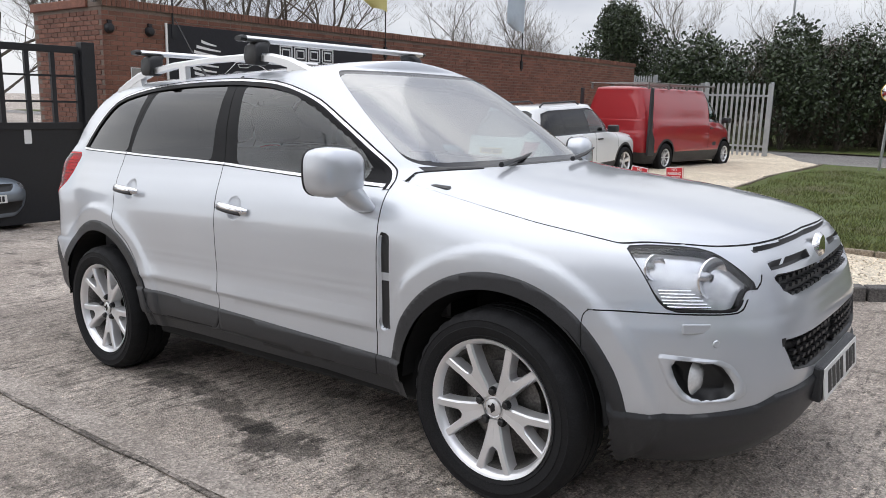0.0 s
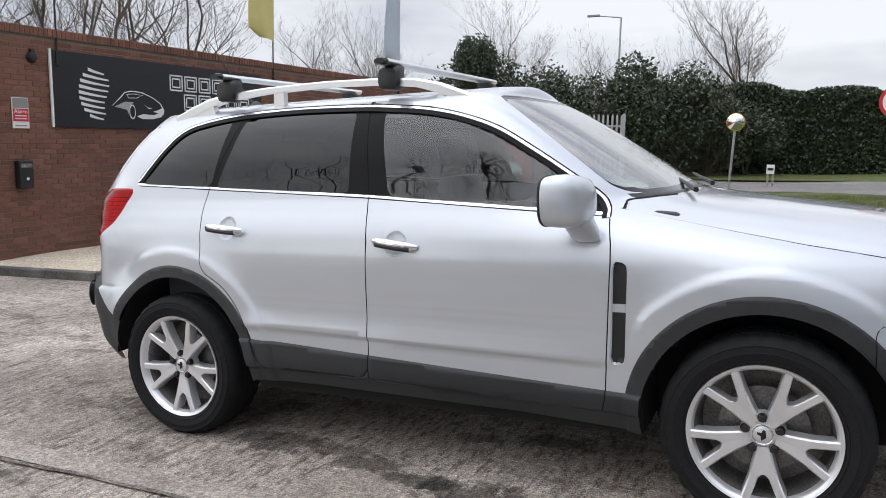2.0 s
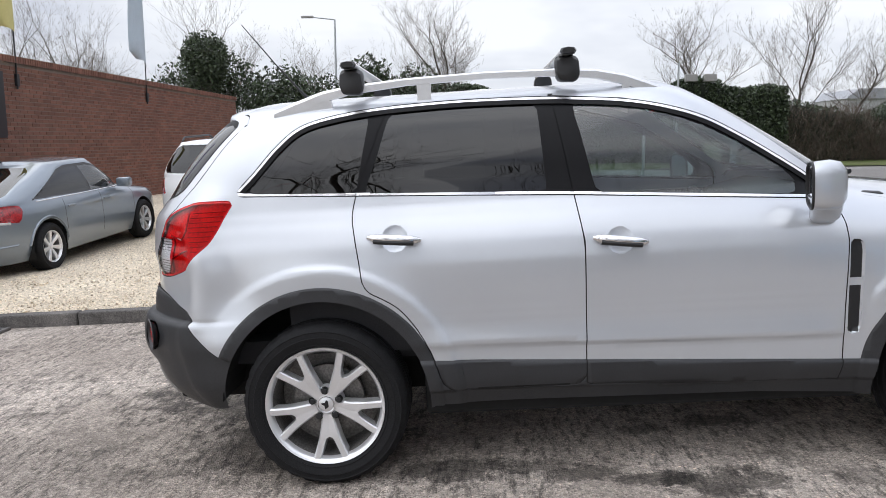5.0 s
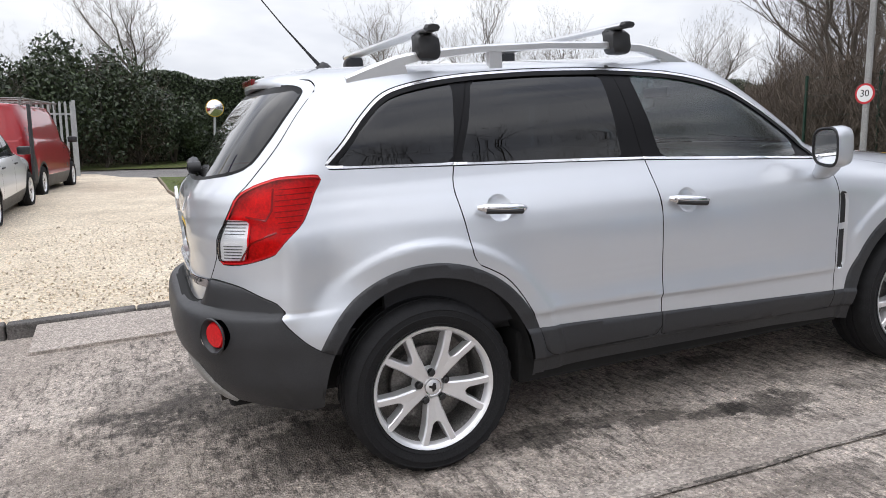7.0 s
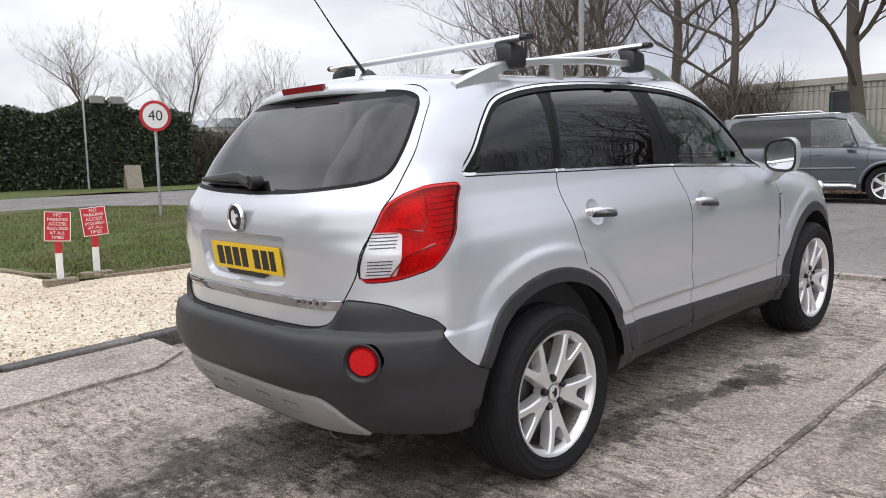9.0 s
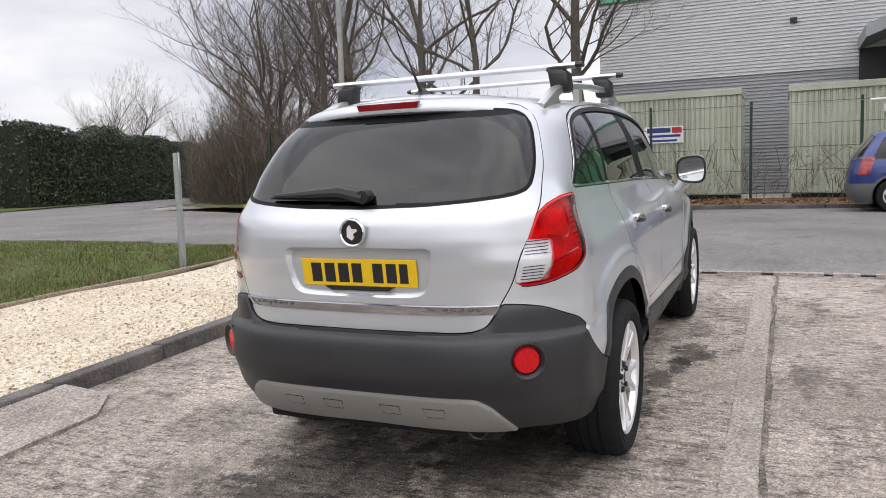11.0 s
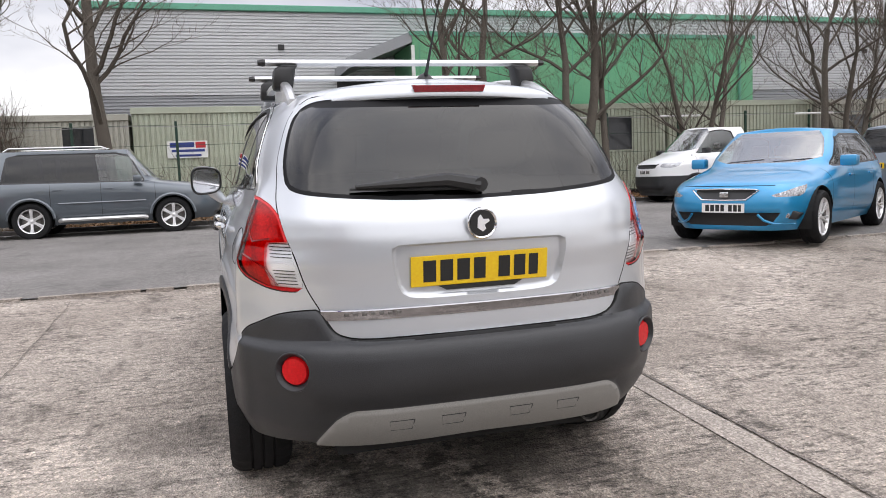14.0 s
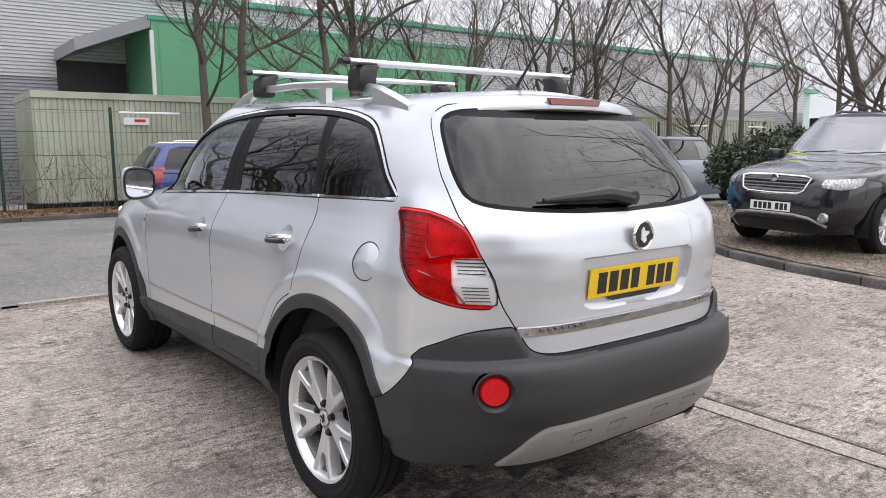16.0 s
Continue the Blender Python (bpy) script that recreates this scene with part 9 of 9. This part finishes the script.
SLIM = tagged(bare_tree(7, 9.5, .55, TWIGPALE, .11, .3, 1, 0, .85), "slender pale bare tree with fine twigs", "tree")
ROUND = tagged(bare_tree(9, 8.5, .8, TWIGPALE, .13, .2, 1, 0, .9), "bare round-headed tree beyond the road", "tree")
templates = {"B": BIG, "M": MID, "U": MULTI, "S": SLIM, "R": ROUND}
used = set()


def plant(kind, x, y, yaw, scale=1.0, lean=0.0):
    t = templates[kind]
    m = Matrix.Translation((x, y, ground_z(x, min(y, 30)))) @ pose(0, 0, 0, lean, 0, yaw)
    if kind in used:
        t.scale = (1, 1, 1)
        c = copy_thing(t, m)
        c.scale = (scale, scale, scale)
        return c
    used.add(kind)
    t.matrix_basis = m
    t.scale = (scale, scale, scale)
    return t


for a_ in (("B", 16.5, 3.5, 30), ("M", 16.5, -5.6, 80, .95, 4), ("M", 16.7, -6.8, 200, 1.05), ("M", 16.4, -9.3, 10), ("B", 16.8, -10.2, 100, .95), ("M", 16.5, -10.8, 290, .9, -5), ("U", 16.5, -14.2, 40, .9), ("M", 16.6, -19.0, 140), ("U", 16.8, -20.2, 250, 1.1), ("M", 16.5, -21.6, 60, 1.05),
           ("M", 16.6, -26.6, 300), ("U", 16.6, -29.6, 10, 1.15), ("M", 16.7, -32.6, 160, 1.1), ("M", 16.5, -37.4, 220), ("B", 16.8, -43, 0), ("M", 17, -49, 90), ("M", 17.5, 7.2, 45, 1.05), ("B", 18.4, 9.8, 160, 1.0), ("M", 19.0, 12.6, 100, 1.15), ("B", 22, 16, 220, 1.05), ("U", 24, 18.5, 0, 1.3), ("M", 21, 14, 330, 1.1), ("U", 27, 21, 70, 1.35),
           ("B", 31, 25, 300, .95), ("R", 39.9, 58.8, 240, .9), ("R", 36, 42, 10, 1.0), ("U", 33, 27, 130, 1.2), ("R", 46, 44, 20, 1.0), ("R", 58, 52, 80, 1.1), ("R", 40, 46, 140, .9), ("S", 66, 62, 0, 1.1),
           ("S", -16, 46, 0, 1.05), ("R", -13.3, 46, 60, .9), ("R", -9.2, 46, 120, .75), ("R", -4.1, 44, 10, .85), ("R", 12.8, 40, 200, 1.05), ("S", 17.9, 42, 90, .95), ("R", -1.5, 42, 300, 1.15), ("U", -6, 38, 45, .62), ("R", 21.6, 44, 30, .85), ("S", 26.8, 44, 30, .85), ("S", 32.5, 40, 100, .8),
           ("U", -14.5, 20.5, 0, .62), ("S", -17.5, 30, 40, .7), ("R", -16.5, 26, 60, .6), ("U", -20, 14, 240, 1.1), ("B", -22, 9, 0, .9), ("U", -24, 12, 90, 1.2), ("M", -21, 6.5, 20, .9), ("U", -19.5, 17, 100, 1.0), ("R", -14, 33, 200, .7),
           ("B", -4.2, -12.0, 60, 1.05), ("U", 3.5, -17, 0, 1.2), ("M", -7, -19, 200, .9), ("B", -12, -15, 20, .8)):
    plant(*a_)
# buildings beyond the gate, seen through its bars
yb = tagged(empty("yard_building"), "white and grey unit with parked cars beyond the gate", "building")
part("wall", box(-22.5, -22, -9, 6, -.6, 2.6), PALECLAD, yb)
part("dark_band", box(-21.99, -21.95, -9, 6, .9, 1.5), GREYCLAD, yb)
part("roof", box(-26, -21.7, -9.3, 6.3, 2.6, 2.9, .02), GREYCLAD, yb)
